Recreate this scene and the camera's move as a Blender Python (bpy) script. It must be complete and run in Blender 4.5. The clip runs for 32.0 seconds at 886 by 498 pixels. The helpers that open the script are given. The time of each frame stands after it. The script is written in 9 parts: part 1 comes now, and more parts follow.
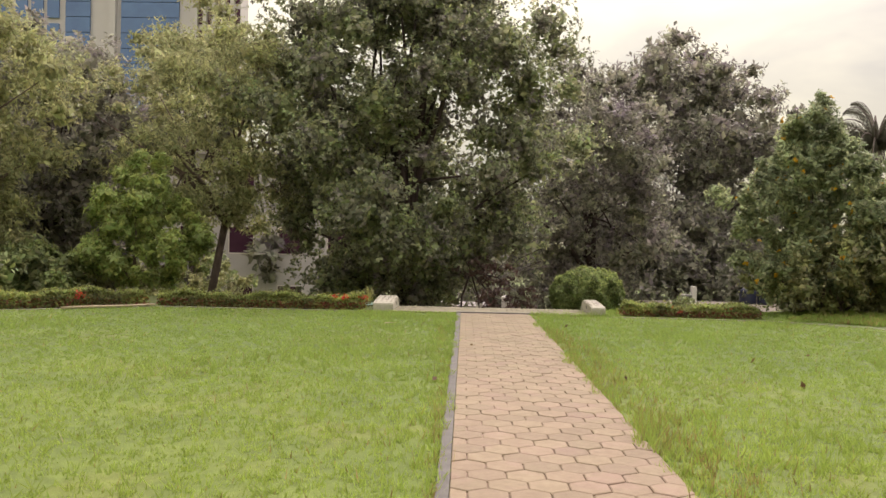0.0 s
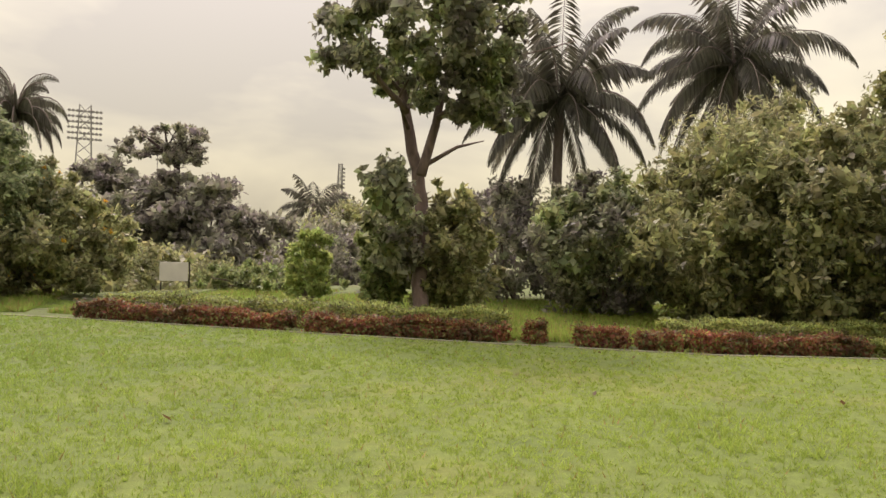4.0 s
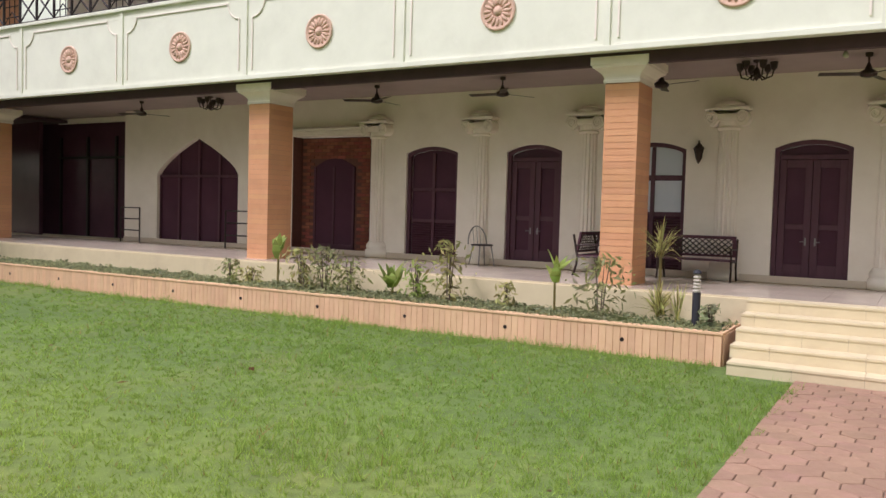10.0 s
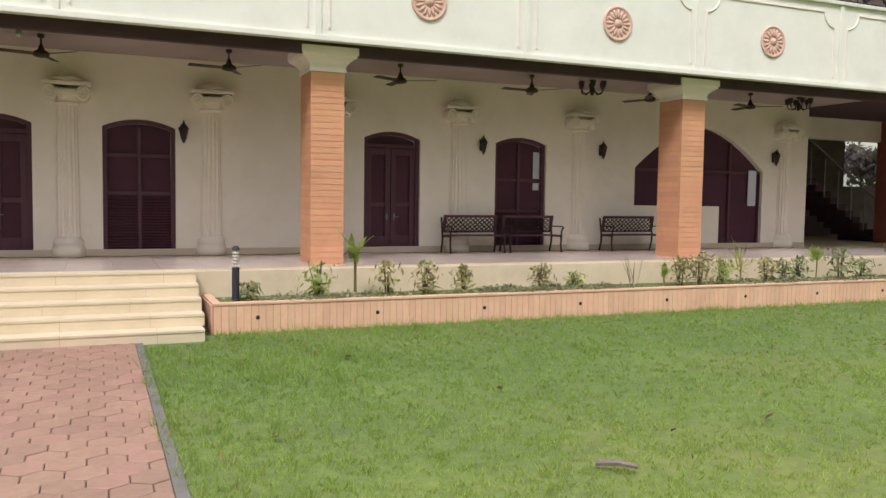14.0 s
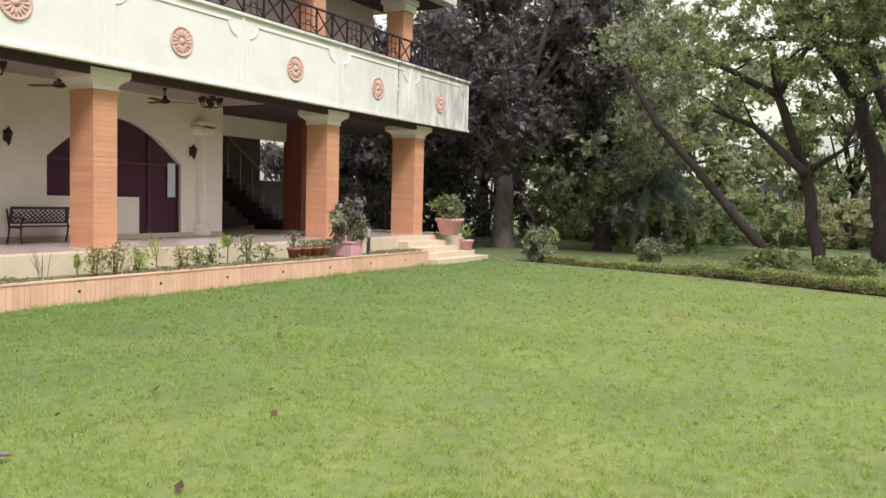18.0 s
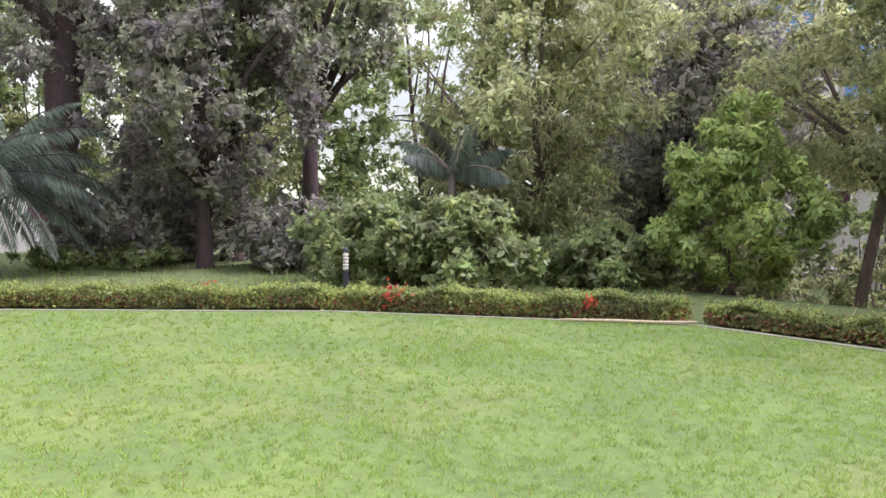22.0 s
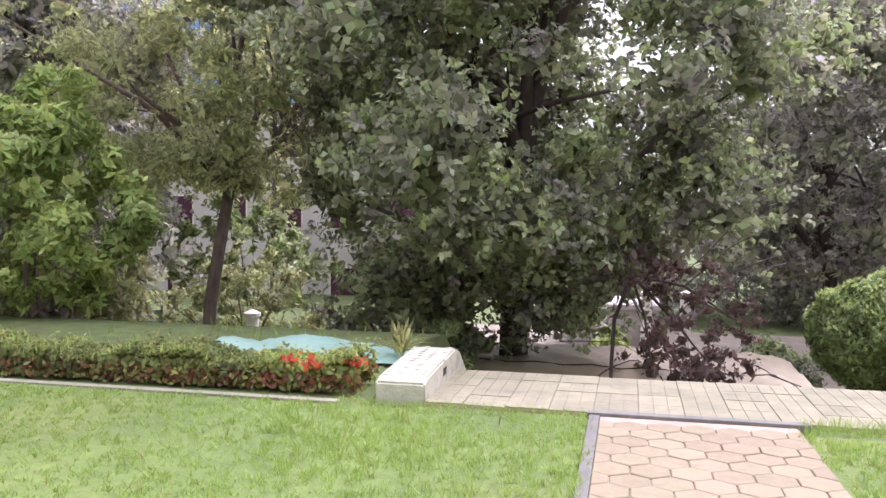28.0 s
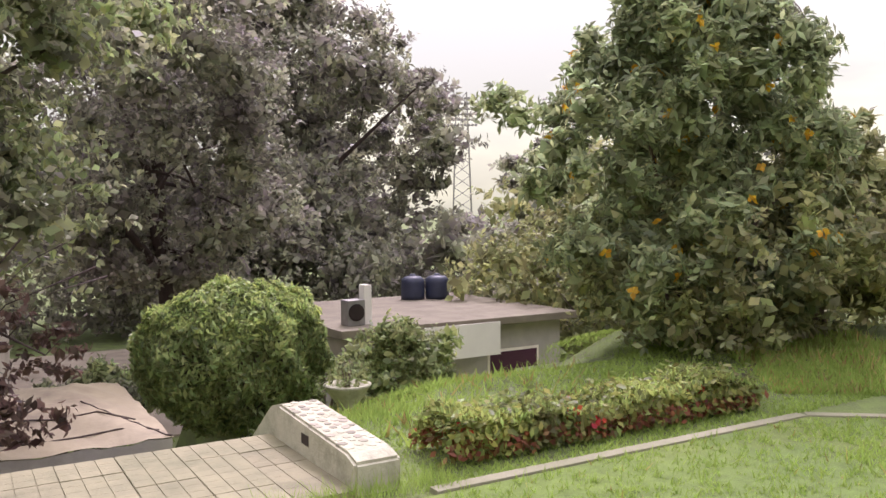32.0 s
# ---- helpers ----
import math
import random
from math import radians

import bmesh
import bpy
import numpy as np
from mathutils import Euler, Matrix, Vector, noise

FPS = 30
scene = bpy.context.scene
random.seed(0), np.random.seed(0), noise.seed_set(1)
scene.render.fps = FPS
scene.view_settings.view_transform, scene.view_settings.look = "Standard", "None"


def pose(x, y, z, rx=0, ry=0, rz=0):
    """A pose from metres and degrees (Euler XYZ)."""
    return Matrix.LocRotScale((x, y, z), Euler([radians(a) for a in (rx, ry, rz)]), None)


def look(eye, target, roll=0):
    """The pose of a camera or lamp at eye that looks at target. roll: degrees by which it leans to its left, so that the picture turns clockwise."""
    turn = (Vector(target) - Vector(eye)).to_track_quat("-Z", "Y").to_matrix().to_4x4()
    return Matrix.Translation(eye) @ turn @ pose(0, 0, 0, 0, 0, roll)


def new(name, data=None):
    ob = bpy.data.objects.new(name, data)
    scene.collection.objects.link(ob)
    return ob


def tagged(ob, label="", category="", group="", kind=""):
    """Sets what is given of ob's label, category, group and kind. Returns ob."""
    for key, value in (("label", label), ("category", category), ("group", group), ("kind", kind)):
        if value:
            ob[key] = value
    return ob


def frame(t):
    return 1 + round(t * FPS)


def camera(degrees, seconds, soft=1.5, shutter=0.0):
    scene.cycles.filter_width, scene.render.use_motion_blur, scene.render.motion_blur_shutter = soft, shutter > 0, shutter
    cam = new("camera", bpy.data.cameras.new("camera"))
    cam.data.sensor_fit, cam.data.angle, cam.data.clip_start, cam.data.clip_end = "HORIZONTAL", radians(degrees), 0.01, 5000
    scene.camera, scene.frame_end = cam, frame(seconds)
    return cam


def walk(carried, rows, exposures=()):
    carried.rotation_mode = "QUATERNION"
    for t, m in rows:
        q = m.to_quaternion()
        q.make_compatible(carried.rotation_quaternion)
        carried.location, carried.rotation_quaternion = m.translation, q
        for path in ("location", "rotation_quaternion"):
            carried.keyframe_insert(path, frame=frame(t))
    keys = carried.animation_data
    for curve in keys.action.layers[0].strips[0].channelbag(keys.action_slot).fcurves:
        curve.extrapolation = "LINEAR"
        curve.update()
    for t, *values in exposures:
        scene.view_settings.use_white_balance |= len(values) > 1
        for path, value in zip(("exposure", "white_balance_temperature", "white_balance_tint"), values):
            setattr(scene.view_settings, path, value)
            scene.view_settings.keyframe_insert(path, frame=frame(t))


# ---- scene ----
cam = camera(57.1, 32.0)
PATH = [
    (0, (0.061, 6.999, 1.477), (0.007, 8.998, 1.465), 1.2),
    (0.5, (0.142, 7.213, 1.486), (0.208, 9.212, 1.475), 1.7),
    (1, (0.223, 7.427, 1.494), (0.495, 9.408, 1.486), 2.2),
    (1.5, (0.298, 7.632, 1.497), (0.895, 9.541, 1.502), 2.6),
    (2, (0.363, 7.831, 1.498), (1.18, 9.657, 1.508), 2.7),
    (2.5, (0.414, 8.028, 1.503), (1.382, 9.779, 1.513), 2.3),
    (3.5, (0.476, 8.429, 1.517), (1.94, 9.792, 1.509), 1.9),
    (4, (0.509, 8.612, 1.524), (2.149, 9.756, 1.516), 2.2),
    (4.5, (0.526, 8.797, 1.539), (2.372, 9.567, 1.548), 2.8),
    (6.5, (0.42, 9.511, 1.661), (2.366, 9.05, 1.653), 2.4),
    (7, (0.363, 9.691, 1.671), (2.196, 8.894, 1.612), 0.6),
    (7.5, (0.287, 9.875, 1.681), (2.01, 8.862, 1.61), 1.0),
    (8, (0.225, 10.073, 1.691), (1.87, 8.94, 1.599), 0.9),
    (8.5, (0.194, 10.289, 1.701), (1.724, 9.003, 1.614), 1.3),
    (9, (0.203, 10.512, 1.712), (1.509, 9.0, 1.623), 1.7),
    (9.5, (0.241, 10.722, 1.725), (1.464, 9.142, 1.632), 1.4),
    (10, (0.317, 10.904, 1.738), (1.337, 9.186, 1.644), 1.6),
    (10.5, (0.384, 11.055, 1.744), (1.141, 9.207, 1.65), 1.4),
    (11, (0.417, 11.168, 1.749), (0.892, 9.227, 1.657), 1.1),
    (11.5, (0.389, 11.263, 1.752), (0.804, 9.308, 1.662), 1.4),
    (12, (0.354, 11.34, 1.754), (0.545, 9.351, 1.665), 1.9),
    (12.5, (0.373, 11.398, 1.755), (0.269, 9.403, 1.666), 2.2),
    (13, (0.402, 11.454, 1.757), (0.052, 9.488, 1.655), 1.7),
    (13.5, (0.403, 11.522, 1.756), (-0.2, 9.619, 1.639), 1.0),
    (15.5, (0.387, 11.757, 1.768), (-0.695, 10.078, 1.662), 1.4),
    (16, (0.455, 11.795, 1.759), (-0.762, 10.211, 1.655), 1.0),
    (16.5, (0.501, 11.839, 1.761), (-0.888, 10.405, 1.645), 0.5),
    (17, (0.486, 11.932, 1.765), (-1.039, 10.643, 1.64), 0.5),
    (17.5, (0.449, 12.085, 1.754), (-1.179, 10.93, 1.634), 0.6),
    (18, (0.375, 12.282, 1.749), (-1.368, 11.31, 1.633), 1.4),
    (18.5, (0.296, 12.513, 1.746), (-1.56, 11.777, 1.639), 2.2),
    (19, (0.229, 12.77, 1.744), (-1.738, 12.419, 1.651), 2.5),
    (19.5, (0.175, 13.05, 1.74), (-1.824, 12.98, 1.644), 0.5),
    (20, (0.12, 13.33, 1.745), (-1.872, 13.511, 1.65), -0.4),
    (20.5, (0.080, 13.592, 1.765), (-1.836, 14.150, 1.656), -0.8),
    (21, (0.030, 13.876, 1.755), (-1.726, 14.825, 1.650), -1.2),
    (21.5, (-0.008, 14.161, 1.755), (-1.725, 15.183, 1.642), -0.9),
    (22, (-0.045, 14.445, 1.752), (-1.592, 15.706, 1.634), 0.0),
    (22.5, (-0.058, 14.728, 1.752), (-1.300, 16.290, 1.624), 0.7),
    (23, (-0.074, 15.012, 1.754), (-1.128, 16.707, 1.626), 1),
    (23.5, (-0.050, 15.282, 1.748), (-1.024, 17.024, 1.621), 0.6),
    (24, (-0.024, 15.549, 1.740), (-0.810, 17.383, 1.605), 0.4),
    (24.5, (0.009, 15.839, 1.731), (-0.615, 17.735, 1.603), 0.2),
    (25, (0.042, 16.128, 1.720), (-0.539, 18.038, 1.598), -0.1),
    (25.5, (0.066, 16.413, 1.708), (-0.516, 18.323, 1.589), 0.1),
    (27.5, (0.148, 17.581, 1.654), (-0.330, 19.520, 1.555), 0.5),
    (28, (0.198, 17.893, 1.641), (-0.247, 19.841, 1.545), 0.4),
    (28.5, (0.268, 18.218, 1.628), (-0.038, 20.193, 1.538), 0.9),
    (29, (0.335, 18.545, 1.616), (0.372, 20.542, 1.518), 1.7),
    (29.5, (0.432, 18.843, 1.611), (0.765, 20.813, 1.519), 1.5),
    (30, (0.527, 19.142, 1.607), (0.940, 21.097, 1.515), 1.1),
    (30.5, (0.617, 19.436, 1.603), (1.155, 21.360, 1.508), 0.7),
    (31, (0.703, 19.733, 1.599), (1.452, 21.585, 1.511), -0.7),
    (31.5, (0.788, 20.025, 1.593), (1.605, 21.848, 1.504), -1.2),
    (32, (0.869, 20.320, 1.588), (1.903, 22.029, 1.503), -0.5),
]
EXPOSURES = [(0, 0.33, 6300, 37), (2, 0.2, 6400, 37), (4, 0.25, 6550, 37), (7, 0.67, 5800, 33), (9, 0.32, 5700, 31), (11.5, 0.17, 5700, 32), (13, 0.15, 5700, 32), (17, 0.33, 5680, 33), (18.5, 0.53, 5580, 36), (20, 0.88, 5500, 39), (22, 0.97, 5400, 39), (24, 1.03, 5450, 42), (28, 1.19, 5420, 45), (31, 0.92, 5750, 43), (32, 0.74, 5850, 43)]
walk(cam, [(t, look(eye, target, roll)) for t, eye, target, roll in PATH], EXPOSURES)

# ---- light ----
SUN_EL, SUN_AZ = 52, 35      # degrees above the horizon, and clockwise from the +y axis
world = bpy.data.worlds.new("world")
scene.world = world
world.use_nodes = True


def sky_world():
    nt = world.node_tree
    nt.nodes.clear()
    nw = nt.nodes.new
    out, bg = nw("ShaderNodeOutputWorld"), nw("ShaderNodeBackground")
    sky = nw("ShaderNodeTexSky")
    sky.sky_type, sky.sun_disc = "NISHITA", False
    sky.sun_elevation, sky.sun_rotation = radians(SUN_EL), radians(SUN_AZ)
    sky.air_density, sky.dust_density = 1.0, 3.0
    # hazy cloud deck over the sky: pale cream where thin, grey where thick
    tc, mp = nw("ShaderNodeTexCoord"), nw("ShaderNodeMapping")
    mp.inputs["Scale"].default_value = (1.0, 1.0, 2.6)
    n1 = nw("ShaderNodeTexNoise")
    n1.inputs["Scale"].default_value, n1.inputs["Detail"].default_value = 2.3, 5.0
    n1.inputs["Roughness"].default_value, n1.inputs["Distortion"].default_value = 0.5, 0.4
    ramp = nw("ShaderNodeValToRGB")
    ramp.color_ramp.elements[0].position, ramp.color_ramp.elements[0].color = 0.4, (4.0, 4.3, 3.75, 1)
    ramp.color_ramp.elements[1].position, ramp.color_ramp.elements[1].color = 0.62, (6.85, 7.15, 5.4, 1)
    mix = nw("ShaderNodeMix")
    mix.data_type = "RGBA"
    mix.inputs["Factor"].default_value = 0.9
    lk = nt.links.new
    lk(tc.outputs["Generated"], mp.inputs["Vector"])
    lk(mp.outputs["Vector"], n1.inputs["Vector"])
    lk(n1.outputs["Fac"], ramp.inputs["Fac"])
    lk(sky.outputs["Color"], mix.inputs["A"])
    lk(ramp.outputs["Color"], mix.inputs["B"])
    # an overcast sky grows brighter from the horizon to the zenith
    sep, up, mul = nw("ShaderNodeSeparateXYZ"), nw("ShaderNodeMapRange"), nw("ShaderNodeVectorMath")
    up.inputs["To Min"].default_value, up.inputs["To Max"].default_value = 0.92, 2.95
    mul.operation = "SCALE"
    lk(tc.outputs["Generated"], sep.inputs[0])
    lk(sep.outputs["Z"], up.inputs["Value"])
    lk(mix.outputs["Result"], mul.inputs[0])
    lk(up.outputs["Result"], mul.inputs["Scale"])
    # haze near the horizon is creamier than the cloud overhead
    warm, tint = nw("ShaderNodeMix"), nw("ShaderNodeMix")
    warm.data_type, tint.data_type, tint.blend_type = "RGBA", "RGBA", "MULTIPLY"
    warm.inputs["A"].default_value, warm.inputs["B"].default_value = (0.98, 0.98, 0.75, 1), (1.04, 1.0, 1.08, 1)
    tint.inputs["Factor"].default_value = 1.0
    lk(sep.outputs["Z"], warm.inputs["Factor"])
    lk(mul.outputs["Vector"], tint.inputs["A"])
    lk(warm.outputs["Result"], tint.inputs["B"])
    lk(tint.outputs["Result"], bg.inputs["Color"])
    bg.inputs["Strength"].default_value = 0.1
    lk(bg.outputs["Background"], out.inputs["Surface"])


sky_world()
sun = new("sun", bpy.data.lights.new("sun", "SUN"))
sun.data.energy, sun.data.angle, sun.data.color = 2.2, radians(12), (1.0, 0.94, 0.82)
_a, _e = radians(SUN_AZ), radians(SUN_EL)
sun.matrix_world = look((0, 0, 40), Vector((0, 0, 40)) - Vector((math.sin(_a) * math.cos(_e), math.cos(_a) * math.cos(_e), math.sin(_e))))

# ---- materials ----
def material(name, c1, c2=None, rough=0.8, scale=6.0, bump=0.0, fine=60.0, metal=0.0, spec=0.5, stain=None, stain_scale=0.6, stain_amt=0.35,
             island=0.0, rand=0.0, stretch=(1, 1, 1), local=False):
    """Two-scale noise colour, optional stains, variation by island or by object, and fine relief."""
    m = bpy.data.materials.new(name)
    m.use_nodes = True
    nt = m.node_tree
    nw, lk = nt.nodes.new, nt.links.new
    b = nt.nodes["Principled BSDF"]
    b.inputs["Roughness"].default_value, b.inputs["Metallic"].default_value = rough, metal
    b.inputs["Specular IOR Level"].default_value = spec
    c2 = c2 or tuple(v * 0.75 for v in c1)
    if local:
        tc = nw("ShaderNodeTexCoord")
        pos = tc.outputs["Object"]
    else:
        geo = nw("ShaderNodeNewGeometry")
        pos = geo.outputs["Position"]
    mp = nw("ShaderNodeMapping")
    mp.inputs["Scale"].default_value = stretch
    lk(pos, mp.inputs["Vector"])
    n = nw("ShaderNodeTexNoise")
    n.inputs["Scale"].default_value, n.inputs["Detail"].default_value = scale, 6.0
    n.inputs["Roughness"].default_value = 0.62
    lk(mp.outputs["Vector"], n.inputs["Vector"])
    r = nw("ShaderNodeValToRGB")
    r.color_ramp.elements[0].position, r.color_ramp.elements[0].color = 0.32, (*c2, 1)
    r.color_ramp.elements[1].position, r.color_ramp.elements[1].color = 0.68, (*c1, 1)
    lk(n.outputs["Fac"], r.inputs["Fac"])
    col = r.outputs["Color"]
    if stain:
        s = nw("ShaderNodeTexNoise")
        s.inputs["Scale"].default_value, s.inputs["Detail"].default_value = stain_scale, 8.0
        s.inputs["Roughness"].default_value = 0.7
        lk(mp.outputs["Vector"], s.inputs["Vector"])
        sr = nw("ShaderNodeMapRange")
        sr.inputs["From Min"].default_value, sr.inputs["From Max"].default_value = 0.5, 0.72
        sr.inputs["To Max"].default_value = stain_amt
        lk(s.outputs["Fac"], sr.inputs["Value"])
        mx = nw("ShaderNodeMix")
        mx.data_type = "RGBA"
        lk(sr.outputs["Result"], mx.inputs["Factor"])
        lk(col, mx.inputs["A"])
        mx.inputs["B"].default_value = (*stain, 1)
        col = mx.outputs["Result"]
    if island or rand:
        if island:
            g2 = nw("ShaderNodeNewGeometry")
            src, amt = g2.outputs["Random Per Island"], island
        else:
            oi = nw("ShaderNodeObjectInfo")
            src, amt = oi.outputs["Random"], rand
        hv = nw("ShaderNodeHueSaturation")
        vr = nw("ShaderNodeMapRange")
        vr.inputs["To Min"].default_value, vr.inputs["To Max"].default_value = 1 - amt, 1 + amt
        lk(src, vr.inputs["Value"])
        lk(vr.outputs["Result"], hv.inputs["Value"])
        hr = nw("ShaderNodeMapRange")
        hr.inputs["To Min"].default_value, hr.inputs["To Max"].default_value = 0.5 - amt * 0.06, 0.5 + amt * 0.06
        sc = nw("ShaderNodeMath")
        sc.operation = "FRACT"
        mu = nw("ShaderNodeMath")
        mu.operation = "MULTIPLY"
        mu.inputs[1].default_value = 7.31
        lk(src, mu.inputs[0])
        lk(mu.outputs[0], sc.inputs[0])
        lk(sc.outputs[0], hr.inputs["Value"])
        lk(hr.outputs["Result"], hv.inputs["Hue"])
        lk(col, hv.inputs["Color"])
        col = hv.outputs["Color"]
    lk(col, b.inputs["Base Color"])
    if bump:
        f = nw("ShaderNodeTexNoise")
        f.inputs["Scale"].default_value, f.inputs["Detail"].default_value = fine, 4.0
        lk(mp.outputs["Vector"], f.inputs["Vector"])
        bp = nw("ShaderNodeBump")
        bp.inputs["Strength"].default_value, bp.inputs["Distance"].default_value = bump, 0.02
        lk(f.outputs["Fac"], bp.inputs["Height"])
        lk(bp.outputs["Normal"], b.inputs["Normal"])
    return m


def leaf_material(name, c1, c2, vary=0.5, trans=0.58, rough=0.46):
    m = material(name, c1, c2, rough=rough, scale=1.1, island=vary, spec=0.42)
    b = m.node_tree.nodes["Principled BSDF"]
    t = m.node_tree.nodes.new("ShaderNodeBsdfTranslucent")
    mx = m.node_tree.nodes.new("ShaderNodeMixShader")
    mx.inputs[0].default_value = trans
    src = b.inputs["Base Color"].links[0].from_socket
    lk = m.node_tree.links.new
    lk(src, t.inputs["Color"])
    lk(b.outputs[0], mx.inputs[1])
    lk(t.outputs[0], mx.inputs[2])
    lk(mx.outputs[0], m.node_tree.nodes["Material Output"].inputs["Surface"])
    return m


def turf_material():
    """Short turf: broad fresh and straw patches, broken up by clump-sized and blade-sized mottling."""
    m = material("turf", (0.158, 0.212, 0.036), (0.108, 0.155, 0.030), rough=0.95, scale=0.8, bump=0.5, fine=70, stain=(0.26, 0.235, 0.06), stain_scale=0.35, stain_amt=0.5)
    nt = m.node_tree
    nw, lk = nt.nodes.new, nt.links.new
    b = nt.nodes["Principled BSDF"]
    col = b.inputs["Base Color"].links[0].from_socket
    geo = nw("ShaderNodeNewGeometry")
    # light and dark mottling puts shading between clumps and blades into the colour
    for scale, lo, hi, det in ((9.0, 0.72, 1.25, 5.0), (55.0, 0.78, 1.24, 4.0)):
        n, r, v = nw("ShaderNodeTexNoise"), nw("ShaderNodeMapRange"), nw("ShaderNodeVectorMath")
        n.inputs["Scale"].default_value, n.inputs["Detail"].default_value, n.inputs["Roughness"].default_value = scale, det, 0.7
        r.inputs["From Min"].default_value, r.inputs["From Max"].default_value = 0.3, 0.7
        r.inputs["To Min"].default_value, r.inputs["To Max"].default_value = lo, hi
        v.operation = "SCALE"
        lk(geo.outputs["Position"], n.inputs["Vector"])
        lk(n.outputs["Fac"], r.inputs["Value"])
        lk(col, v.inputs[0])
        lk(r.outputs["Result"], v.inputs["Scale"])
        col = v.outputs["Vector"]
    lk(col, b.inputs["Base Color"])
    return m


M = {}
M["soil_grass"] = turf_material()
def side_tint(m, tint=(0.80, 0.91, 0.97), near=3.5, far=9.0):
    """A tint put into the colour towards one side of the garden, fading out between two distances from the house."""
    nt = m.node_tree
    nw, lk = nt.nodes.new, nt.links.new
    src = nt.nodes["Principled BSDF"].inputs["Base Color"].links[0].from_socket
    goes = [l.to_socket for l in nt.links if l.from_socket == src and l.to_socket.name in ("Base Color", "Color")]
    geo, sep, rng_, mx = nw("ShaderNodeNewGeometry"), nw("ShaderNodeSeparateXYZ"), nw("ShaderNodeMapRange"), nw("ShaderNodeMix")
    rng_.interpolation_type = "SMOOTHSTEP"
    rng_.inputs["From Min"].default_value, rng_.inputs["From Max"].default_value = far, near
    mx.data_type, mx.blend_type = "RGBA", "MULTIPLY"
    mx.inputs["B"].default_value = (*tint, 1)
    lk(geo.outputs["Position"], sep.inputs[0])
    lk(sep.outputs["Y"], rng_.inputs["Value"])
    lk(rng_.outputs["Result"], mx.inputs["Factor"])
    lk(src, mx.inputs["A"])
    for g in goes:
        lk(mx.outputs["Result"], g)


# shade beside the house, put into the turf colour
side_tint(M["soil_grass"])
# far turf darkened in its colour to balance the higher exposure there
side_tint(M["soil_grass"], (0.82, 0.875, 0.95), 20.0, 12.0)
M["wild"] = material("wild_ground", (0.138, 0.195, 0.045), (0.09, 0.105, 0.04), rough=0.95, scale=3, bump=0.8, fine=30, stain=(0.16, 0.11, 0.06), stain_scale=0.25)
M["cream"] = material("cream_wall_paint", (0.87, 0.795, 0.71), (0.82, 0.74, 0.655), rough=0.75, scale=2.5, bump=0.05, fine=80, stain=(0.62, 0.55, 0.44), stain_scale=0.7, stain_amt=0.25)
M["parapet"] = material("pale_green_white_paint", (0.83, 0.84, 0.70), (0.76, 0.77, 0.64), rough=0.7, scale=1.6, bump=0.05, fine=80, stain=(0.58, 0.56, 0.45), stain_scale=0.9, stain_amt=0.3)
def mould(m, x_from, x_to, colour):
    """Grey-green rain stains that gather towards one end of the balcony, in streaks that run down."""
    nt = m.node_tree
    nw, lk = nt.nodes.new, nt.links.new
    b = nt.nodes["Principled BSDF"]
    src = b.inputs["Base Color"].links[0].from_socket
    geo, sep, mp, n, along, patch, mul, mx = (nw(k) for k in ("ShaderNodeNewGeometry", "ShaderNodeSeparateXYZ", "ShaderNodeMapping", "ShaderNodeTexNoise", "ShaderNodeMapRange", "ShaderNodeMapRange", "ShaderNodeMath", "ShaderNodeMix"))
    lk(geo.outputs["Position"], sep.inputs[0])
    lk(geo.outputs["Position"], mp.inputs["Vector"])
    mp.inputs["Scale"].default_value = (3.0, 3.0, 0.7)
    lk(mp.outputs["Vector"], n.inputs["Vector"])
    n.inputs["Scale"].default_value, n.inputs["Detail"].default_value, n.inputs["Roughness"].default_value = 1.0, 8.0, 0.7
    along.inputs["From Min"].default_value, along.inputs["From Max"].default_value = x_from, x_to
    patch.inputs["From Min"].default_value, patch.inputs["From Max"].default_value = 0.36, 0.66
    lk(sep.outputs["X"], along.inputs["Value"])
    lk(n.outputs["Fac"], patch.inputs["Value"])
    mul.operation = "MULTIPLY"
    lk(along.outputs["Result"], mul.inputs[0])
    lk(patch.outputs["Result"], mul.inputs[1])
    mx.data_type = "RGBA"
    lk(mul.outputs[0], mx.inputs["Factor"])
    lk(src, mx.inputs["A"])
    mx.inputs["B"].default_value = (*colour, 1)
    lk(mx.outputs["Result"], b.inputs["Base Color"])


mould(M["parapet"], -15.5, -22.0, (0.36, 0.34, 0.28))
M["coping"] = material("pale_coping_paint", (0.83, 0.84, 0.70), (0.74, 0.75, 0.62), rough=0.75, scale=1.6, bump=0.05, fine=80, stain=(0.45, 0.43, 0.35), stain_scale=1.5, stain_amt=0.5)
mould(M["coping"], -11.0, -19.0, (0.16, 0.13, 0.12))
# cream ceiling, with the veranda's shade put into the base colour
M["ceilpaint"] = material("cream_ceiling_paint_with_shade", (0.40, 0.32, 0.31), (0.35, 0.28, 0.27), rough=0.8, scale=1.5, stain=(0.4, 0.33, 0.29), stain_scale=0.6, stain_amt=0.4)
M["trimwhite"] = material("white_trim_paint", (0.87, 0.8, 0.71), (0.8, 0.73, 0.64), rough=0.7, scale=3, bump=0.05)
M["brick"] = material("salmon_brick", (0.69, 0.36, 0.185), (0.63, 0.315, 0.155), rough=0.85, scale=5, bump=0.25, fine=120, rand=0.06, stain=(0.4, 0.2, 0.12), stain_scale=2.5, stain_amt=0.35)
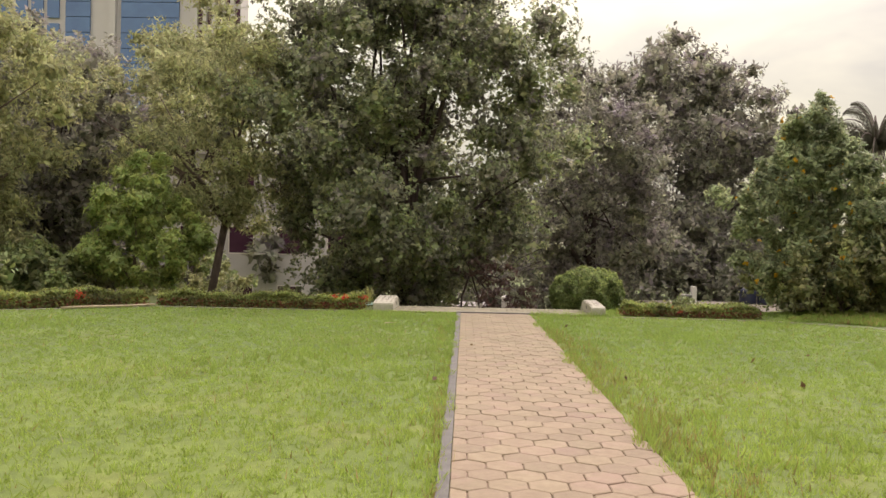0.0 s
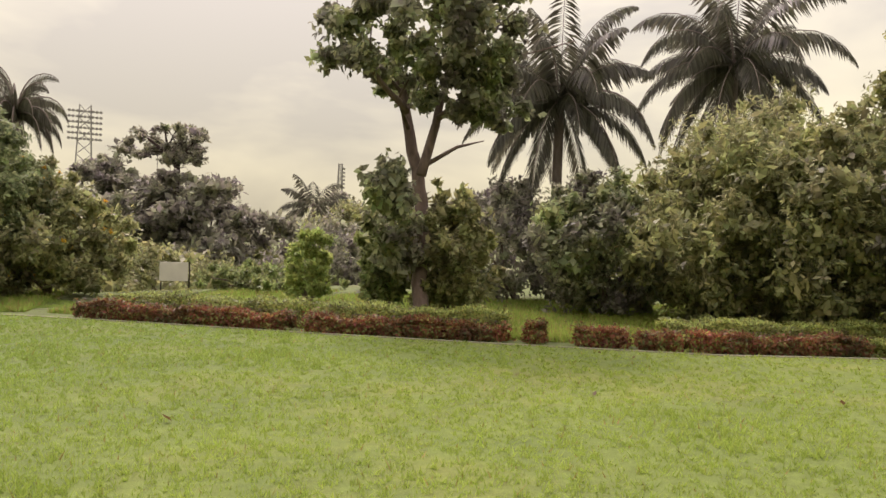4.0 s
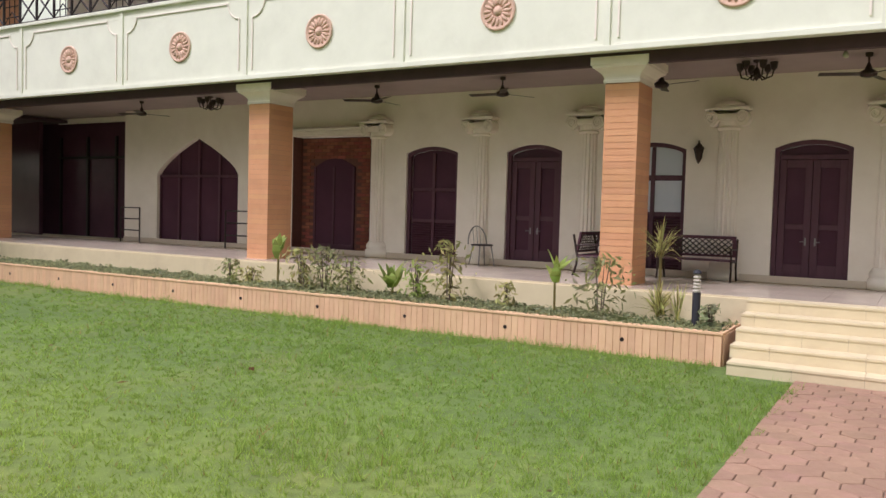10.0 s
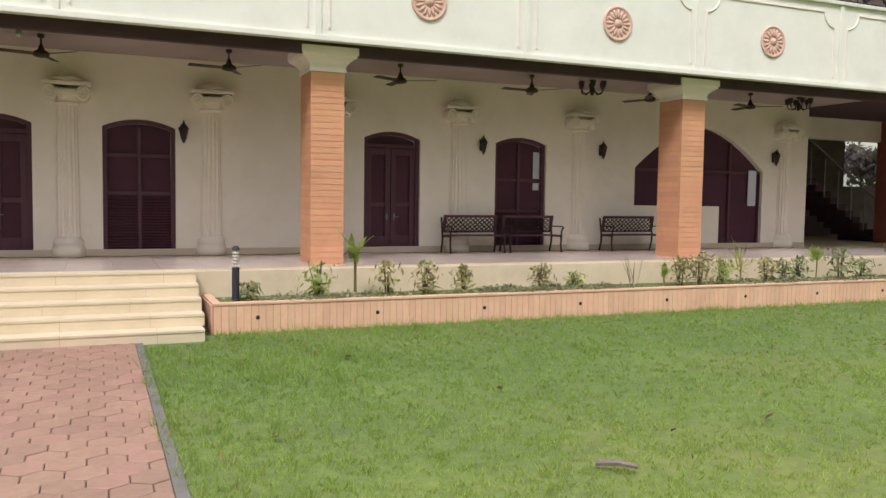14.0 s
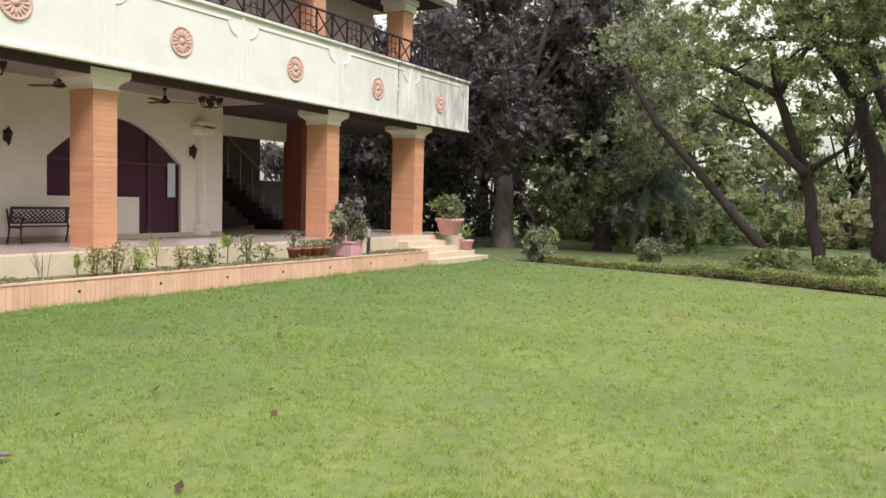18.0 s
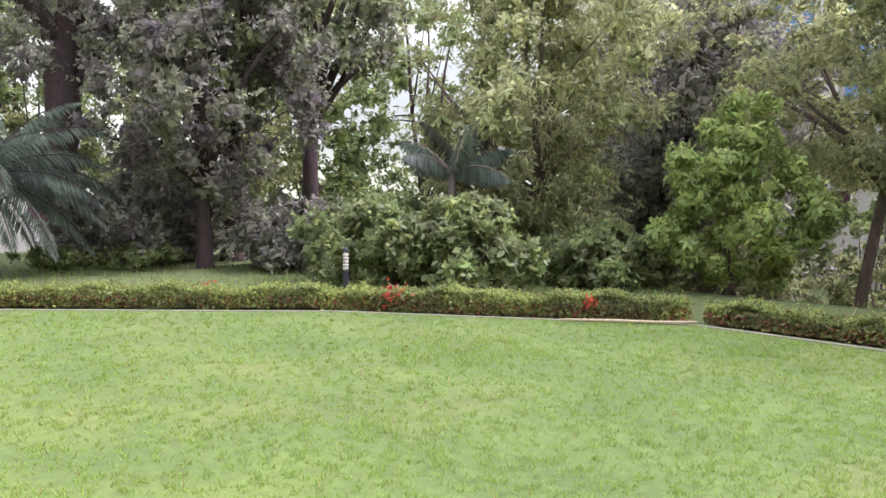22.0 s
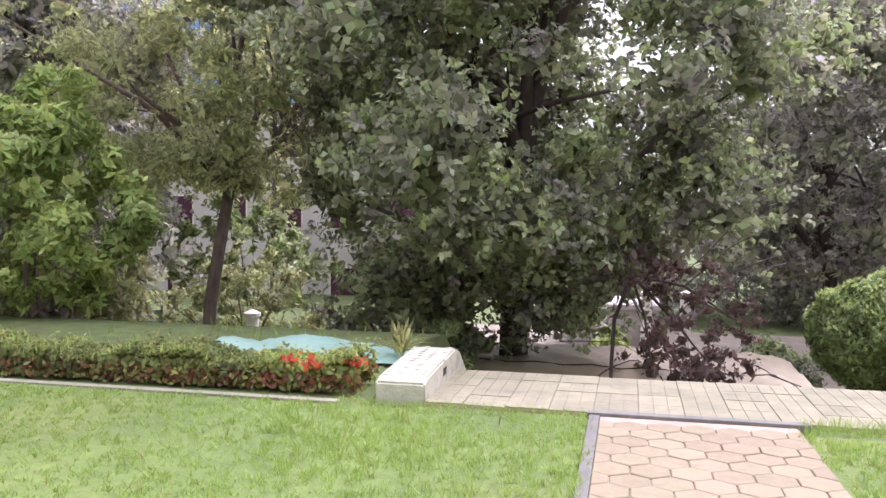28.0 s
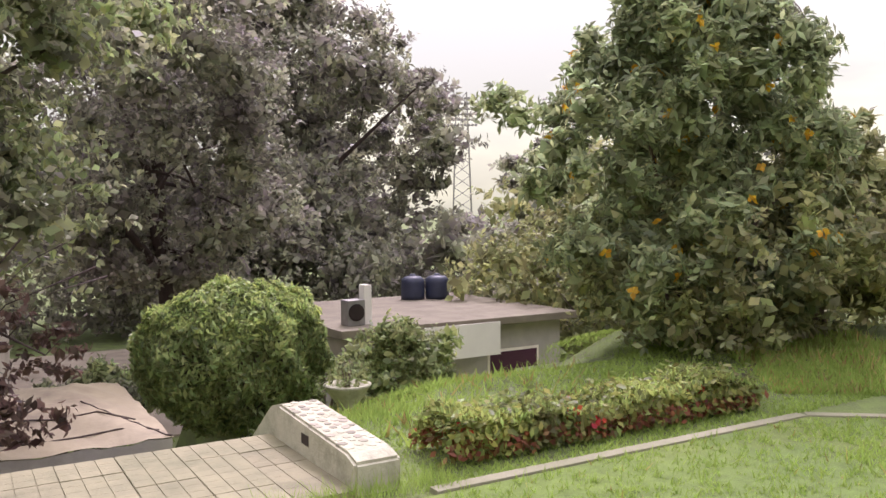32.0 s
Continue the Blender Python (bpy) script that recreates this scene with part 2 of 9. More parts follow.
M["mortar"] = material("brick_joint", (0.58, 0.31, 0.19), (0.5, 0.26, 0.155), rough=0.9, scale=20)
M["salmon"] = material("salmon_planter_brick", (0.75, 0.49, 0.305), (0.69, 0.43, 0.26), rough=0.85, scale=5, bump=0.25, fine=120, rand=0.07, stain=(0.5, 0.28, 0.18), stain_scale=1.2)
M["redbrick"] = material("red_brick", (0.31, 0.105, 0.062), (0.225, 0.072, 0.047), rough=0.9, scale=6, bump=0.3, fine=90, rand=0.25)
M["terra"] = material("terracotta_relief", (0.72, 0.50, 0.38), (0.62, 0.40, 0.29), rough=0.8, scale=20, bump=0.1)
M["redwall"] = material("rust_red_paint", (0.36, 0.09, 0.055), (0.29, 0.07, 0.045), rough=0.7, scale=1.5, stain=(0.45, 0.16, 0.1), stain_amt=0.4)
M["darkwood"] = material("dark_red_brown_wood", (0.10, 0.034, 0.055), (0.075, 0.025, 0.042), rough=0.6, scale=8, bump=0.06, stretch=(1, 1, 0.1))
M["darkmetal"] = material("dark_brown_metal", (0.03, 0.018, 0.018), (0.02, 0.012, 0.012), rough=0.5, metal=0.3, scale=20)
# plaster darkened in its colour for the shade behind the stairs
M["dimplaster"] = material("grey_plaster_with_shade", (0.24, 0.19, 0.18), (0.17, 0.135, 0.13), rough=0.9, scale=2, bump=0.1, stain=(0.1, 0.08, 0.075), stain_scale=0.9, stain_amt=0.6)
M["soffit"] = material("dark_soffit_and_shaded_steps", (0.075, 0.038, 0.048), (0.055, 0.028, 0.036), rough=0.8, scale=4)
M["tilefloor"] = material("beige_floor_tile", (0.6, 0.51, 0.42), (0.53, 0.445, 0.36), rough=0.2, scale=1.5, rand=0.05)
M["stepstone"] = material("cream_step_stone", (0.68, 0.585, 0.385), (0.62, 0.525, 0.335), rough=0.6, scale=2.2, bump=0.08, stain=(0.45, 0.36, 0.24), stain_scale=1.4, stain_amt=0.4)
M["paver"] = material("pink_terracotta_paver", (0.305, 0.243, 0.15), (0.252, 0.193, 0.118), rough=0.85, scale=14, bump=0.3, fine=150, rand=0.1, stain=(0.34, 0.23, 0.18), stain_scale=2.2, stain_amt=0.6)
M["paverjoin"] = material("pink_paver_far", (0.305, 0.243, 0.15), (0.252, 0.193, 0.118), rough=0.85, scale=14, bump=0.3, fine=150, island=0.1, stain=(0.34, 0.23, 0.18), stain_scale=2.2, stain_amt=0.6)
side_tint(M["paver"], (1.12, 0.87, 0.92), 4.5, 13.0)
side_tint(M["paverjoin"], (1.12, 0.87, 0.92), 4.5, 13.0)
# far pavers dimmed in their colour to balance the higher exposure there
side_tint(M["paver"], (0.89, 0.93, 0.87), 20.5, 13.0)
side_tint(M["paverjoin"], (0.89, 0.93, 0.87), 20.5, 13.0)
M["kerb"] = material("grey_kerb_concrete", (0.185, 0.178, 0.15), (0.12, 0.115, 0.095), rough=0.9, scale=8, bump=0.3, stain=(0.1, 0.1, 0.08), stain_amt=0.5)
M["joint"] = material("dark_joint_sand", (0.34, 0.25, 0.19), (0.26, 0.19, 0.145), rough=0.95, scale=30)
M["pathjoint"] = material("dark_earth_joint", (0.42, 0.31, 0.23), (0.33, 0.24, 0.18), rough=0.95, scale=12, stain=(0.2, 0.14, 0.1), stain_scale=1.2, stain_amt=0.5)
side_tint(M["pathjoint"], (0.38, 0.33, 0.31), 6.0, 14.0)
M["landtile"] = material("yellowish_cement_tile", (0.27, 0.245, 0.148), (0.205, 0.19, 0.115), rough=0.85, scale=4, bump=0.25, rand=0.09, stain=(0.11, 0.115, 0.06), stain_scale=2.4, stain_amt=0.6)
M["whitestone"] = material("whitewashed_stone", (0.5, 0.48, 0.36), (0.39, 0.375, 0.28), rough=0.9, scale=9, bump=0.4, fine=40, stain=(0.17, 0.17, 0.11), stain_scale=4.0, stain_amt=0.7)
M["palestone"] = material("grey_brown_pebble", (0.36, 0.33, 0.26), (0.26, 0.235, 0.18), rough=0.9, scale=14, bump=0.3, rand=0.25)
M["glass"] = material("dark_window_glass", (0.10, 0.044, 0.066), (0.078, 0.033, 0.052), rough=0.22, spec=0.14, scale=1)
# pale base colour stands for the reflection on the panes
M["bluepane"] = material("painted_reflection_glass", (0.6, 0.63, 0.7), (0.54, 0.58, 0.66), rough=0.1, scale=1)
M["fanmetal"] = material("dark_fan_enamel", (0.05, 0.028, 0.025), (0.035, 0.02, 0.018), rough=0.4, metal=0.2)
M["bark"] = material("grey_brown_bark", (0.208, 0.153, 0.122), (0.105, 0.074, 0.062), rough=0.95, scale=9, bump=0.9, fine=25, stretch=(1, 1, 0.3))
M["palebark"] = material("pale_grey_bark", (0.252, 0.210, 0.176), (0.151, 0.118, 0.101), rough=0.95, scale=7, bump=0.8, fine=25, stretch=(1, 1, 0.4))
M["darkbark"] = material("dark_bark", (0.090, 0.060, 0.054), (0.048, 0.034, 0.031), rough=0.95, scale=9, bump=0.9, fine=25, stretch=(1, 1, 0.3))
# purple-grey second colours put the crowns' shadow tint into L_dark and L_purple
M["L_dark"] = leaf_material("dark_round_leaf", (0.385, 0.465, 0.18), (0.25, 0.215, 0.21), 0.55)
M["L_purple"] = leaf_material("shadow_tinted_leaf", (0.37, 0.4, 0.225), (0.25, 0.205, 0.225), 0.5)
# darker copy of L_purple, shade behind the house end put into its colour
M["L_shade"] = leaf_material("shaded_copy_leaf", (0.185, 0.17, 0.115), (0.125, 0.095, 0.115), 0.5)
M["L_mid"] = leaf_material("mid_green_leaf", (0.365, 0.445, 0.155), (0.185, 0.205, 0.10), 0.5)
M["L_bright"] = leaf_material("fresh_green_leaf", (0.515, 0.594, 0.190), (0.280, 0.370, 0.112), 0.4)
M["L_olive"] = leaf_material("olive_leaf", (0.42, 0.45, 0.17), (0.24, 0.235, 0.125), 0.5)
# lighter copy of L_olive, with haze and backlight put into the colour
M["L_hazy"] = leaf_material("hazy_lit_olive_leaf", (0.53, 0.56, 0.25), (0.33, 0.335, 0.17), 0.45)
M["L_mauve"] = leaf_material("greyish_mauve_green_leaf", (0.37, 0.385, 0.22), (0.265, 0.23, 0.225), 0.5)
M["L_palm"] = leaf_material("palm_leaflet", (0.14, 0.14, 0.085), (0.08, 0.075, 0.06), 0.4)
M["L_cycad"] = leaf_material("blue_green_frond", (0.187, 0.237, 0.160), (0.086, 0.112, 0.081), 0.4)
M["L_hedge"] = leaf_material("hedge_leaf", (0.360, 0.409, 0.096), (0.135, 0.140, 0.051), 0.55)
M["L_ixora"] = leaf_material("reddish_hedge_leaf", (0.360, 0.134, 0.064), (0.162, 0.090, 0.040), 0.5)
M["L_ball"] = leaf_material("clipped_bush_leaf", (0.31, 0.385, 0.125), (0.14, 0.175, 0.07), 0.5)
M["grass"] = leaf_material("grass_blade", (0.385, 0.5, 0.095), (0.305, 0.405, 0.075), 0.14, trans=0.55, rough=0.8)
# blades carry the same painted shade and far darkening as the turf
side_tint(M["grass"])
side_tint(M["grass"], (0.82, 0.875, 0.95), 20.0, 12.0)
M["drygrass"] = leaf_material("dry_grass_blade", (0.432, 0.324, 0.108), (0.264, 0.228, 0.072), 0.35, trans=0.3)
M["flower_red"] = leaf_material("orange_red_petal", (0.62, 0.09, 0.045), (0.5, 0.055, 0.035), 0.3)
M["flower_yellow"] = leaf_material("yellow_petal", (0.80, 0.50, 0.03), (0.65, 0.38, 0.02), 0.3)
M["pot_terra"] = material("terracotta_pot", (0.42, 0.15, 0.08), (0.33, 0.11, 0.06), rough=0.8, scale=12, bump=0.1)
M["pot_pink"] = material("pink_painted_pot", (0.64, 0.37, 0.37), (0.54, 0.29, 0.29), rough=0.7, scale=10, bump=0.1)
M["edgestone"] = material("weathered_edging_concrete", (0.3, 0.28, 0.2), (0.2, 0.195, 0.12), rough=0.95, scale=3, bump=0.4, stain=(0.12, 0.14, 0.06), stain_scale=1.5, stain_amt=0.8)
M["tarp"] = material("grey_tarpaulin", (0.36, 0.3, 0.19), (0.27, 0.22, 0.14), rough=0.7, scale=2, bump=0.4, fine=9, stain=(0.12, 0.08, 0.06), stain_scale=0.8, stain_amt=0.7)
M["concrete"] = material("weathered_concrete", (0.48, 0.44, 0.40), (0.36, 0.33, 0.30), rough=0.9, scale=1.5, bump=0.2, stain=(0.2, 0.17, 0.15), stain_amt=0.6)
M["whitewall"] = material("far_white_wall", (0.74, 0.71, 0.64), (0.66, 0.63, 0.56), rough=0.85, scale=1.0, stain=(0.5, 0.46, 0.4), stain_amt=0.4)
M["yard"] = material("worn_tan_concrete", (0.3, 0.25, 0.19), (0.2, 0.165, 0.12), rough=0.9, scale=1.2, bump=0.2, stain=(0.1, 0.085, 0.05), stain_scale=0.5, stain_amt=0.8)
M["far_grey"] = material("far_pale_grey_wall", (0.62, 0.58, 0.54), (0.55, 0.51, 0.47), rough=0.85, scale=0.8, stain=(0.4, 0.37, 0.33), stain_scale=0.4, stain_amt=0.5)
M["tower_wall"] = material("tower_beige_cladding", (0.56, 0.53, 0.50), (0.50, 0.47, 0.44), rough=0.7, scale=0.1)
M["tower_glass"] = material("tower_blue_glass", (0.10, 0.19, 0.36), (0.08, 0.15, 0.30), rough=0.12, scale=0.3, spec=0.7)
M["steel"] = material("grey_steel", (0.30, 0.29, 0.28), (0.22, 0.21, 0.2), rough=0.5, metal=0.6)
M["bluetank"] = material("dark_blue_plastic", (0.03, 0.035, 0.07), (0.02, 0.025, 0.05), rough=0.5)
M["teal"] = material("teal_sheet", (0.28, 0.42, 0.33), (0.2, 0.33, 0.26), rough=0.6, scale=2)
M["blackpost"] = material("black_bollard_paint", (0.035, 0.035, 0.05), (0.025, 0.025, 0.035), rough=0.5, scale=20)
M["frosted"] = material("white_frosted_lamp_glass", (0.56, 0.52, 0.45), (0.5, 0.46, 0.4), rough=0.35)
M["castiron"] = material("dark_bronze_cast_iron", (0.05, 0.03, 0.028), (0.032, 0.02, 0.018), rough=0.5, metal=0.4)
M["L_cover"] = leaf_material("groundcover_leaf", (0.37, 0.4, 0.21), (0.25, 0.27, 0.14), 0.4)
M["L_canna"] = leaf_material("canna_leaf", (0.44, 0.55, 0.14), (0.27, 0.34, 0.085), 0.3)
M["L_croton"] = leaf_material("speckled_leaf", (0.55, 0.54, 0.19), (0.3, 0.27, 0.11), 0.5)
M["deadleaf"] = leaf_material("dead_leaf", (0.20, 0.11, 0.05), (0.12, 0.065, 0.03), 0.4)
M["hedge_core"] = material("hedge_twig_mass", (0.15, 0.11, 0.06), (0.08, 0.06, 0.035), rough=0.95, scale=25, bump=0.9, fine=60)
M["L_flowering"] = leaf_material("yellowish_broad_leaf", (0.45, 0.52, 0.25), (0.22, 0.255, 0.145), 0.5)
M["L_redbrown"] = leaf_material("dark_red_brown_leaf", (0.185, 0.116, 0.086), (0.100, 0.070, 0.057), 0.5)
M["roofbrown"] = material("weathered_brown_roof", (0.216, 0.189, 0.133), (0.144, 0.121, 0.085), rough=0.9, scale=2.0, bump=0.3, stain=(0.1, 0.08, 0.06), stain_amt=0.5)
M["darkjoint"] = material("dark_brick_joint", (0.17, 0.075, 0.055), (0.12, 0.05, 0.04), rough=0.9, scale=20)
M["canewood"] = material("pale_dry_cane", (0.52, 0.42, 0.26), (0.40, 0.31, 0.19), rough=0.6, scale=12, bump=0.1)


# ---- mesh tools ----
def bm_new():
    return bmesh.new()


def box(bm, x0, x1, y0, y1, z0, z1, bevel=0.0):
    r = bmesh.ops.create_cube(bm, size=1.0)
    vs = r["verts"]
    bmesh.ops.scale(bm, vec=(x1 - x0, y1 - y0, z1 - z0), verts=vs)
    bmesh.ops.translate(bm, vec=((x0 + x1) / 2, (y0 + y1) / 2, (z0 + z1) / 2), verts=vs)
    if bevel:
        es = list({e for v in vs for e in v.link_edges})
        bmesh.ops.bevel(bm, geom=es, offset=bevel, segments=2, affect="EDGES", profile=0.7)
    return vs


def mesh_object(name, bm, mat, parent=None, label="", smooth=False):
    me = bpy.data.meshes.new(name)
    bm.to_mesh(me)
    bm.free()
    if smooth:
        me.polygons.foreach_set("use_smooth", [True] * len(me.polygons))
    me.materials.append(mat)
    ob = new(name, me)
    if parent:
        ob.parent = parent
    if label:
        ob["label"] = label
    return ob


def part(name, bm, mat, parent, label="", smooth=False):
    return mesh_object(name, bm, mat, parent, label, smooth)


def thing(name, at, label, category, group="", kind="", rz=0):
    e = new(name)
    e.matrix_world = pose(*at, 0, 0, rz)
    return tagged(e, label, category, group, kind)


def shared(name, me, parent, m, label=""):
    ob = new(name, me)
    ob.parent = parent
    ob.matrix_basis = m
    if label:
        ob["label"] = label
    return ob


def box_mesh(name, b, mat, bevel=0.0):
    bm = bm_new()
    box(bm, *b, bevel=bevel)
    me = bpy.data.meshes.new(name)
    bm.to_mesh(me)
    bm.free()
    me.materials.append(mat)
    return me


def lathe(bm, prof, seg=16, at=(0, 0, 0)):
    """Turned solid from (radius, height) pairs."""
    rings = []
    for r, z in prof:
        rings.append([bm.verts.new((at[0] + r * math.cos(2 * math.pi * k / seg), at[1] + r * math.sin(2 * math.pi * k / seg), at[2] + z)) for k in range(seg)])
    for a, b in zip(rings, rings[1:]):
        for k in range(seg):
            bm.faces.new((a[k], a[(k + 1) % seg], b[(k + 1) % seg], b[k]))
    if prof[0][0] > 1e-4:
        bm.faces.new(rings[0][::-1])
    if prof[-1][0] > 1e-4:
        bm.faces.new(rings[-1])


def tube(bm, pts, radii, seg=8):
    """Tapered tube through the points."""
    pts = [Vector(p) for p in pts]
    rings = []
    for i, p in enumerate(pts):
        d = (pts[min(i + 1, len(pts) - 1)] - pts[max(i - 1, 0)]).normalized()
        a = d.cross(Vector((0.3, 0.9, 0.2))).normalized()
        b = d.cross(a)
        rings.append([bm.verts.new(p + radii[i] * (a * math.cos(2 * math.pi * k / seg) + b * math.sin(2 * math.pi * k / seg))) for k in range(seg)])
    for r0, r1 in zip(rings, rings[1:]):
        for k in range(seg):
            bm.faces.new((r0[k], r0[(k + 1) % seg], r1[(k + 1) % seg], r1[k]))
    bm.faces.new(rings[0][::-1])
    bm.faces.new(rings[-1])


def extrude_poly(bm, pts, y0, y1):
    """A solid from an outline in x, z, between two y."""
    a = [bm.verts.new((x, y0, z)) for x, z in pts]
    b = [bm.verts.new((x, y1, z)) for x, z in pts]
    bm.faces.new(a)
    bm.faces.new(b[::-1])
    n = len(pts)
    for i in range(n):
        bm.faces.new((a[i], b[i], b[(i + 1) % n], a[(i + 1) % n]))
    bmesh.ops.recalc_face_normals(bm, faces=bm.faces)


def raw_mesh(name, verts, faces_per, mat, parent=None, kind="", label=""):
    """Fast mesh from an array of verts (n, k, 3), one face of k corners for each row."""
    n, k, _ = verts.shape
    me = bpy.data.meshes.new(name)
    me.vertices.add(n * k)
    me.vertices.foreach_set("co", verts.reshape(-1).astype(np.float32))
    me.loops.add(n * k)
    me.loops.foreach_set("vertex_index", np.arange(n * k, dtype=np.int32))
    me.polygons.add(n)
    me.polygons.foreach_set("loop_start", np.arange(0, n * k, k, dtype=np.int32))
    me.update(calc_edges=True)
    me.materials.append(mat)
    ob = new(name, me)
    if parent:
        ob.parent = parent
    return tagged(ob, label, "", "", kind)


def leaf_quads(centers, normals, size, rng, aspect=0.5, droop=0.0):
    """Leaf-shaped quads (a kite: base, two sides, tip) at the centres, facing roughly along the normals."""
    n = len(centers)
    nrm = normals + rng.normal(0, 0.45, (n, 3))
    nrm /= np.linalg.norm(nrm, axis=1, keepdims=True) + 1e-9
    d = rng.normal(0, 1, (n, 3))
    d[:, 2] -= droop
    d -= nrm * np.sum(d * nrm, axis=1, keepdims=True)
    d /= np.linalg.norm(d, axis=1, keepdims=True) + 1e-9
    s = np.cross(nrm, d)
    L = size * rng.uniform(0.65, 1.3, (n, 1))
    W = L * aspect
    q = np.empty((n, 4, 3))
    q[:, 0] = centers - d * L * 0.5
    q[:, 1] = centers + s * W * 0.5 - d * L * 0.02
    q[:, 2] = centers + d * L * 0.5 - nrm * L * 0.08
    q[:, 3] = centers - s * W * 0.5 - d * L * 0.02
    return q


def blob_leaves(rng, puffs, count, size, aspect=0.5, droop=0.0, shell=0.55):
    """Leafy twigs round puffs (x, y, z, rx, ry, rz): leaves stand round each twig end, with a looser dark inside."""
    p = np.array(puffs, float)
    vol = (p[:, 3] * p[:, 4] * p[:, 5]) ** (2 / 3)
    vol /= vol.sum()
    core = int(count * 0.3)
    pk = rng.choice(len(p), core, p=vol)
    u = rng.normal(0, 1, (core, 3))
    u /= np.linalg.norm(u, axis=1, keepdims=True)
    inner = leaf_quads(p[pk, :3] + u * p[pk, 3:] * rng.uniform(0.05, 0.66, (core, 1)), rng.normal(0, 1, (core, 3)), size * 1.5, rng, min(0.7, aspect * 1.3), droop)
    per = 8
    tw = max(1, (count - core) // per)
    pk = rng.choice(len(p), tw, p=vol)
    u = rng.normal(0, 1, (tw, 3))
    u[:, 2] += 0.15
    u /= np.linalg.norm(u, axis=1, keepdims=True)
    r = shell + 0.1 + (1.12 - shell) * rng.uniform(0, 1, (tw, 1)) ** 0.75
    r += 0.16 * np.sin(u[:, :1] * 5 + pk[:, None]) * np.cos(u[:, 1:2] * 6 + 2 * pk[:, None])
    tip = p[pk, :3] + u * r * p[pk, 3:]
    out = tip - np.average(p[:, :3], axis=0)
    out /= np.linalg.norm(out, axis=1, keepdims=True) + 1e-9
    ax = u * 0.6 + out * 0.6 + rng.normal(0, 0.45, (tw, 3))
    ax[:, 2] += 0.3 - 0.9 * droop
    ax /= np.linalg.norm(ax, axis=1, keepdims=True) + 1e-9
    ax, tip = np.repeat(ax, per, axis=0), np.repeat(tip, per, axis=0)
    n = len(ax)
    big = np.repeat(rng.uniform(0.75, 1.2, (tw, 1)), per, axis=0)
    d = rng.normal(0, 1, (n, 3))
    d -= ax * np.sum(d * ax, axis=1, keepdims=True)
    d /= np.linalg.norm(d, axis=1, keepdims=True) + 1e-9
    d = d * 0.85 + ax * rng.uniform(0.15, 0.9, (n, 1))
    d[:, 2] -= 0.55 * droop
    d /= np.linalg.norm(d, axis=1, keepdims=True) + 1e-9
    nm = ax + np.array([0.0, 0.0, 0.5]) + rng.normal(0, 0.25, (n, 3))
    sd = np.cross(nm, d)
    sd /= np.linalg.norm(sd, axis=1, keepdims=True) + 1e-9
    up = np.cross(d, sd)
    L = size * 0.95 * big * rng.uniform(0.65, 1.15, (n, 1))
    W = L * aspect * 0.5
    c = tip - ax * size * 1.8 * rng.uniform(0, 1, (n, 1))
    q = np.empty((n, 4, 3))
    q[:, 0] = c
    q[:, 1] = c + d * L * 0.52 + sd * W + up * W * 0.25
    q[:, 2] = c + d * L - up * L * 0.1
    q[:, 3] = c + d * L * 0.52 - sd * W + up * W * 0.25
    return np.concatenate([inner, q])


def leaf_sprays(rng, puffs, sprays, size, aspect=0.32, per=7):
    """Rosettes of leaves at the skin of the puffs, each a ring of leaves round a twig end."""
    p = np.array(puffs, float)
    vol = (p[:, 3] * p[:, 4] * p[:, 5]) ** (2 / 3)
    pick = rng.choice(len(p), sprays, p=vol / vol.sum())
    u = rng.normal(0, 1, (sprays, 3))
    u[:, 2] += 0.3
    u /= np.linalg.norm(u, axis=1, keepdims=True)
    c = np.repeat(p[pick, :3] + u * p[pick, 3:] * 1.04, per, axis=0)
    ax = np.repeat(u, per, axis=0)
    d = rng.normal(0, 1, (sprays * per, 3))
    d -= ax * np.sum(d * ax, axis=1, keepdims=True) * 0.75
    d /= np.linalg.norm(d, axis=1, keepdims=True)
    s = np.cross(ax, d)
    s /= np.linalg.norm(s, axis=1, keepdims=True) + 1e-9
    L = size * rng.uniform(0.7, 1.2, (sprays * per, 1))
    q = np.empty((sprays * per, 4, 3))
    q[:, 0] = c
    q[:, 1] = c + d * L * 0.5 + s * L * aspect * 0.5 + ax * L * 0.08
    q[:, 2] = c + d * L - np.array([0, 0, 0.12]) * L
    q[:, 3] = c + d * L * 0.5 - s * L * aspect * 0.5 + ax * L * 0.08
    return q


def crown_puffs(rng, c, r, n, pr, flat=0.75, low=-0.75, cone=0.0):
    """Puffs strewn over an ellipsoid crown: c centre, r radii, pr puff radius."""
    out = []
    for k in range(n):
        z = low + (0.97 - low) * (k + 0.5) / n
        a = k * 2.39996 + rng.uniform(-0.4, 0.4)
        lump = 1 + 0.17 * math.sin(2 * a + c[2]) * math.cos(3.1 * z) + 0.13 * math.sin(5 * a + 4 * z)
        s = math.sqrt(max(0.0, 1 - z * z)) * math.sqrt(rng.uniform(0.08, 1.1)) * lump * (1 - cone * z)
        z *= lump if z > 0 else 1.0
        q = pr * rng.uniform(0.55, 1.35)
        out.append((c[0] + r[0] * s * math.cos(a), c[1] + r[1] * s * math.sin(a), c[2] + r[2] * z * rng.uniform(0.85, 1.03), q, q, q * flat))
    return out


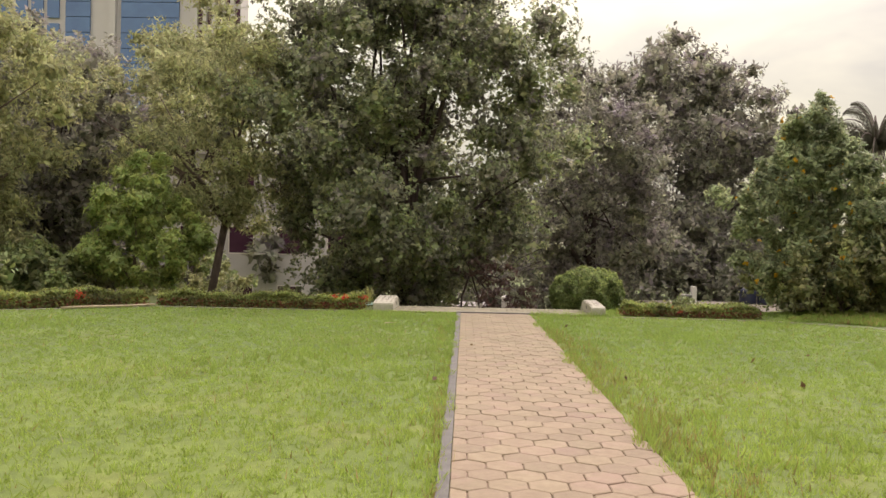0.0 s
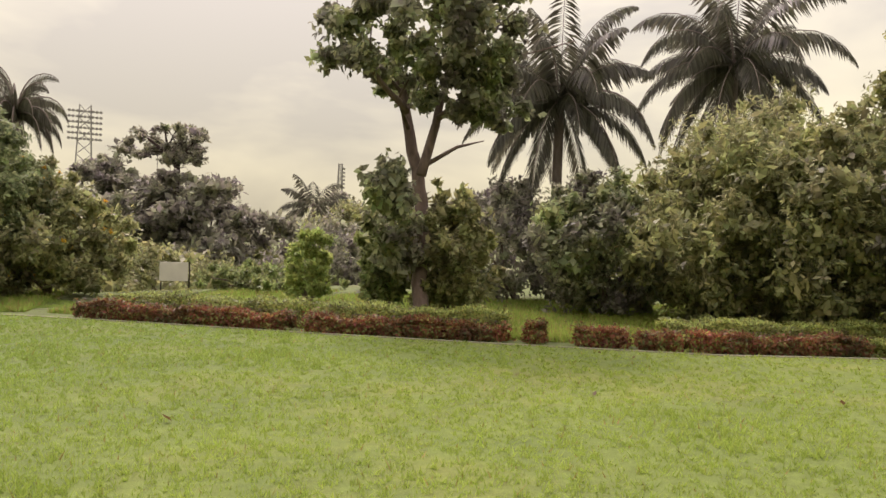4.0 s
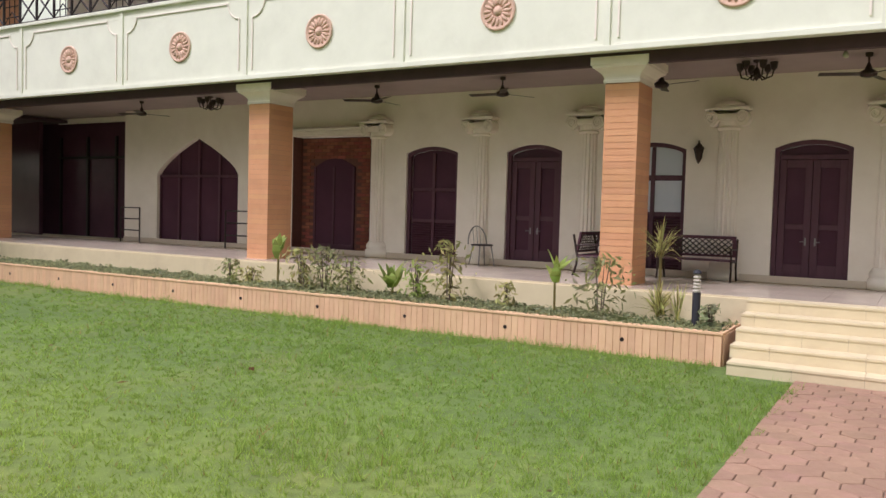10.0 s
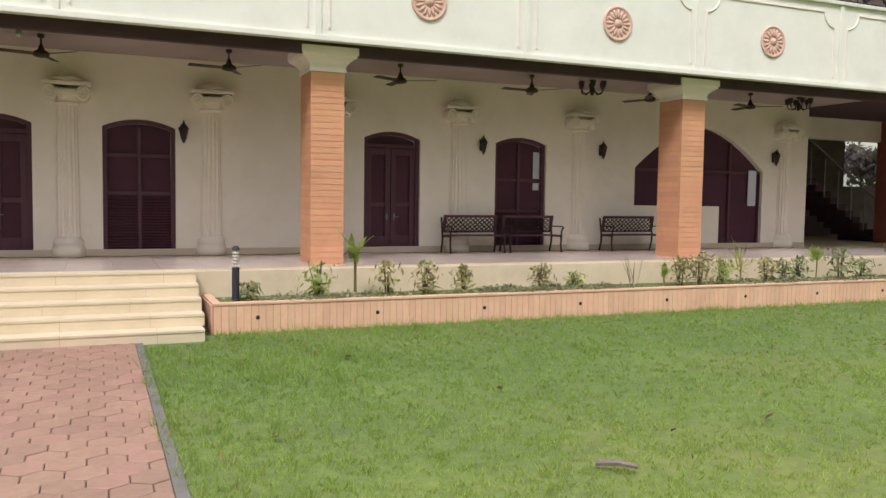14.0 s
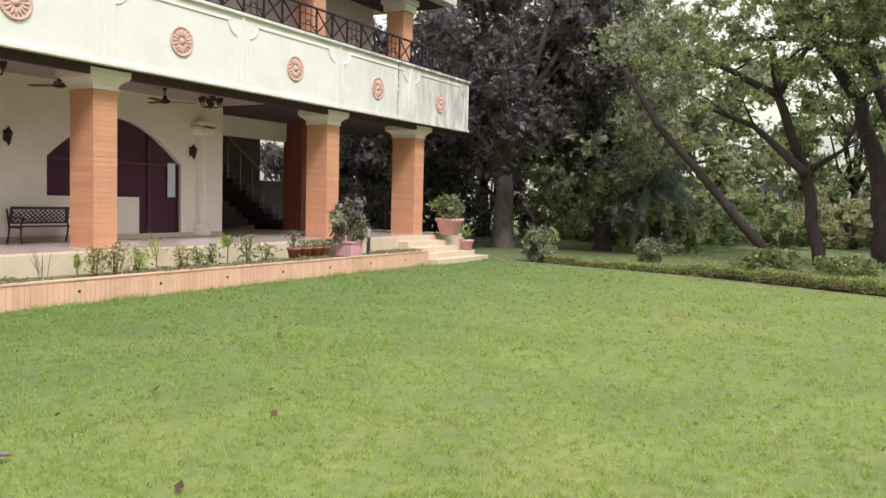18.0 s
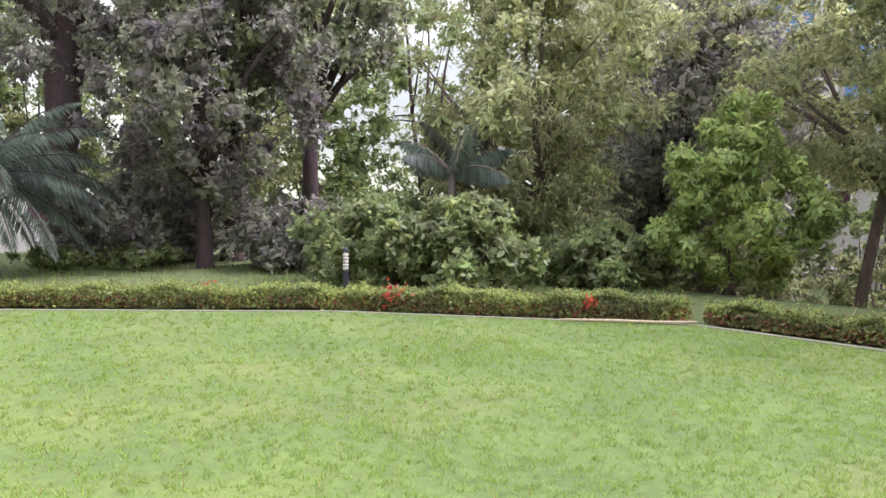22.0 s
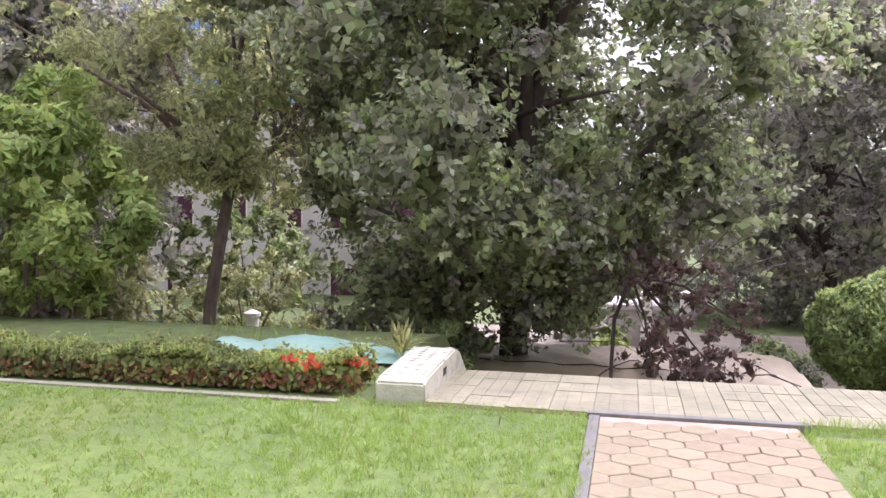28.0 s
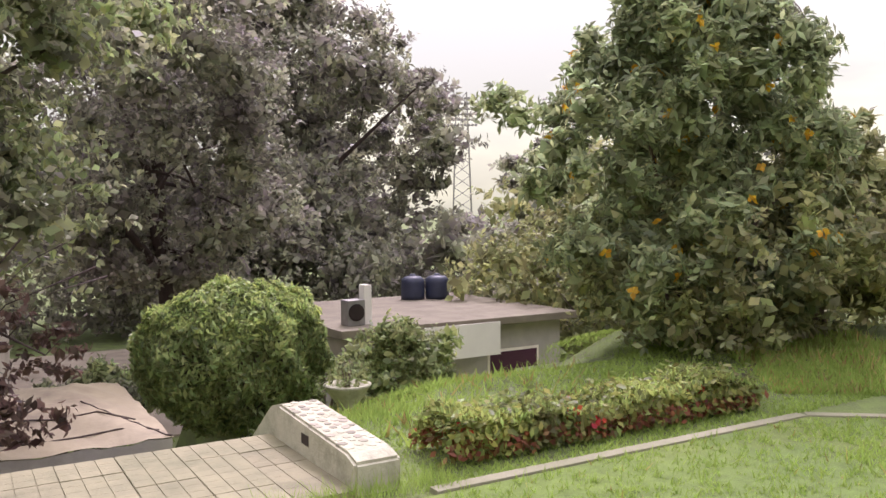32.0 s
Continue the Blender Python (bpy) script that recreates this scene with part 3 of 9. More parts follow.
def tree(name, at, h, crown, label, leaf="L_mid", bark="bark", n=26, pr=1.2, leaves=9000, size=0.22, aspect=0.5, droop=0.0, trunk_r=0.22, fork=0.45, lean=(0, 0), seed=1, limbs=7, flat=0.75, low=-0.75,
         flowers=None, tips=None, category="tree", group="", cone=0.0):
    """at: foot; h: height of the crown's centre above the foot is taken from crown=(cx, cy, cz, rx, ry, rz) in metres from the foot."""
    rng = np.random.default_rng(seed)
    root = thing(name, at, label, category, group)
    cx, cy, cz, rx, ry, rz = crown
    puffs = crown_puffs(rng, (cx, cy, cz), (rx, ry, rz), n, pr, flat, low, cone)
    bm = bm_new()
    fz = h * fork
    top = Vector((cx * 0.5 + lean[0], cy * 0.5 + lean[1], fz))
    mid = Vector((top.x * 0.35 + rng.uniform(-0.1, 0.1), top.y * 0.35, fz * 0.5))
    tube(bm, [(0, 0, -0.3), (0, 0, 0.15), mid, top], [trunk_r * 1.5, trunk_r * 1.12, trunk_r * 0.92, trunk_r * 0.8], 9)
    part("trunk", bm, M[bark], root, smooth=True)
    order = rng.permutation(len(puffs))
    bm = bm_new()
    for k in range(limbs):
        px, py, pz = puffs[order[k % len(puffs)]][:3]
        e = Vector((px, py, pz))
        m1 = top.lerp(e, 0.35) + Vector((rng.uniform(-0.3, 0.3), rng.uniform(-0.3, 0.3), 0.25 * rz * 0.3))
        m2 = top.lerp(e, 0.7) + Vector((rng.uniform(-0.25, 0.25), rng.uniform(-0.25, 0.25), 0.1))
        tube(bm, [top - Vector((0, 0, 0.15)), m1, m2, e], [trunk_r * 0.62, trunk_r * 0.42, trunk_r * 0.26, trunk_r * 0.08], 6)
        for _ in range(2):
            q = Vector(puffs[order[rng.integers(len(puffs))]][:3])
            if (q - m2).length < max(rx, rz) * 1.1:
                tube(bm, [m1, m1.lerp(q, 0.5) + Vector((0, 0, 0.15)), q], [trunk_r * 0.28, trunk_r * 0.16, trunk_r * 0.05], 5)
    part("branchwork", bm, M[bark], root, smooth=True)
    q = blob_leaves(rng, puffs, leaves, size, aspect, droop)
    raw_mesh("crown", q, 4, M[leaf], root)
    if tips:
        raw_mesh("leaf_tip", leaf_sprays(rng, puffs, *tips[1:]), 4, M[tips[0]], root, "stuff", "lighter fresh leaves at the twig ends")
    if flowers:
        f = blob_leaves(rng, puffs, flowers[1], flowers[2], 0.9, 0.0, shell=0.95)
        raw_mesh("blossom", f, 4, M[flowers[0]], root, "stuff", flowers[3])
    return root


def shrub(name, at, r, label, leaf="L_mid", leaves=3000, size=0.14, aspect=0.45, seed=1, n=9, category="shrub", group="", low=-0.9, pr=0.5, droop=0.0, flowers=None, tips=None, stems=5, cone=0.15):
    """A bush on the ground: r = half sizes in x, y and its height."""
    rng = np.random.default_rng(seed)
    root = thing(name, at, label, category, group)
    n, pr = int(n * 1.6), pr * 0.7
    puffs = crown_puffs(rng, (0, 0, r[2] * 0.49), (r[0] * 0.88, r[1] * 0.88, r[2] * 0.48), n, pr * min(r[0], r[1], r[2]), 0.85, low, cone)
    raw_mesh("foliage", blob_leaves(rng, puffs, leaves, size, aspect, droop), 4, M[leaf], root)
    if tips:
        raw_mesh("leaf_tip", leaf_sprays(rng, puffs, *tips[1:]), 4, M[tips[0]], root, "stuff", "lighter fresh leaves at the twig ends")
    bm = bm_new()
    for k in range(stems):
        p = puffs[int(rng.integers(len(puffs)))]
        tube(bm, [(rng.uniform(-0.1, 0.1) * r[0], rng.uniform(-0.1, 0.1) * r[1], -0.1), (p[0] * 0.4, p[1] * 0.4, p[2] * 0.5), p[:3]], [0.04, 0.03, 0.012], 5)
    part("stem_clump", bm, M["bark"], root)
    if flowers:
        raw_mesh("blossom", leaf_sprays(rng, puffs, flowers[1], flowers[2], 0.8, 9), 4, M[flowers[0]], root, "stuff", flowers[3])
    return root


def frond_quads(rng, base, az, el, length, leaflet, n=46, sag=1.0, width=0.05):
    """One feather frond: leaflets on both sides of an arching midrib."""
    q, pts = [], []
    d = Vector((math.cos(az) * math.cos(el), math.sin(az) * math.cos(el), math.sin(el)))
    p = Vector(base)
    step = length / n
    side = Vector((-math.sin(az), math.cos(az), 0))
    for i in range(n):
        d = (d + Vector((0, 0, -sag * step * 0.42 * (0.6 + i / n)))).normalized()
        p = p + d * step
        pts.append(p.copy())
        if i < 3:
            continue
        ll = leaflet * math.sin(math.pi * (0.12 + 0.83 * i / n)) * rng.uniform(0.85, 1.1)
        for s in (-1, 1):
            t = (side * s * 0.62 + d * 0.5 + Vector((0, 0, -0.55 * sag - 0.4 * rng.uniform()))).normalized()
            a = d * width * 0.5
            e = p + t * ll + Vector((0, 0, -0.12 * ll))
            m = p + t * ll * 0.5
            q.append([p - a * 0.6, m - a + Vector((0, 0, 0.01)), e, m + a])
    return q, pts


def palm(name, at, h, label, fronds=22, length=3.2, leaflet=0.75, trunk_r=0.16, seed=1, leaf="L_palm", lean=(0, 0), sag=1.0, category="palm tree", el=(-0.5, 1.25), bark="palebark", nleaf=46, width=0.06):
    rng = np.random.default_rng(seed)
    root = thing(name, at, label, category)
    bm = bm_new()
    top = Vector((lean[0], lean[1], h))
    tube(bm, [(0, 0, -0.3), (lean[0] * 0.15, lean[1] * 0.15, h * 0.3), (lean[0] * 0.5, lean[1] * 0.5, h * 0.7), top], [trunk_r * 1.5, trunk_r, trunk_r * 0.9, trunk_r * 0.85], 10)
    part("trunk", bm, M[bark], root, smooth=True)
    for k in range(fronds):
        az = k * 2.39996 + rng.uniform(-0.2, 0.2)
        e = el[0] + (el[1] - el[0]) * (k + 0.5) / fronds
        q, pts = frond_quads(rng, top, az, e, length * rng.uniform(0.8, 1.1), leaflet, nleaf, sag, width)
        arr = np.array([[tuple(v) for v in f] for f in q])
        fr = raw_mesh("frond", arr, 4, M[leaf], root)
        bm = bm_new()
        sub = pts[:: max(1, len(pts) // 8)]
        tube(bm, [top] + sub, [0.03] + [0.025 * (1 - 0.8 * i / len(sub)) for i in range(len(sub))], 4)
        part("midrib", bm, M[bark], fr)
    return root


def bough_tree(name, at, label, boughs, puffs, leaf="L_mid", bark="darkbark", leaves=6000, size=0.16, aspect=0.42, droop=0.3, seed=1, category="tree"):
    """A tree with bare visible boughs, each a list of (x, y, z, radius) from the foot, and leaf puffs among them."""
    rng = np.random.default_rng(seed)
    root = thing(name, at, label, category)
    for k, b in enumerate(boughs):
        bm = bm_new()
        pts, rad = [], []
        for (p, q) in zip(b, b[1:]):
            for i in range(4):
                w = i / 4
                j = 0.35 * q[3] if (i or pts) else 0
                pts.append(tuple(p[c] * (1 - w) + q[c] * w + rng.uniform(-j, j) for c in range(3)))
                rad.append(p[3] * (1 - w) + q[3] * w)
        pts.append(b[-1][:3])
        rad.append(b[-1][3])
        tube(bm, pts, rad, 9)
        # side twigs towards the leaves
        for i in range(len(pts) // 2, len(pts), 2):
            e = Vector(pts[i]) + Vector((rng.uniform(-1.6, 1.6), rng.uniform(-1.6, 1.6), rng.uniform(0.2, 1.5)))
            m = Vector(pts[i]).lerp(e, 0.5) + Vector((rng.uniform(-0.2, 0.2), rng.uniform(-0.2, 0.2), 0.15))
            tube(bm, [pts[i], m, e], [rad[i] * 0.45, rad[i] * 0.28, 0.012], 5)
        part("trunk" if k == 0 else "bough", bm, M[bark], root, smooth=True)
    small = []
    for p in puffs:
        n = max(9, int(p[3] * p[5] * 8))
        small += crown_puffs(rng, p[:3], (p[3], p[4], p[5]), n, 0.3 * min(p[3], p[5]) + 0.12, 0.7, -0.95)
    raw_mesh("crown", blob_leaves(rng, small, leaves, size, aspect, droop), 4, M[leaf], root)
    return root


# ---- ground ----
LAWN = [(-22.6, 0.6), (-22.3, 1.5), (-20.7, 7.5), (-18.4, 12.2), (-15.1, 16.5), (-11.0, 21.2), (-6.6, 24.35), (6.5, 24.2), (8.0, 23.0), (9.1, 20.7), (10.05, 18.4), (11.0, 16.4), (12.0, 14.4), (13.2, 12.2), (15.0, 10.2), (17.0, 7.9), (18.8, 4.0), (20.7, 0.8)]
PATH_L, PATH_R, PATH_END = 0.0, 1.46, 24.4


def inside(x, y, poly=LAWN):
    c, j = False, len(poly) - 1
    for i in range(len(poly)):
        (xi, yi), (xj, yj) = poly[i], poly[j]
        if (yi > y) != (yj > y) and x < (xj - xi) * (y - yi) / (yj - yi) + xi:
            c = not c
        j = i
    return c


def smooth01(a, b, v):
    v = min(1.0, max(0.0, (v - a) / (b - a)))
    return v * v * (3 - 2 * v)


def ground_z(x, y):
    """Level terrace with the lawn; beyond the far hedge the land falls to a lower garden."""
    z = -2.6 * smooth01(28.5, 33.0, y)
    if -2.3 < x < 3.2 and y > 26.05:
        z = min(z, -2.6 * smooth01(26.05, 29.5, y) - 0.03)
    if 3.2 <= x < 5.0 and y > 26.0:
        z = min(z, -0.55 * smooth01(26.0, 28.0, y) * smooth01(5.0, 4.0, x) if x > 4.0 else -0.55 * smooth01(26.0, 28.0, y))
    if 4.0 <= x < 8.8 and y > 26.7:
        z = min(z, -1.0 * smooth01(26.7, 29.6, y) * smooth01(8.8, 7.2, x))
    return z


def build_ground():
    xs = sorted(set([-3000, -900, -300, -140, -90, -70] + [-60 + 2 * i for i in range(14)] + [-32 + 1.0 * i for i in range(61)] + [30 + 2 * i for i in range(16)] + [70, 90, 140, 300, 900, 3000] + [-2.31, -2.29, 3.19, 3.21]))
    ys = sorted(set([-3000, -900, -300, -120, -60, -40, -25] + [-16 + 2 * i for i in range(8)] + [0 + 1.0 * i for i in range(45)] + [26.04, 26.06] + [46, 50, 56, 64, 80, 120, 300, 900, 3000]))
    vs = [(x, y, ground_z(x, y) - 0.02) for y in ys for x in xs]
    nx = len(xs)
    fs = [(j * nx + i, j * nx + i + 1, (j + 1) * nx + i + 1, (j + 1) * nx + i) for j in range(len(ys) - 1) for i in range(nx - 1)]
    me = bpy.data.meshes.new("ground")
    me.from_pydata(vs, [], fs)
    me.materials.append(M["wild"])
    tagged(new("ground", me), "rough earth and weedy ground round the lawn, falling away beyond it", "ground", "", "structure")
    # lawn sheet, a little above the ground
    bm = bm_new()
    bm.faces.new([bm.verts.new((x, y, 0.0)) for x, y in LAWN])
    bmesh.ops.triangulate(bm, faces=bm.faces)
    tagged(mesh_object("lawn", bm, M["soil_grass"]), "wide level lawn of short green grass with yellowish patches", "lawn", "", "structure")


build_ground()


# ---- the path of hexagonal pavers ----
def build_path():
    root = tagged(mesh_object("path", (lambda b: (box(b, PATH_L, PATH_R, 1.3, PATH_END, -0.05, 0.012), b)[1])(bm_new()), M["pathjoint"]), "straight garden path of pinkish hexagonal pavers across the lawn", "path", "", "structure")
    w, gap = 0.247, 0.008
    R = w / math.sqrt(3)
    rng = np.random.default_rng(5)

    def clipped(x, lo, hi, s):
        """Hexagon round (x, 0), cut off at x = lo and x = hi."""
        pts = [(x + R * s * math.cos(math.pi / 6 + k * math.pi / 3), R * s * math.sin(math.pi / 6 + k * math.pi / 3)) for k in range(6)]
        for lim, sg in ((lo, 1), (hi, -1)):
            res = []
            for a, b in zip(pts, pts[1:] + pts[:1]):
                ia, ib = (a[0] - lim) * sg >= 0, (b[0] - lim) * sg >= 0
                if ia:
                    res.append(a)
                if ia != ib:
                    t = (lim - a[0]) / (b[0] - a[0])
                    res.append((lim, a[1] + t * (b[1] - a[1])))
            pts = res
            if not pts:
                break
        return pts

    def paver_geo(x):
        a = clipped(x, PATH_L, PATH_R, (w - gap) / w)
        b = clipped(x, PATH_L + 0.006, PATH_R - 0.006, (w - gap - 0.014) / w)
        if len(a) != len(b) or len(a) < 3:
            return None
        n = len(a)
        vs = [(p[0] - x, p[1], 0.0) for p in a] + [(p[0] - x, p[1], 0.022) for p in a] + [(p[0] - x, p[1], 0.027) for p in b]
        fs = [tuple(range(2 * n, 3 * n))]
        for k in range(n):
            q = (k + 1) % n
            fs += [(k, q, n + q, n + k), (n + k, n + q, 2 * n + q, 2 * n + k)]
        return vs, fs
    cache = {}
    dy = 1.5 * R
    rows = int((PATH_END - 1.4) / dy) + 1
    allv, allf = [], []
    count = 0
    for j in range(rows):
        y = 1.45 + j * dy
        if y + R > PATH_END + 0.02:
            continue
        for i in range(8):
            x = PATH_L - 0.02 + (i + 0.5 * (j % 2)) * w
            key = (i, j % 2)
            if key not in cache:
                g = paver_geo(x)
                me = None
                if g:
                    me = bpy.data.meshes.new("paver")
                    me.from_pydata(g[0], [], g[1])
                    me.materials.append(M["paver"])
                cache[key] = (g, me)
            g, me = cache[key]
            if not g:
                continue
            z = rng.uniform(-0.003, 0.003)
            if (20.9 < y < 24.4 or 3.0 < y < 6.8) and count < 300:
                shared("paver", me, root, pose(x, y, z, rng.uniform(-0.7, 0.7), rng.uniform(-0.7, 0.7), 0))
                count += 1
            else:
                o = len(allv)
                allv += [(v[0] + x, v[1] + y, v[2] + z) for v in g[0]]
                allf += [tuple(o + q for q in f) for f in g[1]]
    m2 = bpy.data.meshes.new("paver_field")
    m2.from_pydata(allv, [], allf)
    m2.materials.append(M["paverjoin"])
    ob = new("paver_field", m2)
    ob.parent = root
    ob["kind"] = "stuff"
    # grey kerb strip along one side and across the end
    tagged(mesh_object("kerb", (lambda b: (box(b, PATH_L - 0.085, PATH_L - 0.004, 1.35, PATH_END, -0.05, 0.024, bevel=0.006), b)[1])(bm_new()), M["kerb"]), "grey concrete kerb strip beside the paved path", "kerb", "", "structure")
    tagged(mesh_object("kerb", (lambda b: (box(b, PATH_L - 0.1, PATH_R + 0.1, PATH_END + 0.004, PATH_END + 0.1, -0.05, 0.04, bevel=0.008), b)[1])(bm_new()), M["kerb"]), "grey concrete kerb strip at the end of the path", "kerb", "", "structure")


# ---- the building ----
F = 0.75                     # veranda floor
WALL_Y = -2.75               # back wall of the veranda
COL_Y = -0.37                # front of the columns
COLS = [(20.3, 20.79, 0.9), (10.8, 11.3, 0.65), (3.89, 4.38, 0.65), (-3.05, -2.54, 0.65), (-9.87, -9.36, 0.65), (-16.7, -16.19, 0.65), (-20.98, -20.46, 0.8)]
XL, XR = 21.75, -23.1        # ends of the balcony
PZ0, PZ1 = 4.02, 5.55
MED0, MEDP = 19.55, 3.4
STEP_X = (-0.82, 2.2)


# arched openings in the back wall: x0, x1, spring height, apex height, kind
OPENINGS = [(8.15, 9.33, 2.86, 2.99, "window"), (6.0, 7.1, 2.86, 2.99, "door"), (3.8, 4.95, 2.86, 2.99, "pane"), (1.32, 2.43, 2.86, 2.99, "door"), (-0.83, 0.3, 2.86, 2.99, "louvre"),
            (-5.22, -4.12, 2.86, 2.99, "door"), (-7.94, -6.8, 2.86, 2.99, "window")]
OGEE = (13.93, 16.65, 2.43, 3.31)
BIGARCH = (-13.63, -10.1, 2.48, 3.42)
ALCOVE = (10.2, 12.3, 3.25)
CEIL = 4.02


def arch_rise(u, pointed=0.0):
    """Height of an arch from 0 at its springing to 1 at the apex; pointed below 1 gives a gothic tip."""
    u = min(1.0, abs(u))
    if not pointed:
        return 1 - u * u
    return (1 - u) ** pointed if pointed < 1 else 1 - u ** pointed


def arch_top(x0, x1, zs, za, n=10, pointed=0.0):
    """Points along an arch from (x1, zs) over the apex to (x0, zs)."""
    out = []
    c = (x0 + x1) / 2
    h = (x1 - x0) / 2
    for k in range(n + 1):
        a = math.pi * k / n
        u = math.cos(a)
        out.append((c + h * u, zs + (za - zs) * arch_rise(u, pointed)))
    return out


def veranda_wall():
    """Back wall, with the openings cut through it, as one outline per bay between openings."""
    cuts = sorted([(o[0], o[1], o[2], o[3], 0) for o in OPENINGS] + [(*OGEE, 0.7), (*BIGARCH, 1.7)] + [(ALCOVE[0], ALCOVE[1], ALCOVE[2], ALCOVE[2], 0)])
    bm = bm_new()
    left = -14.97
    T = 0.3
    y1, y0 = WALL_Y, WALL_Y - T
    for x0, x1, zs, za, ptd in cuts:
        box(bm, left, x0, y0, y1, F, CEIL)
        pts = [(x0, CEIL), (x1, CEIL)] + arch_top(x0, x1, zs, za, 16, ptd)
        a = [bm.verts.new((x, y1, z)) for x, z in pts]
        b = [bm.verts.new((x, y0, z)) for x, z in pts]
        n = len(pts)
        # strips over the arch
        tops = [(pts[k][0]) for k in range(2, n)]
        ta = [bm.verts.new((x, y1, CEIL)) for x in tops]
        for k in range(2, n - 1):
            bm.faces.new((a[k], a[k + 1], ta[k - 1], ta[k - 2]))
            bm.faces.new((a[k], b[k], b[k + 1], a[k + 1]))
        left = x1
    box(bm, left, 17.86, y0, y1, F, CEIL)
    bmesh.ops.remove_doubles(bm, verts=bm.verts, dist=0.0005)
    bmesh.ops.recalc_face_normals(bm, faces=bm.faces)
    return tagged(mesh_object("wall_veranda", bm, M["cream"]), "cream painted back wall of the veranda with arched openings", "wall", "", "structure")


veranda_wall()


def floors():
    bm = bm_new()
    box(bm, -23.0, 21.7, WALL_Y - 6, -0.02, -0.1, F - 0.012)
    slab = tagged(mesh_object("floor", bm, M["stepstone"]), "raised veranda floor with a pale plastered edge", "floor", "", "structure")
    # floor tiles with thin joints
    me = box_mesh("tile", (0.002, 0.598, 0.002, 0.598, -0.010, 0.0), M["tilefloor"])
    n = 0
    for i in range(74):
        for j in range(4):
            if n >= 300:
                break
            x, y = -22.6 + 0.6 * i, -0.63 - 0.6 * j
            shared("tile", me, slab, pose(x, y, F))
            n += 1
    # plaster fascia below the floor edge
    bm = bm_new()
    box(bm, XR + 0.1, STEP_X[0], -0.02, 0.03, 0.0, F - 0.03, 0.006)
    tagged(mesh_object("plinth", bm, M["stepstone"]), "cream plastered plinth under the veranda edge", "plinth", "", "structure")
    bm = bm_new()
    box(bm, STEP_X[1], 20.2, -0.02, 0.03, 0.0, F - 0.03, 0.006)
    tagged(mesh_object("plinth", bm, M["stepstone"]), "cream plastered plinth under the veranda edge", "plinth", "", "structure")
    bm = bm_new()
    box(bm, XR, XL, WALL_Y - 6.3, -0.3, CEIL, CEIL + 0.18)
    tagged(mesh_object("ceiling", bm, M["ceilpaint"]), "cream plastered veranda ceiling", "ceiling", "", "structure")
    bm = bm_new()
    box(bm, -14.97, 17.86, WALL_Y, WALL_Y + 0.025, F, F + 0.11, 0.004)
    tagged(mesh_object("baseboard", bm, M["tilefloor"]), "beige tiled skirting along the veranda wall", "skirting", "", "structure")


floors()


def steps():
    root = thing("front_steps", (0, 0, 0), "broad flight of five cream stone steps up to the veranda", "steps", "", "structure")
    n = 5
    rng = np.random.default_rng(61)
    for k in range(n):
        z1 = F - k * F / n
        y1 = 0.335 + 0.3 * k
        w = 0.0 if k < 4 else -0.03
        a, b = STEP_X[0] - w, STEP_X[1] + w
        bm = bm_new()
        box(bm, a + 0.004, b - 0.004, 0.032, y1 - 0.006, max(-0.05, z1 - F / n), z1 - 0.032)
        st = part("step", bm, M["joint"], root)
        cuts = [a] + sorted(a + (b - a) * (i + rng.uniform(0.15, 0.85)) / 3 for i in range(3)) + [b]
        for p, q in zip(cuts, cuts[1:]):
            bm = bm_new()
            box(bm, p + 0.0015, q - 0.0015, y1 - 0.02, y1, max(-0.05, z1 - F / n + 0.001), z1 - 0.031)
            part("riser_slab", bm, M["stepstone"], st)
            bm = bm_new()
            box(bm, p + 0.0015, q - 0.0015, y1 - 0.31, y1 + 0.01, z1 - 0.03, z1, 0.004)
            part("tread_slab", bm, M["stepstone"], st)


steps()


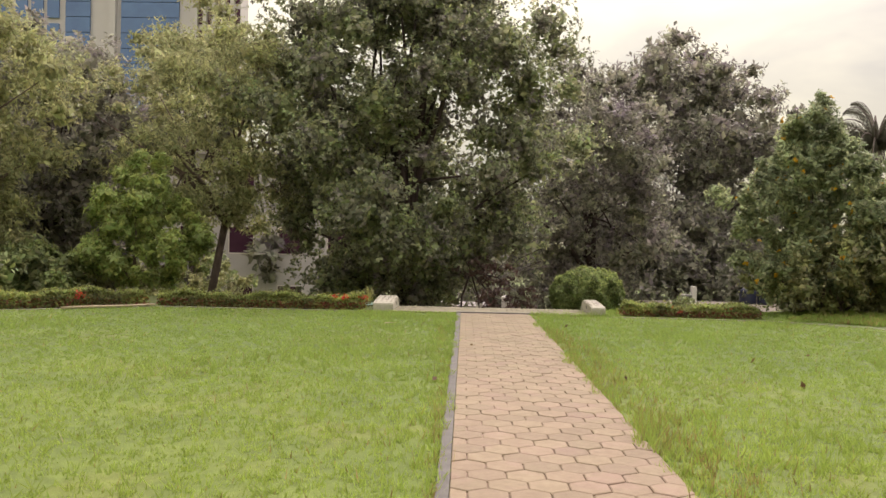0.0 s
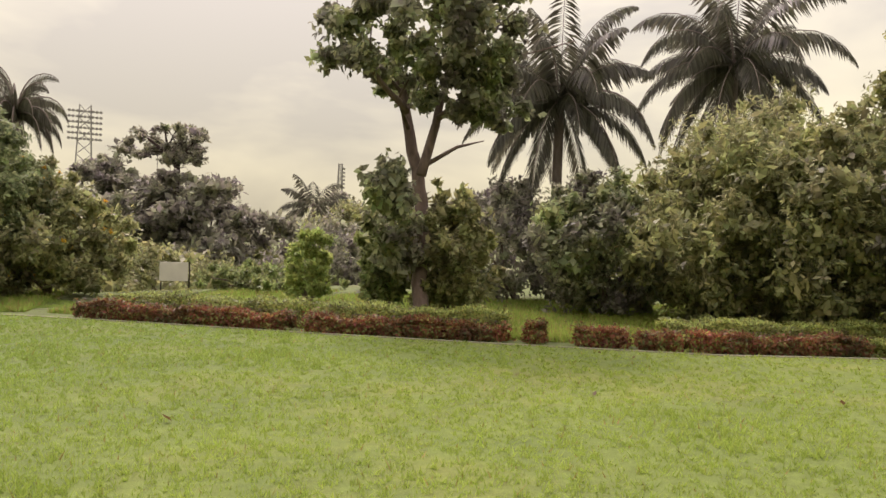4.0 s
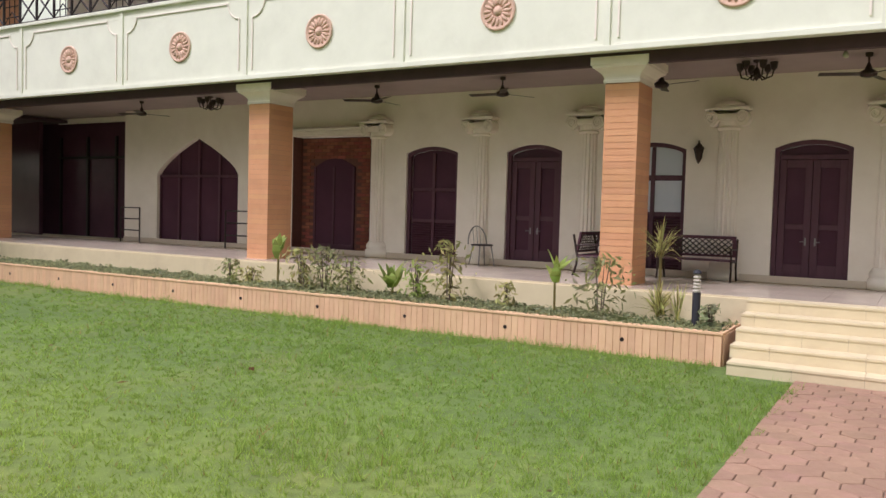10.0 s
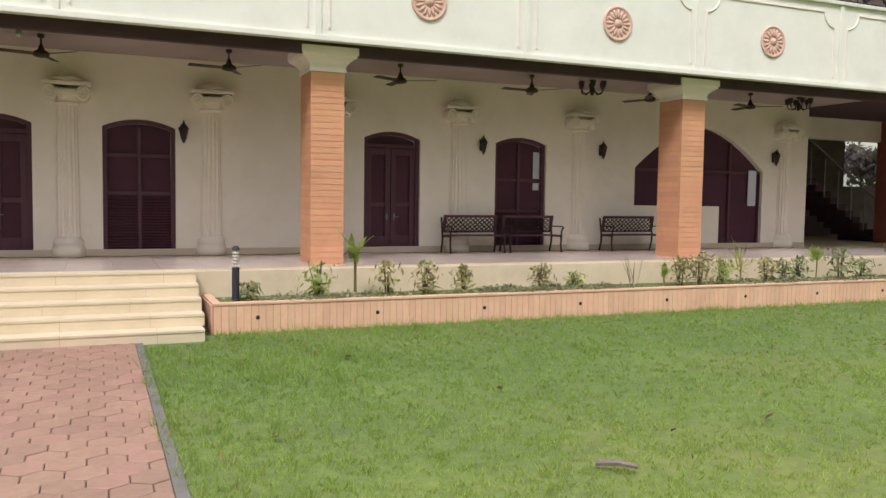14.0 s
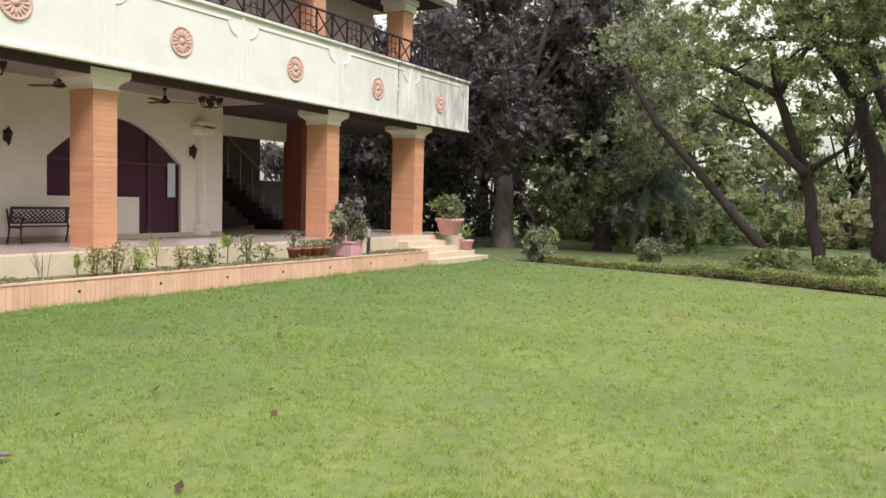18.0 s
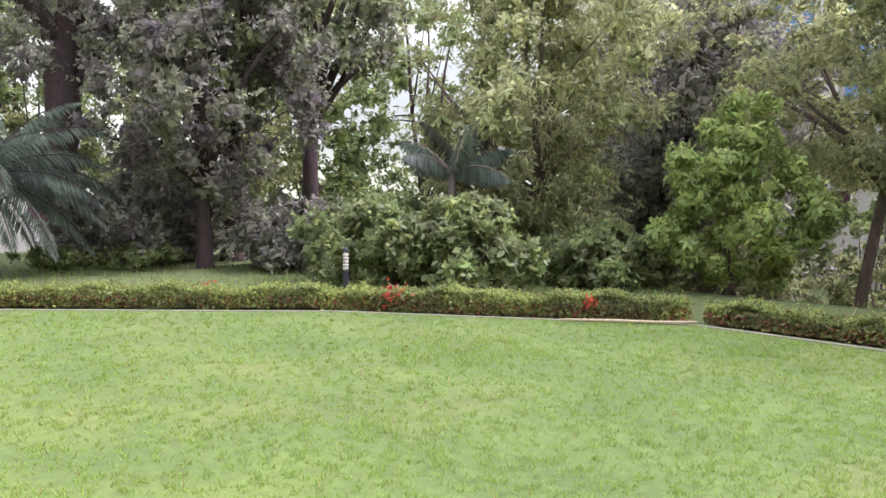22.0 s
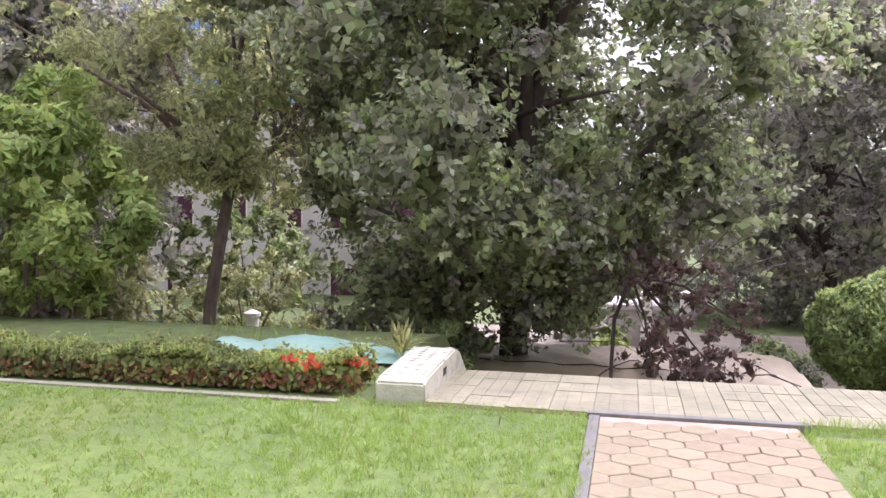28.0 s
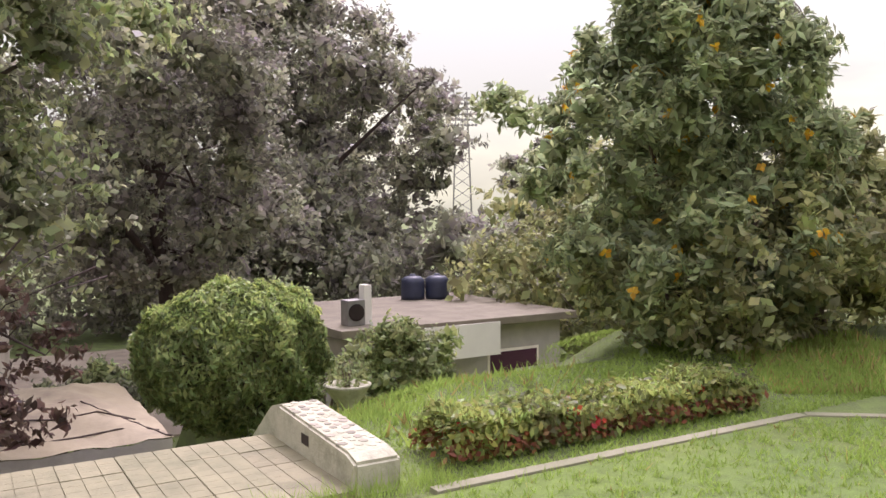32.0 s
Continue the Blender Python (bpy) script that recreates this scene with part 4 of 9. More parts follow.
def planter(x0, x1):
    root = thing("planter", (0, 0, 0), "long low planter wall of upright salmon bricks against the veranda", "planter", "planters along the veranda", "structure")
    y1, z1 = 1.09, 0.40
    bm = bm_new()
    box(bm, x0, x1, y1 - 0.13, y1 - 0.008, -0.1, z1 - 0.03)
    for x in (x0, x1 - 0.1):
        box(bm, x, x + 0.1, 0.04, y1 - 0.134, -0.1, z1 - 0.012)
    part("core", bm, M["mortar"], root)
    bm = bm_new()
    box(bm, x0 + 0.1, x1 - 0.1, 0.04, y1 - 0.13, -0.05, z1 - 0.05)
    part("soil", bm, M["wild"], root, "dark soil covered with low green plants")
    n = int((x1 - x0) / 0.094)
    me = box_mesh("brick", (0.003, 0.091, -0.03, 0.0, -0.05, z1 - 0.03), M["salmon"], 0.003)
    for k in range(n):
        shared("brick", me, root, pose(x0 + 0.094 * k, y1, 0, 0, 0, 0))
    bm = bm_new()
    box(bm, x0 - 0.01, x0 + 0.094 * n + 0.01, y1 - 0.14, y1 + 0.012, z1 - 0.028, z1, 0.004)
    for x in (x0 - 0.01, x0 + 0.094 * n - 0.1):
        box(bm, x, x + 0.11, 0.04, y1 - 0.141, z1 - 0.028, z1, 0.004)
    part("coping", bm, M["salmon"], root, "thin salmon coping")
    end = box_mesh("end_face", (0, 0.02, 0.04, y1 - 0.04, 0.0, z1 - 0.03), M["salmon"])
    shared("end_face", end, root, pose(x0 - 0.021, 0, 0))
    shared("end_face", end, root, pose(x1 + 0.001, 0, 0))
    hole = bm_new()
    lathe(hole, [(0.028, 0.0), (0.026, 0.004), (0.018, 0.004), (0.016, -0.02)], 10)
    hm = bpy.data.meshes.new("weep_hole")
    hole.to_mesh(hm)
    hole.free()
    hm.materials.append(M["darkmetal"])
    k = x0 + 1.2
    while k < x1 - 0.3:
        shared("weep_hole", hm, root, pose(k, y1 + 0.001, 0.2, -90, 0, 0), "dark round weep hole")
        k += 1.62
    # low groundcover, a mat of small leaves
    rng = np.random.default_rng(int(abs(x0) * 10))
    m = int((x1 - x0) * 1400)
    c = np.column_stack([rng.uniform(x0 + 0.02, x1 - 0.02, m), rng.uniform(0.1, y1 - 0.02, m), z1 - 0.03 + np.abs(rng.normal(0, 0.026, m))])
    c[:, 2] += 0.045 * np.clip(np.sin(c[:, 0] * 7.3) * np.sin(c[:, 1] * 9.1 + c[:, 0]) + 0.3 * np.sin(c[:, 0] * 2.1), 0, 1)
    gaps = np.sin(c[:, 0] * 1.3) * np.sin(c[:, 0] * 0.37 + 1) + rng.normal(0, 0.35, m)
    keep = (gaps > -0.55) if x0 > 0 else ((gaps > 0.1) & (c[:, 1] > 0.45))
    up = np.zeros((int(keep.sum()), 3))
    up[:, 2] = 1
    raw_mesh("groundcover", leaf_quads(c[keep], up + rng.normal(0, 0.4, up.shape), 0.062, rng, 0.6), 4, M["L_cover"], root, "stuff", "low mat of small grey-green leaves")
    return root, y1, z1


PLANT_A = planter(STEP_X[1] + 0.12, 19.6)
PLANT_B = planter(-18.9, STEP_X[0] - 0.12)


def parapet():
    root = thing("balcony", (0, 0, 0), "long pale balcony parapet with moulded panels and round terracotta rosettes", "balcony", "", "structure")
    bm = bm_new()
    box(bm, XR, XL, -0.22, 0.0, PZ0, PZ1)
    part("parapet", bm, M["parapet"], root)
    bm = bm_new()
    box(bm, XR - 0.04, XL + 0.04, -0.26, 0.06, PZ1 + 0.001, PZ1 + 0.07, 0.015)
    part("coping", bm, M["coping"], root)
    bm = bm_new()
    box(bm, XR - 0.02, XL + 0.02, 0.001, 0.04, PZ0 - 0.02, PZ0 + 0.06, 0.01)
    part("lower_band", bm, M["parapet"], root)
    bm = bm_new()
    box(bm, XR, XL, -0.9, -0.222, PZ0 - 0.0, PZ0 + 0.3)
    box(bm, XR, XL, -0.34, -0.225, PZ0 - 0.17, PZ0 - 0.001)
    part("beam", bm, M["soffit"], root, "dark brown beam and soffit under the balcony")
    # rosette: disc, rim and petals
    bm = bm_new()
    lathe(bm, [(0.27, 0.0), (0.29, 0.012), (0.285, 0.03), (0.262, 0.034), (0.25, 0.02), (0.07, 0.02), (0.06, 0.045), (0.0001, 0.05)], 28)
    for k in range(16):
        a = 2 * math.pi * k / 16
        r = bmesh.ops.create_uvsphere(bm, u_segments=6, v_segments=4, radius=1.0)
        bmesh.ops.scale(bm, vec=(0.085, 0.03, 0.02), verts=r["verts"])
        bmesh.ops.rotate(bm, cent=(0, 0, 0), matrix=Matrix.Rotation(a, 3, "Z"), verts=r["verts"])
        bmesh.ops.translate(bm, vec=(0.155 * math.cos(a), 0.155 * math.sin(a), 0.024), verts=r["verts"])
    me = bpy.data.meshes.new("rosette")
    bm.to_mesh(me)
    bm.free()
    me.materials.append(M["terra"])
    me.polygons.foreach_set("use_smooth", [True] * len(me.polygons))
    # moulded panel frame with scooped corners, on one side of a divider
    def moulding(x0, x1):
        b = bm_new()
        z0, z1, r = PZ0 + 0.16, PZ1 - 0.14, 0.3
        w = 0.028
        box(b, x0 + r, x1 - r, 0.0, 0.022, z1 - w, z1, 0.006)
        for s, xc in ((1, x0), (-1, x1)):
            box(b, min(xc, xc + s * w), max(xc, xc + s * w), 0.0, 0.022, z0, z1 - r, 0.006)
            pts = [(xc + s * r * math.sin(math.pi / 2 * k / 8), 0.011, z1 - r + r * (1 - math.cos(math.pi / 2 * k / 8))) for k in range(9)]
            tube(b, pts, [0.014] * 9, 5)
        return b
    for k in range(13):
        xm = MED0 - MEDP * k
        shared("rosette", me, root, pose(xm, 0.0, 4.72, -90, 0, 0), "round terracotta rosette with petals")
        a, b = xm - 1.55, xm + 1.55
        a, b = max(a, XR + 0.12), min(b, XL - 0.12)
        part("panel_moulding", moulding(a, b), M["trimwhite"], root)
    bm = bm_new()
    for k in range(12):
        x = MED0 - MEDP * (k + 0.5)
        box(bm, x - 0.045, x + 0.045, 0.0, 0.03, PZ0 + 0.06, PZ1 - 0.001, 0.008)
    part("divider_rib", bm, M["parapet"], root)
    # rain-stained crack near one end
    rng = np.random.default_rng(17)
    bm = bm_new()
    x, z = -18.86, PZ1 - 0.01
    while z > PZ1 - 1.42:
        drop = rng.uniform(0.07, 0.2)
        x2 = x + rng.uniform(-0.035, 0.035)
        r = 0.022 * (0.35 + 0.65 * (z - PZ1 + 1.45) / 1.45)
        tube(bm, [(x, 0.002, z), ((x + x2) / 2 + rng.uniform(-0.012, 0.012), 0.002, z - drop / 2), (x2, 0.002, z - drop)], [r * rng.uniform(0.3, 0.8), r * rng.uniform(0.8, 1.2), r * rng.uniform(0.2, 0.6)], 5)
        z -= drop + (rng.uniform(0.02, 0.06) if rng.random() < 0.4 else -0.004)
        x = x2
    part("crack", bm, M["darkbark"], root, "dark rain-stained crack")


parapet()


def column(x0, x1, d, y=COL_Y):
    root = thing("column", ((x0 + x1) / 2, y, F), "square veranda column of salmon bricks with a white moulded capital", "column", "veranda columns", "structure")
    w = x1 - x0
    H = 3.62 - F
    bm = bm_new()
    box(bm, -w / 2 + 0.005, w / 2 - 0.005, -d + 0.005, -0.005, 0.0, H + 0.5)
    part("core", bm, M["mortar"], root)
    bh = 0.0925
    n = int(H / bh)
    front = box_mesh("brick", (-w / 2, w / 2, -0.05, 0.0, 0.0, bh - 0.007), M["brick"])
    side = box_mesh("brick", (0, 0.05, -d, -0.051, 0.0, bh - 0.007), M["brick"])
    for k in range(n):
        shared("brick", front, root, pose(0, 0, k * bh))
        shared("brick", side, root, pose(-w / 2, 0, k * bh) if x0 > 0 else pose(w / 2 - 0.05, 0, k * bh))
    bm = bm_new()
    rings = []
    for z, o in ((0.0, 0.002), (0.0, 0.022), (0.04, 0.028), (0.05, 0.015), (0.08, 0.02), (0.12, 0.04), (0.16, 0.08), (0.195, 0.13), (0.205, 0.15), (0.235, 0.155), (0.24, 0.172), (0.35, 0.172)):
        rings.append([bm.verts.new((x, y2, H + z)) for x, y2 in ((-w / 2 - o, -d - o), (w / 2 + o, -d - o), (w / 2 + o, o), (-w / 2 - o, o))])
    for a, b in zip(rings, rings[1:]):
        for k in range(4):
            bm.faces.new((a[k], a[(k + 1) % 4], b[(k + 1) % 4], b[k]))
    bm.faces.new(rings[-1])
    part("capital", bm, M["trimwhite"], root, "white moulded capital")
    return root


for c in COLS:
    column(*c)


def pilaster(x):
    root = thing("pilaster", (x, WALL_Y, F), "cream fluted half pilaster with a scrolled capital on the wall", "pilaster", "pilasters on the veranda wall", "structure")
    bm = bm_new()
    lathe(bm, [(0.245, 0.0), (0.25, 0.07), (0.245, 0.15), (0.21, 0.17), (0.225, 0.2), (0.225, 0.25), (0.195, 0.29), (0.18, 0.32)], 24)
    part("base", bm, M["trimwhite"], root, smooth=True)
    bm = bm_new()
    n = 14
    rings = []
    for z, s in ((0.31, 1.0), (1.2, 0.98), (2.42, 0.88)):
        ring = []
        for k in range(n * 4):
            a = 2 * math.pi * k / (n * 4)
            r = 0.175 * s * (1.0, 1.0, 0.84, 0.84)[k % 4]
            ring.append(bm.verts.new((r * math.cos(a), r * math.sin(a) * 0.75, z)))
        rings.append(ring)
    for a, b in zip(rings, rings[1:]):
        for k in range(n * 4):
            bm.faces.new((a[k], a[(k + 1) % (4 * n)], b[(k + 1) % (4 * n)], b[k]))
    part("shaft", bm, M["cream"], root)
    # capital: neck, two scrolls with coiled eyes, abacus and a domed cap
    bm = bm_new()
    lathe(bm, [(0.19, 2.28), (0.215, 2.31), (0.19, 2.34), (0.2, 2.42)], 20)
    box(bm, -0.26, 0.26, -0.05, 0.24, 2.42, 2.53, 0.03)
    for s in (-1, 1):
        r = bmesh.ops.create_cone(bm, cap_ends=True, segments=18, radius1=0.125, radius2=0.125, depth=0.3)
        bmesh.ops.rotate(bm, cent=(0, 0, 0), matrix=Matrix.Rotation(math.pi / 2, 3, "X"), verts=r["verts"])
        bmesh.ops.translate(bm, vec=(s * 0.27, 0.1, 2.46), verts=r["verts"])
        pts = [(s * (0.27 + 0.115 * (1 - k / 26) * math.cos(k * 0.62)), 0.255, 2.46 + 0.115 * (1 - k / 26) * math.sin(k * 0.62)) for k in range(22)]
        tube(bm, pts, [0.02] * 22, 5)
    box(bm, -0.4, 0.4, -0.05, 0.27, 2.585, 2.64, 0.02)
    lathe(bm, [(0.25, 2.641), (0.27, 2.67), (0.25, 2.71), (0.16, 2.73), (0.17, 2.76), (0.05, 2.79), (0.0001, 2.80)], 18)
    bmesh.ops.scale(bm, vec=(0.87, 1.0, 1.0), verts=bm.verts)
    bmesh.ops.translate(bm, vec=(0, 0, 0.12), verts=bm.verts)
    part("capital", bm, M["trimwhite"], root, "scrolled ionic capital")
    return root


for x in (10.0, 7.63, 5.5, 3.13, 0.81, -1.4, -3.55, -6.0, -8.7, -14.25):
    pilaster(x)


def opening_fill(o):
    x0, x1, zs, za, kind = o
    w = x1 - x0
    name = "door_1" if kind == "door" else "window_1"
    words = {"door": "closed dark red-brown double door with tall glass panels and an arched head", "window": "dark arched window with louvred lower shutters", "pane": "arched window with pale panes over dark louvres",
             "louvre": "dark arched window with slatted lower shutters"}[kind]
    root = thing(name, ((x0 + x1) / 2, WALL_Y - 0.1, F), words, "door" if kind == "door" else "window", "", "structure")
    h = zs - F
    # frame following the arch
    bm = bm_new()
    outer = [(-w / 2, 0)] + [(x - (x0 + x1) / 2, z - F) for x, z in reversed(arch_top(x0, x1, zs, za, 10))] + [(w / 2, 0)]
    fw = 0.07
    inner = [(max(-w / 2 + fw, min(w / 2 - fw, x)), z - (fw if 0 < i < len(outer) - 1 else 0)) for i, (x, z) in enumerate(outer)]
    for y in (0.04,):
        a = [bm.verts.new((x, y, z)) for x, z in outer]
        b = [bm.verts.new((x, y, z)) for x, z in inner]
        c = [bm.verts.new((x, y - 0.08, z)) for x, z in inner]
        for k in range(len(a) - 1):
            bm.faces.new((a[k], a[k + 1], b[k + 1], b[k]))
            bm.faces.new((b[k], b[k + 1], c[k + 1], c[k]))
    part("frame", bm, M["darkwood"], root)
    bm = bm_new()
    extrude_poly(bm, [(x, z) for x, z in inner], -0.06, -0.05)
    part("glazing", bm, M["glass"], root, "dark glass")
    if kind == "door":
        for s in (-1, 1):
            leaf = bm_new()
            a, b = sorted((s * 0.006, s * (w / 2 - fw - 0.004)))
            st = 0.1
            top = h - 0.18
            box(leaf, a, a + st, -0.045, 0.0, 0.01, top, 0.004)
            box(leaf, b - st, b, -0.045, 0.0, 0.01, top, 0.004)
            for z0, z1 in ((0.012, 0.3), (top - 0.12, top - 0.002), (0.85, 0.93)):
                box(leaf, a + st + 0.001, b - st - 0.001, -0.04, -0.004, z0, z1, 0.004)
            d = part("door_leaf", leaf, M["darkwood"], root)
            hb = bm_new()
            xh = s * 0.07
            tube(hb, [(xh, 0.0, 0.66), (xh, 0.045, 0.66), (xh + s * 0.075, 0.045, 0.66)], [0.006, 0.007, 0.006], 6)
            box(hb, xh - 0.013, xh + 0.013, 0.0, 0.005, 0.6, 0.72, 0.002)
            part("door_handle", hb, M["steel"], d, "small steel lever handle")
        bm = bm_new()
        box(bm, -w / 2 + fw, w / 2 - fw, -0.05, 0.0, h - 0.17, h - 0.1, 0.004)
        part("transom", bm, M["darkwood"], root)
    else:
        bm = bm_new()
        mid = 1.0 if kind != "window" else 0.75
        box(bm, -0.03, 0.03, -0.045, 0.0, 0.0, h, 0.004)
        for z in (0.02, mid, mid + 0.62):
            box(bm, -w / 2 + fw, -0.031, -0.04, -0.004, z, z + 0.06, 0.004)
            box(bm, 0.031, w / 2 - fw, -0.04, -0.004, z, z + 0.06, 0.004)
        part("muntin_grid", bm, M["darkwood"], root)
        me = box_mesh("louvre_slat", (0.04, w / 2 - fw, -0.02, 0.02, -0.003, 0.003), M["darkwood"])
        k = 0
        z = 0.1
        while z < mid - 0.01:
            shared("louvre_slat", me, root, pose(0, -0.025, z, -40, 0, 0))
            shared("louvre_slat", me, root, pose(-w / 2 + fw - 0.04, -0.025, z, -40, 0, 0))
            z += 0.047
        if x0 < -7:
            for zz, top in ((mid + 0.46, mid + 0.6), (mid + 0.69, h - 0.14)):
                bm = bm_new()
                box(bm, -w / 2 + fw + 0.01, -w / 2 + fw + 0.15, -0.045, -0.038, zz, top)
                part("pane", bm, M["bluepane"], root, "pale glass pane with its reflection painted in the colour")
        if kind == "pane":
            for zz in (mid + 0.07, mid + 0.69):
                for xx in (-w / 2 + fw + 0.01, 0.035):
                    bm = bm_new()
                    box(bm, xx, xx + w / 2 - fw - 0.045, -0.045, -0.038, zz, zz + 0.53)
                    part("pane", bm, M["bluepane"], root, "pale glass pane with its reflection painted in the colour")
    return root


for o in OPENINGS:
    opening_fill(o)


def big_arches():
    for (x0, x1, zs, za), ptd, words in ((OGEE, 0.7, "wide dark glazed doorway with a pointed arch"), (BIGARCH, 1.7, "wide glazed arch with a door beside a low white wall")):
        root = thing("window_2", ((x0 + x1) / 2, WALL_Y - 0.12, F), words, "archway", "", "structure")
        c = (x0 + x1) / 2
        pts = [(x0 - c, 0)] + [(x - c, z - F) for x, z in reversed(arch_top(x0, x1, zs, za, 16, ptd))] + [(x1 - c, 0)]
        bm = bm_new()
        extrude_poly(bm, pts, -0.05, -0.02)
        part("glazing", bm, M["glass"], root, "dark glass")
        bm = bm_new()
        w = x1 - x0
        for k in range(5):
            x = -w / 2 + w * k / 4
            hh = zs - F + (za - zs) * arch_rise(2 * x / w, ptd)
            box(bm, max(-w / 2, x - 0.03), min(w / 2, x + 0.03), -0.018, 0.04, 0, max(0.5, hh - 0.03), 0.004)
        box(bm, -w / 2, w / 2, -0.017, 0.038, zs - F - 0.06, zs - F, 0.004)
        part("frame", bm, M["darkwood"], root)
        if za == BIGARCH[3]:
            bm = bm_new()
            box(bm, -0.55, w / 2, -0.02, 0.1, 0.0, 0.93, 0.005)
            part("low_wall", bm, M["cream"], root, "low cream wall under the glazing")
            bm = bm_new()
            box(bm, -w / 2 + 0.12, -w / 2 + 0.35, 0.041, 0.05, 0.95, 1.75)
            part("pane", bm, M["bluepane"], root, "pale glass pane with its reflection painted in the colour")


big_arches()


def alcove():
    x0, x1, zt = ALCOVE
    root = thing("brick_alcove", (0, 0, 0), "recessed doorway lined with red bricks under a white cornice", "alcove", "", "structure")
    y = WALL_Y - 0.3
    bm = bm_new()
    box(bm, x0, x1, y - 0.3, y - 0.02, F, zt)
    box(bm, x0, x0 + 0.02, y, WALL_Y, F, zt)
    box(bm, x1 - 0.02, x1, y, WALL_Y, F, zt)
    part("joint_bed", bm, M["darkjoint"], root)
    me = box_mesh("brick", (0, 0.205, -0.02, 0.0, 0, 0.062), M["redbrick"])
    n = 0
    for j in range(34):
        z = F + j * 0.073
        for i in range(11):
            x = x0 + 0.03 + i * 0.215 - (0.107 if j % 2 else 0)
            if x < x0 or x + 0.205 > x1:
                continue
            if x + 0.2 > 10.79 and x < 11.95 and z < 2.75:
                continue
            if n < 300:
                shared("brick", me, root, pose(x, y + 0.001, z))
                n += 1
    bm = bm_new()
    extrude_poly(bm, [(10.82, F)] + [(x, z) for x, z in reversed(arch_top(10.82, 11.92, 2.6, 2.8, 10))] + [(11.92, F)], y - 0.015, y + 0.006)
    part("door", bm, M["glass"], root, "dark glass door")
    bm = bm_new()
    for x in (10.82, 11.35, 11.87):
        box(bm, x, x + 0.05, y + 0.007, y + 0.03, F, 2.62, 0.004)
    box(bm, 10.871, 11.349, y + 0.008, y + 0.028, F, F + 0.2)
    box(bm, 11.401, 11.869, y + 0.008, y + 0.028, F, F + 0.2)
    part("door_frame", bm, M["darkwood"], root)
    bm = bm_new()
    for z0, z1, o in ((0.0, 0.05, 0.05), (0.051, 0.1, 0.09), (0.101, 0.16, 0.13)):
        box(bm, x0 - 0.0, x1 + 0.25, WALL_Y, WALL_Y + o, zt + z0, zt + z1, 0.01)
    part("cornice", bm, M["trimwhite"], root)


alcove()


def left_wing():
    """The angled wing beyond the balcony's end: rust-red band over a glazed room above a low white wall."""
    root = thing("side_wing", (0, 0, 0), "angled side wing with a rust-red band, shaded windows and a low white wall", "building", "", "structure")
    def prism(name, p0, p1, d, z0, z1, mat, label=""):
        bm = bm_new()
        a, b = Vector((*p0, 0)), Vector((*p1, 0))
        nrm = (b - a).normalized().cross(Vector((0, 0, 1))) * d
        vs = []
        for z in (z0, z1):
            vs.append([bm.verts.new((*q.xy, z)) for q in (a, b, b + nrm, a + nrm)])
        lo, hi = vs
        bm.faces.new(lo)
        bm.faces.new(hi[::-1])
        for k in range(4):
            bm.faces.new((lo[k], hi[k], hi[(k + 1) % 4], lo[(k + 1) % 4]))
        bmesh.ops.recalc_face_normals(bm, faces=bm.faces)
        return part(name, bm, mat, root, label)
    prism("red_band", (21.76, -0.02), (34.0, -1.9), 0.3, 4.0, 5.5, M["redwall"], "rust-red painted band")
    prism("roof_slab", (21.76, -0.35), (34.0, -2.23), 6.0, 5.2, 5.35, M["concrete"])
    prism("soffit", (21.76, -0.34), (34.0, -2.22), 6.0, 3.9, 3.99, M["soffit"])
    prism("beam", (21.76, -0.9), (34.0, -2.78), 0.25, 3.2, 3.899, M["soffit"], "deep dark beam over the windows")
    prism("glass_wall", (21.75, -2.95), (34.0, -4.8), 0.1, 0.75, 3.9, M["glass"], "shaded window glass")
    for k in range(3, 12):
        t = k / 11
        x, y = 21.9 + 11.8 * t, -2.96 - 1.78 * t
        bm = bm_new()
        box(bm, x - 0.035, x + 0.035, y, y + 0.06, 0.75, 3.9, 0.004)
        part("mullion", bm, M["trimwhite"], root)
    prism("floor_slab", (21.76, -0.4), (34.0, -2.3), 4.0, -0.1, 0.74, M["stepstone"])
    prism("low_wall", (21.15, 3.1), (23.3, -1.25), -0.25, -0.1, 1.66, M["whitewall"], "white grooved terrace wall")
    for z in (0.45, 0.8, 1.15, 1.45):
        prism("groove", (21.138, 3.09), (23.288, -1.26), -0.02, z, z + 0.018, M["concrete"])
    bm = bm_new()
    for k in range(6):
        t = k / 5
        p = (21.3 + 2.1 * t, 3.0 - 4.2 * t)
        tube(bm, [(*p, 1.64), (*p, 1.8)], [0.015, 0.015], 6)
    tube(bm, [(21.3, 3.0, 1.8), (23.4, -1.2, 1.8)], [0.022, 0.022], 6)
    part("handrail", bm, M["darkmetal"], root, "thin dark handrail")
    # glazed bay at the end of the veranda
    bm = bm_new()
    box(bm, 17.86, 21.7, WALL_Y - 0.9, WALL_Y - 0.8, F, 3.88)
    part("bay_glass", bm, M["glass"], root, "large dark glazing")
    bm = bm_new()
    for x in (17.9, 19.2, 20.4, 21.6):
        box(bm, x - 0.04, x + 0.04, WALL_Y - 0.799, WALL_Y - 0.74, F, 3.5, 0.005)
    box(bm, 17.86, 21.7, WALL_Y - 0.798, WALL_Y - 0.742, 2.9, 2.96)
    part("bay_frame", bm, M["darkmetal"], root)
    bm = bm_new()
    box(bm, 17.56, 17.86, WALL_Y - 1.0, WALL_Y - 0.301, F, CEIL)
    box(bm, 17.86, 21.7, WALL_Y - 1.0, WALL_Y - 0.74, 3.881, CEIL)
    part("bay_wall", bm, M["cream"], root)
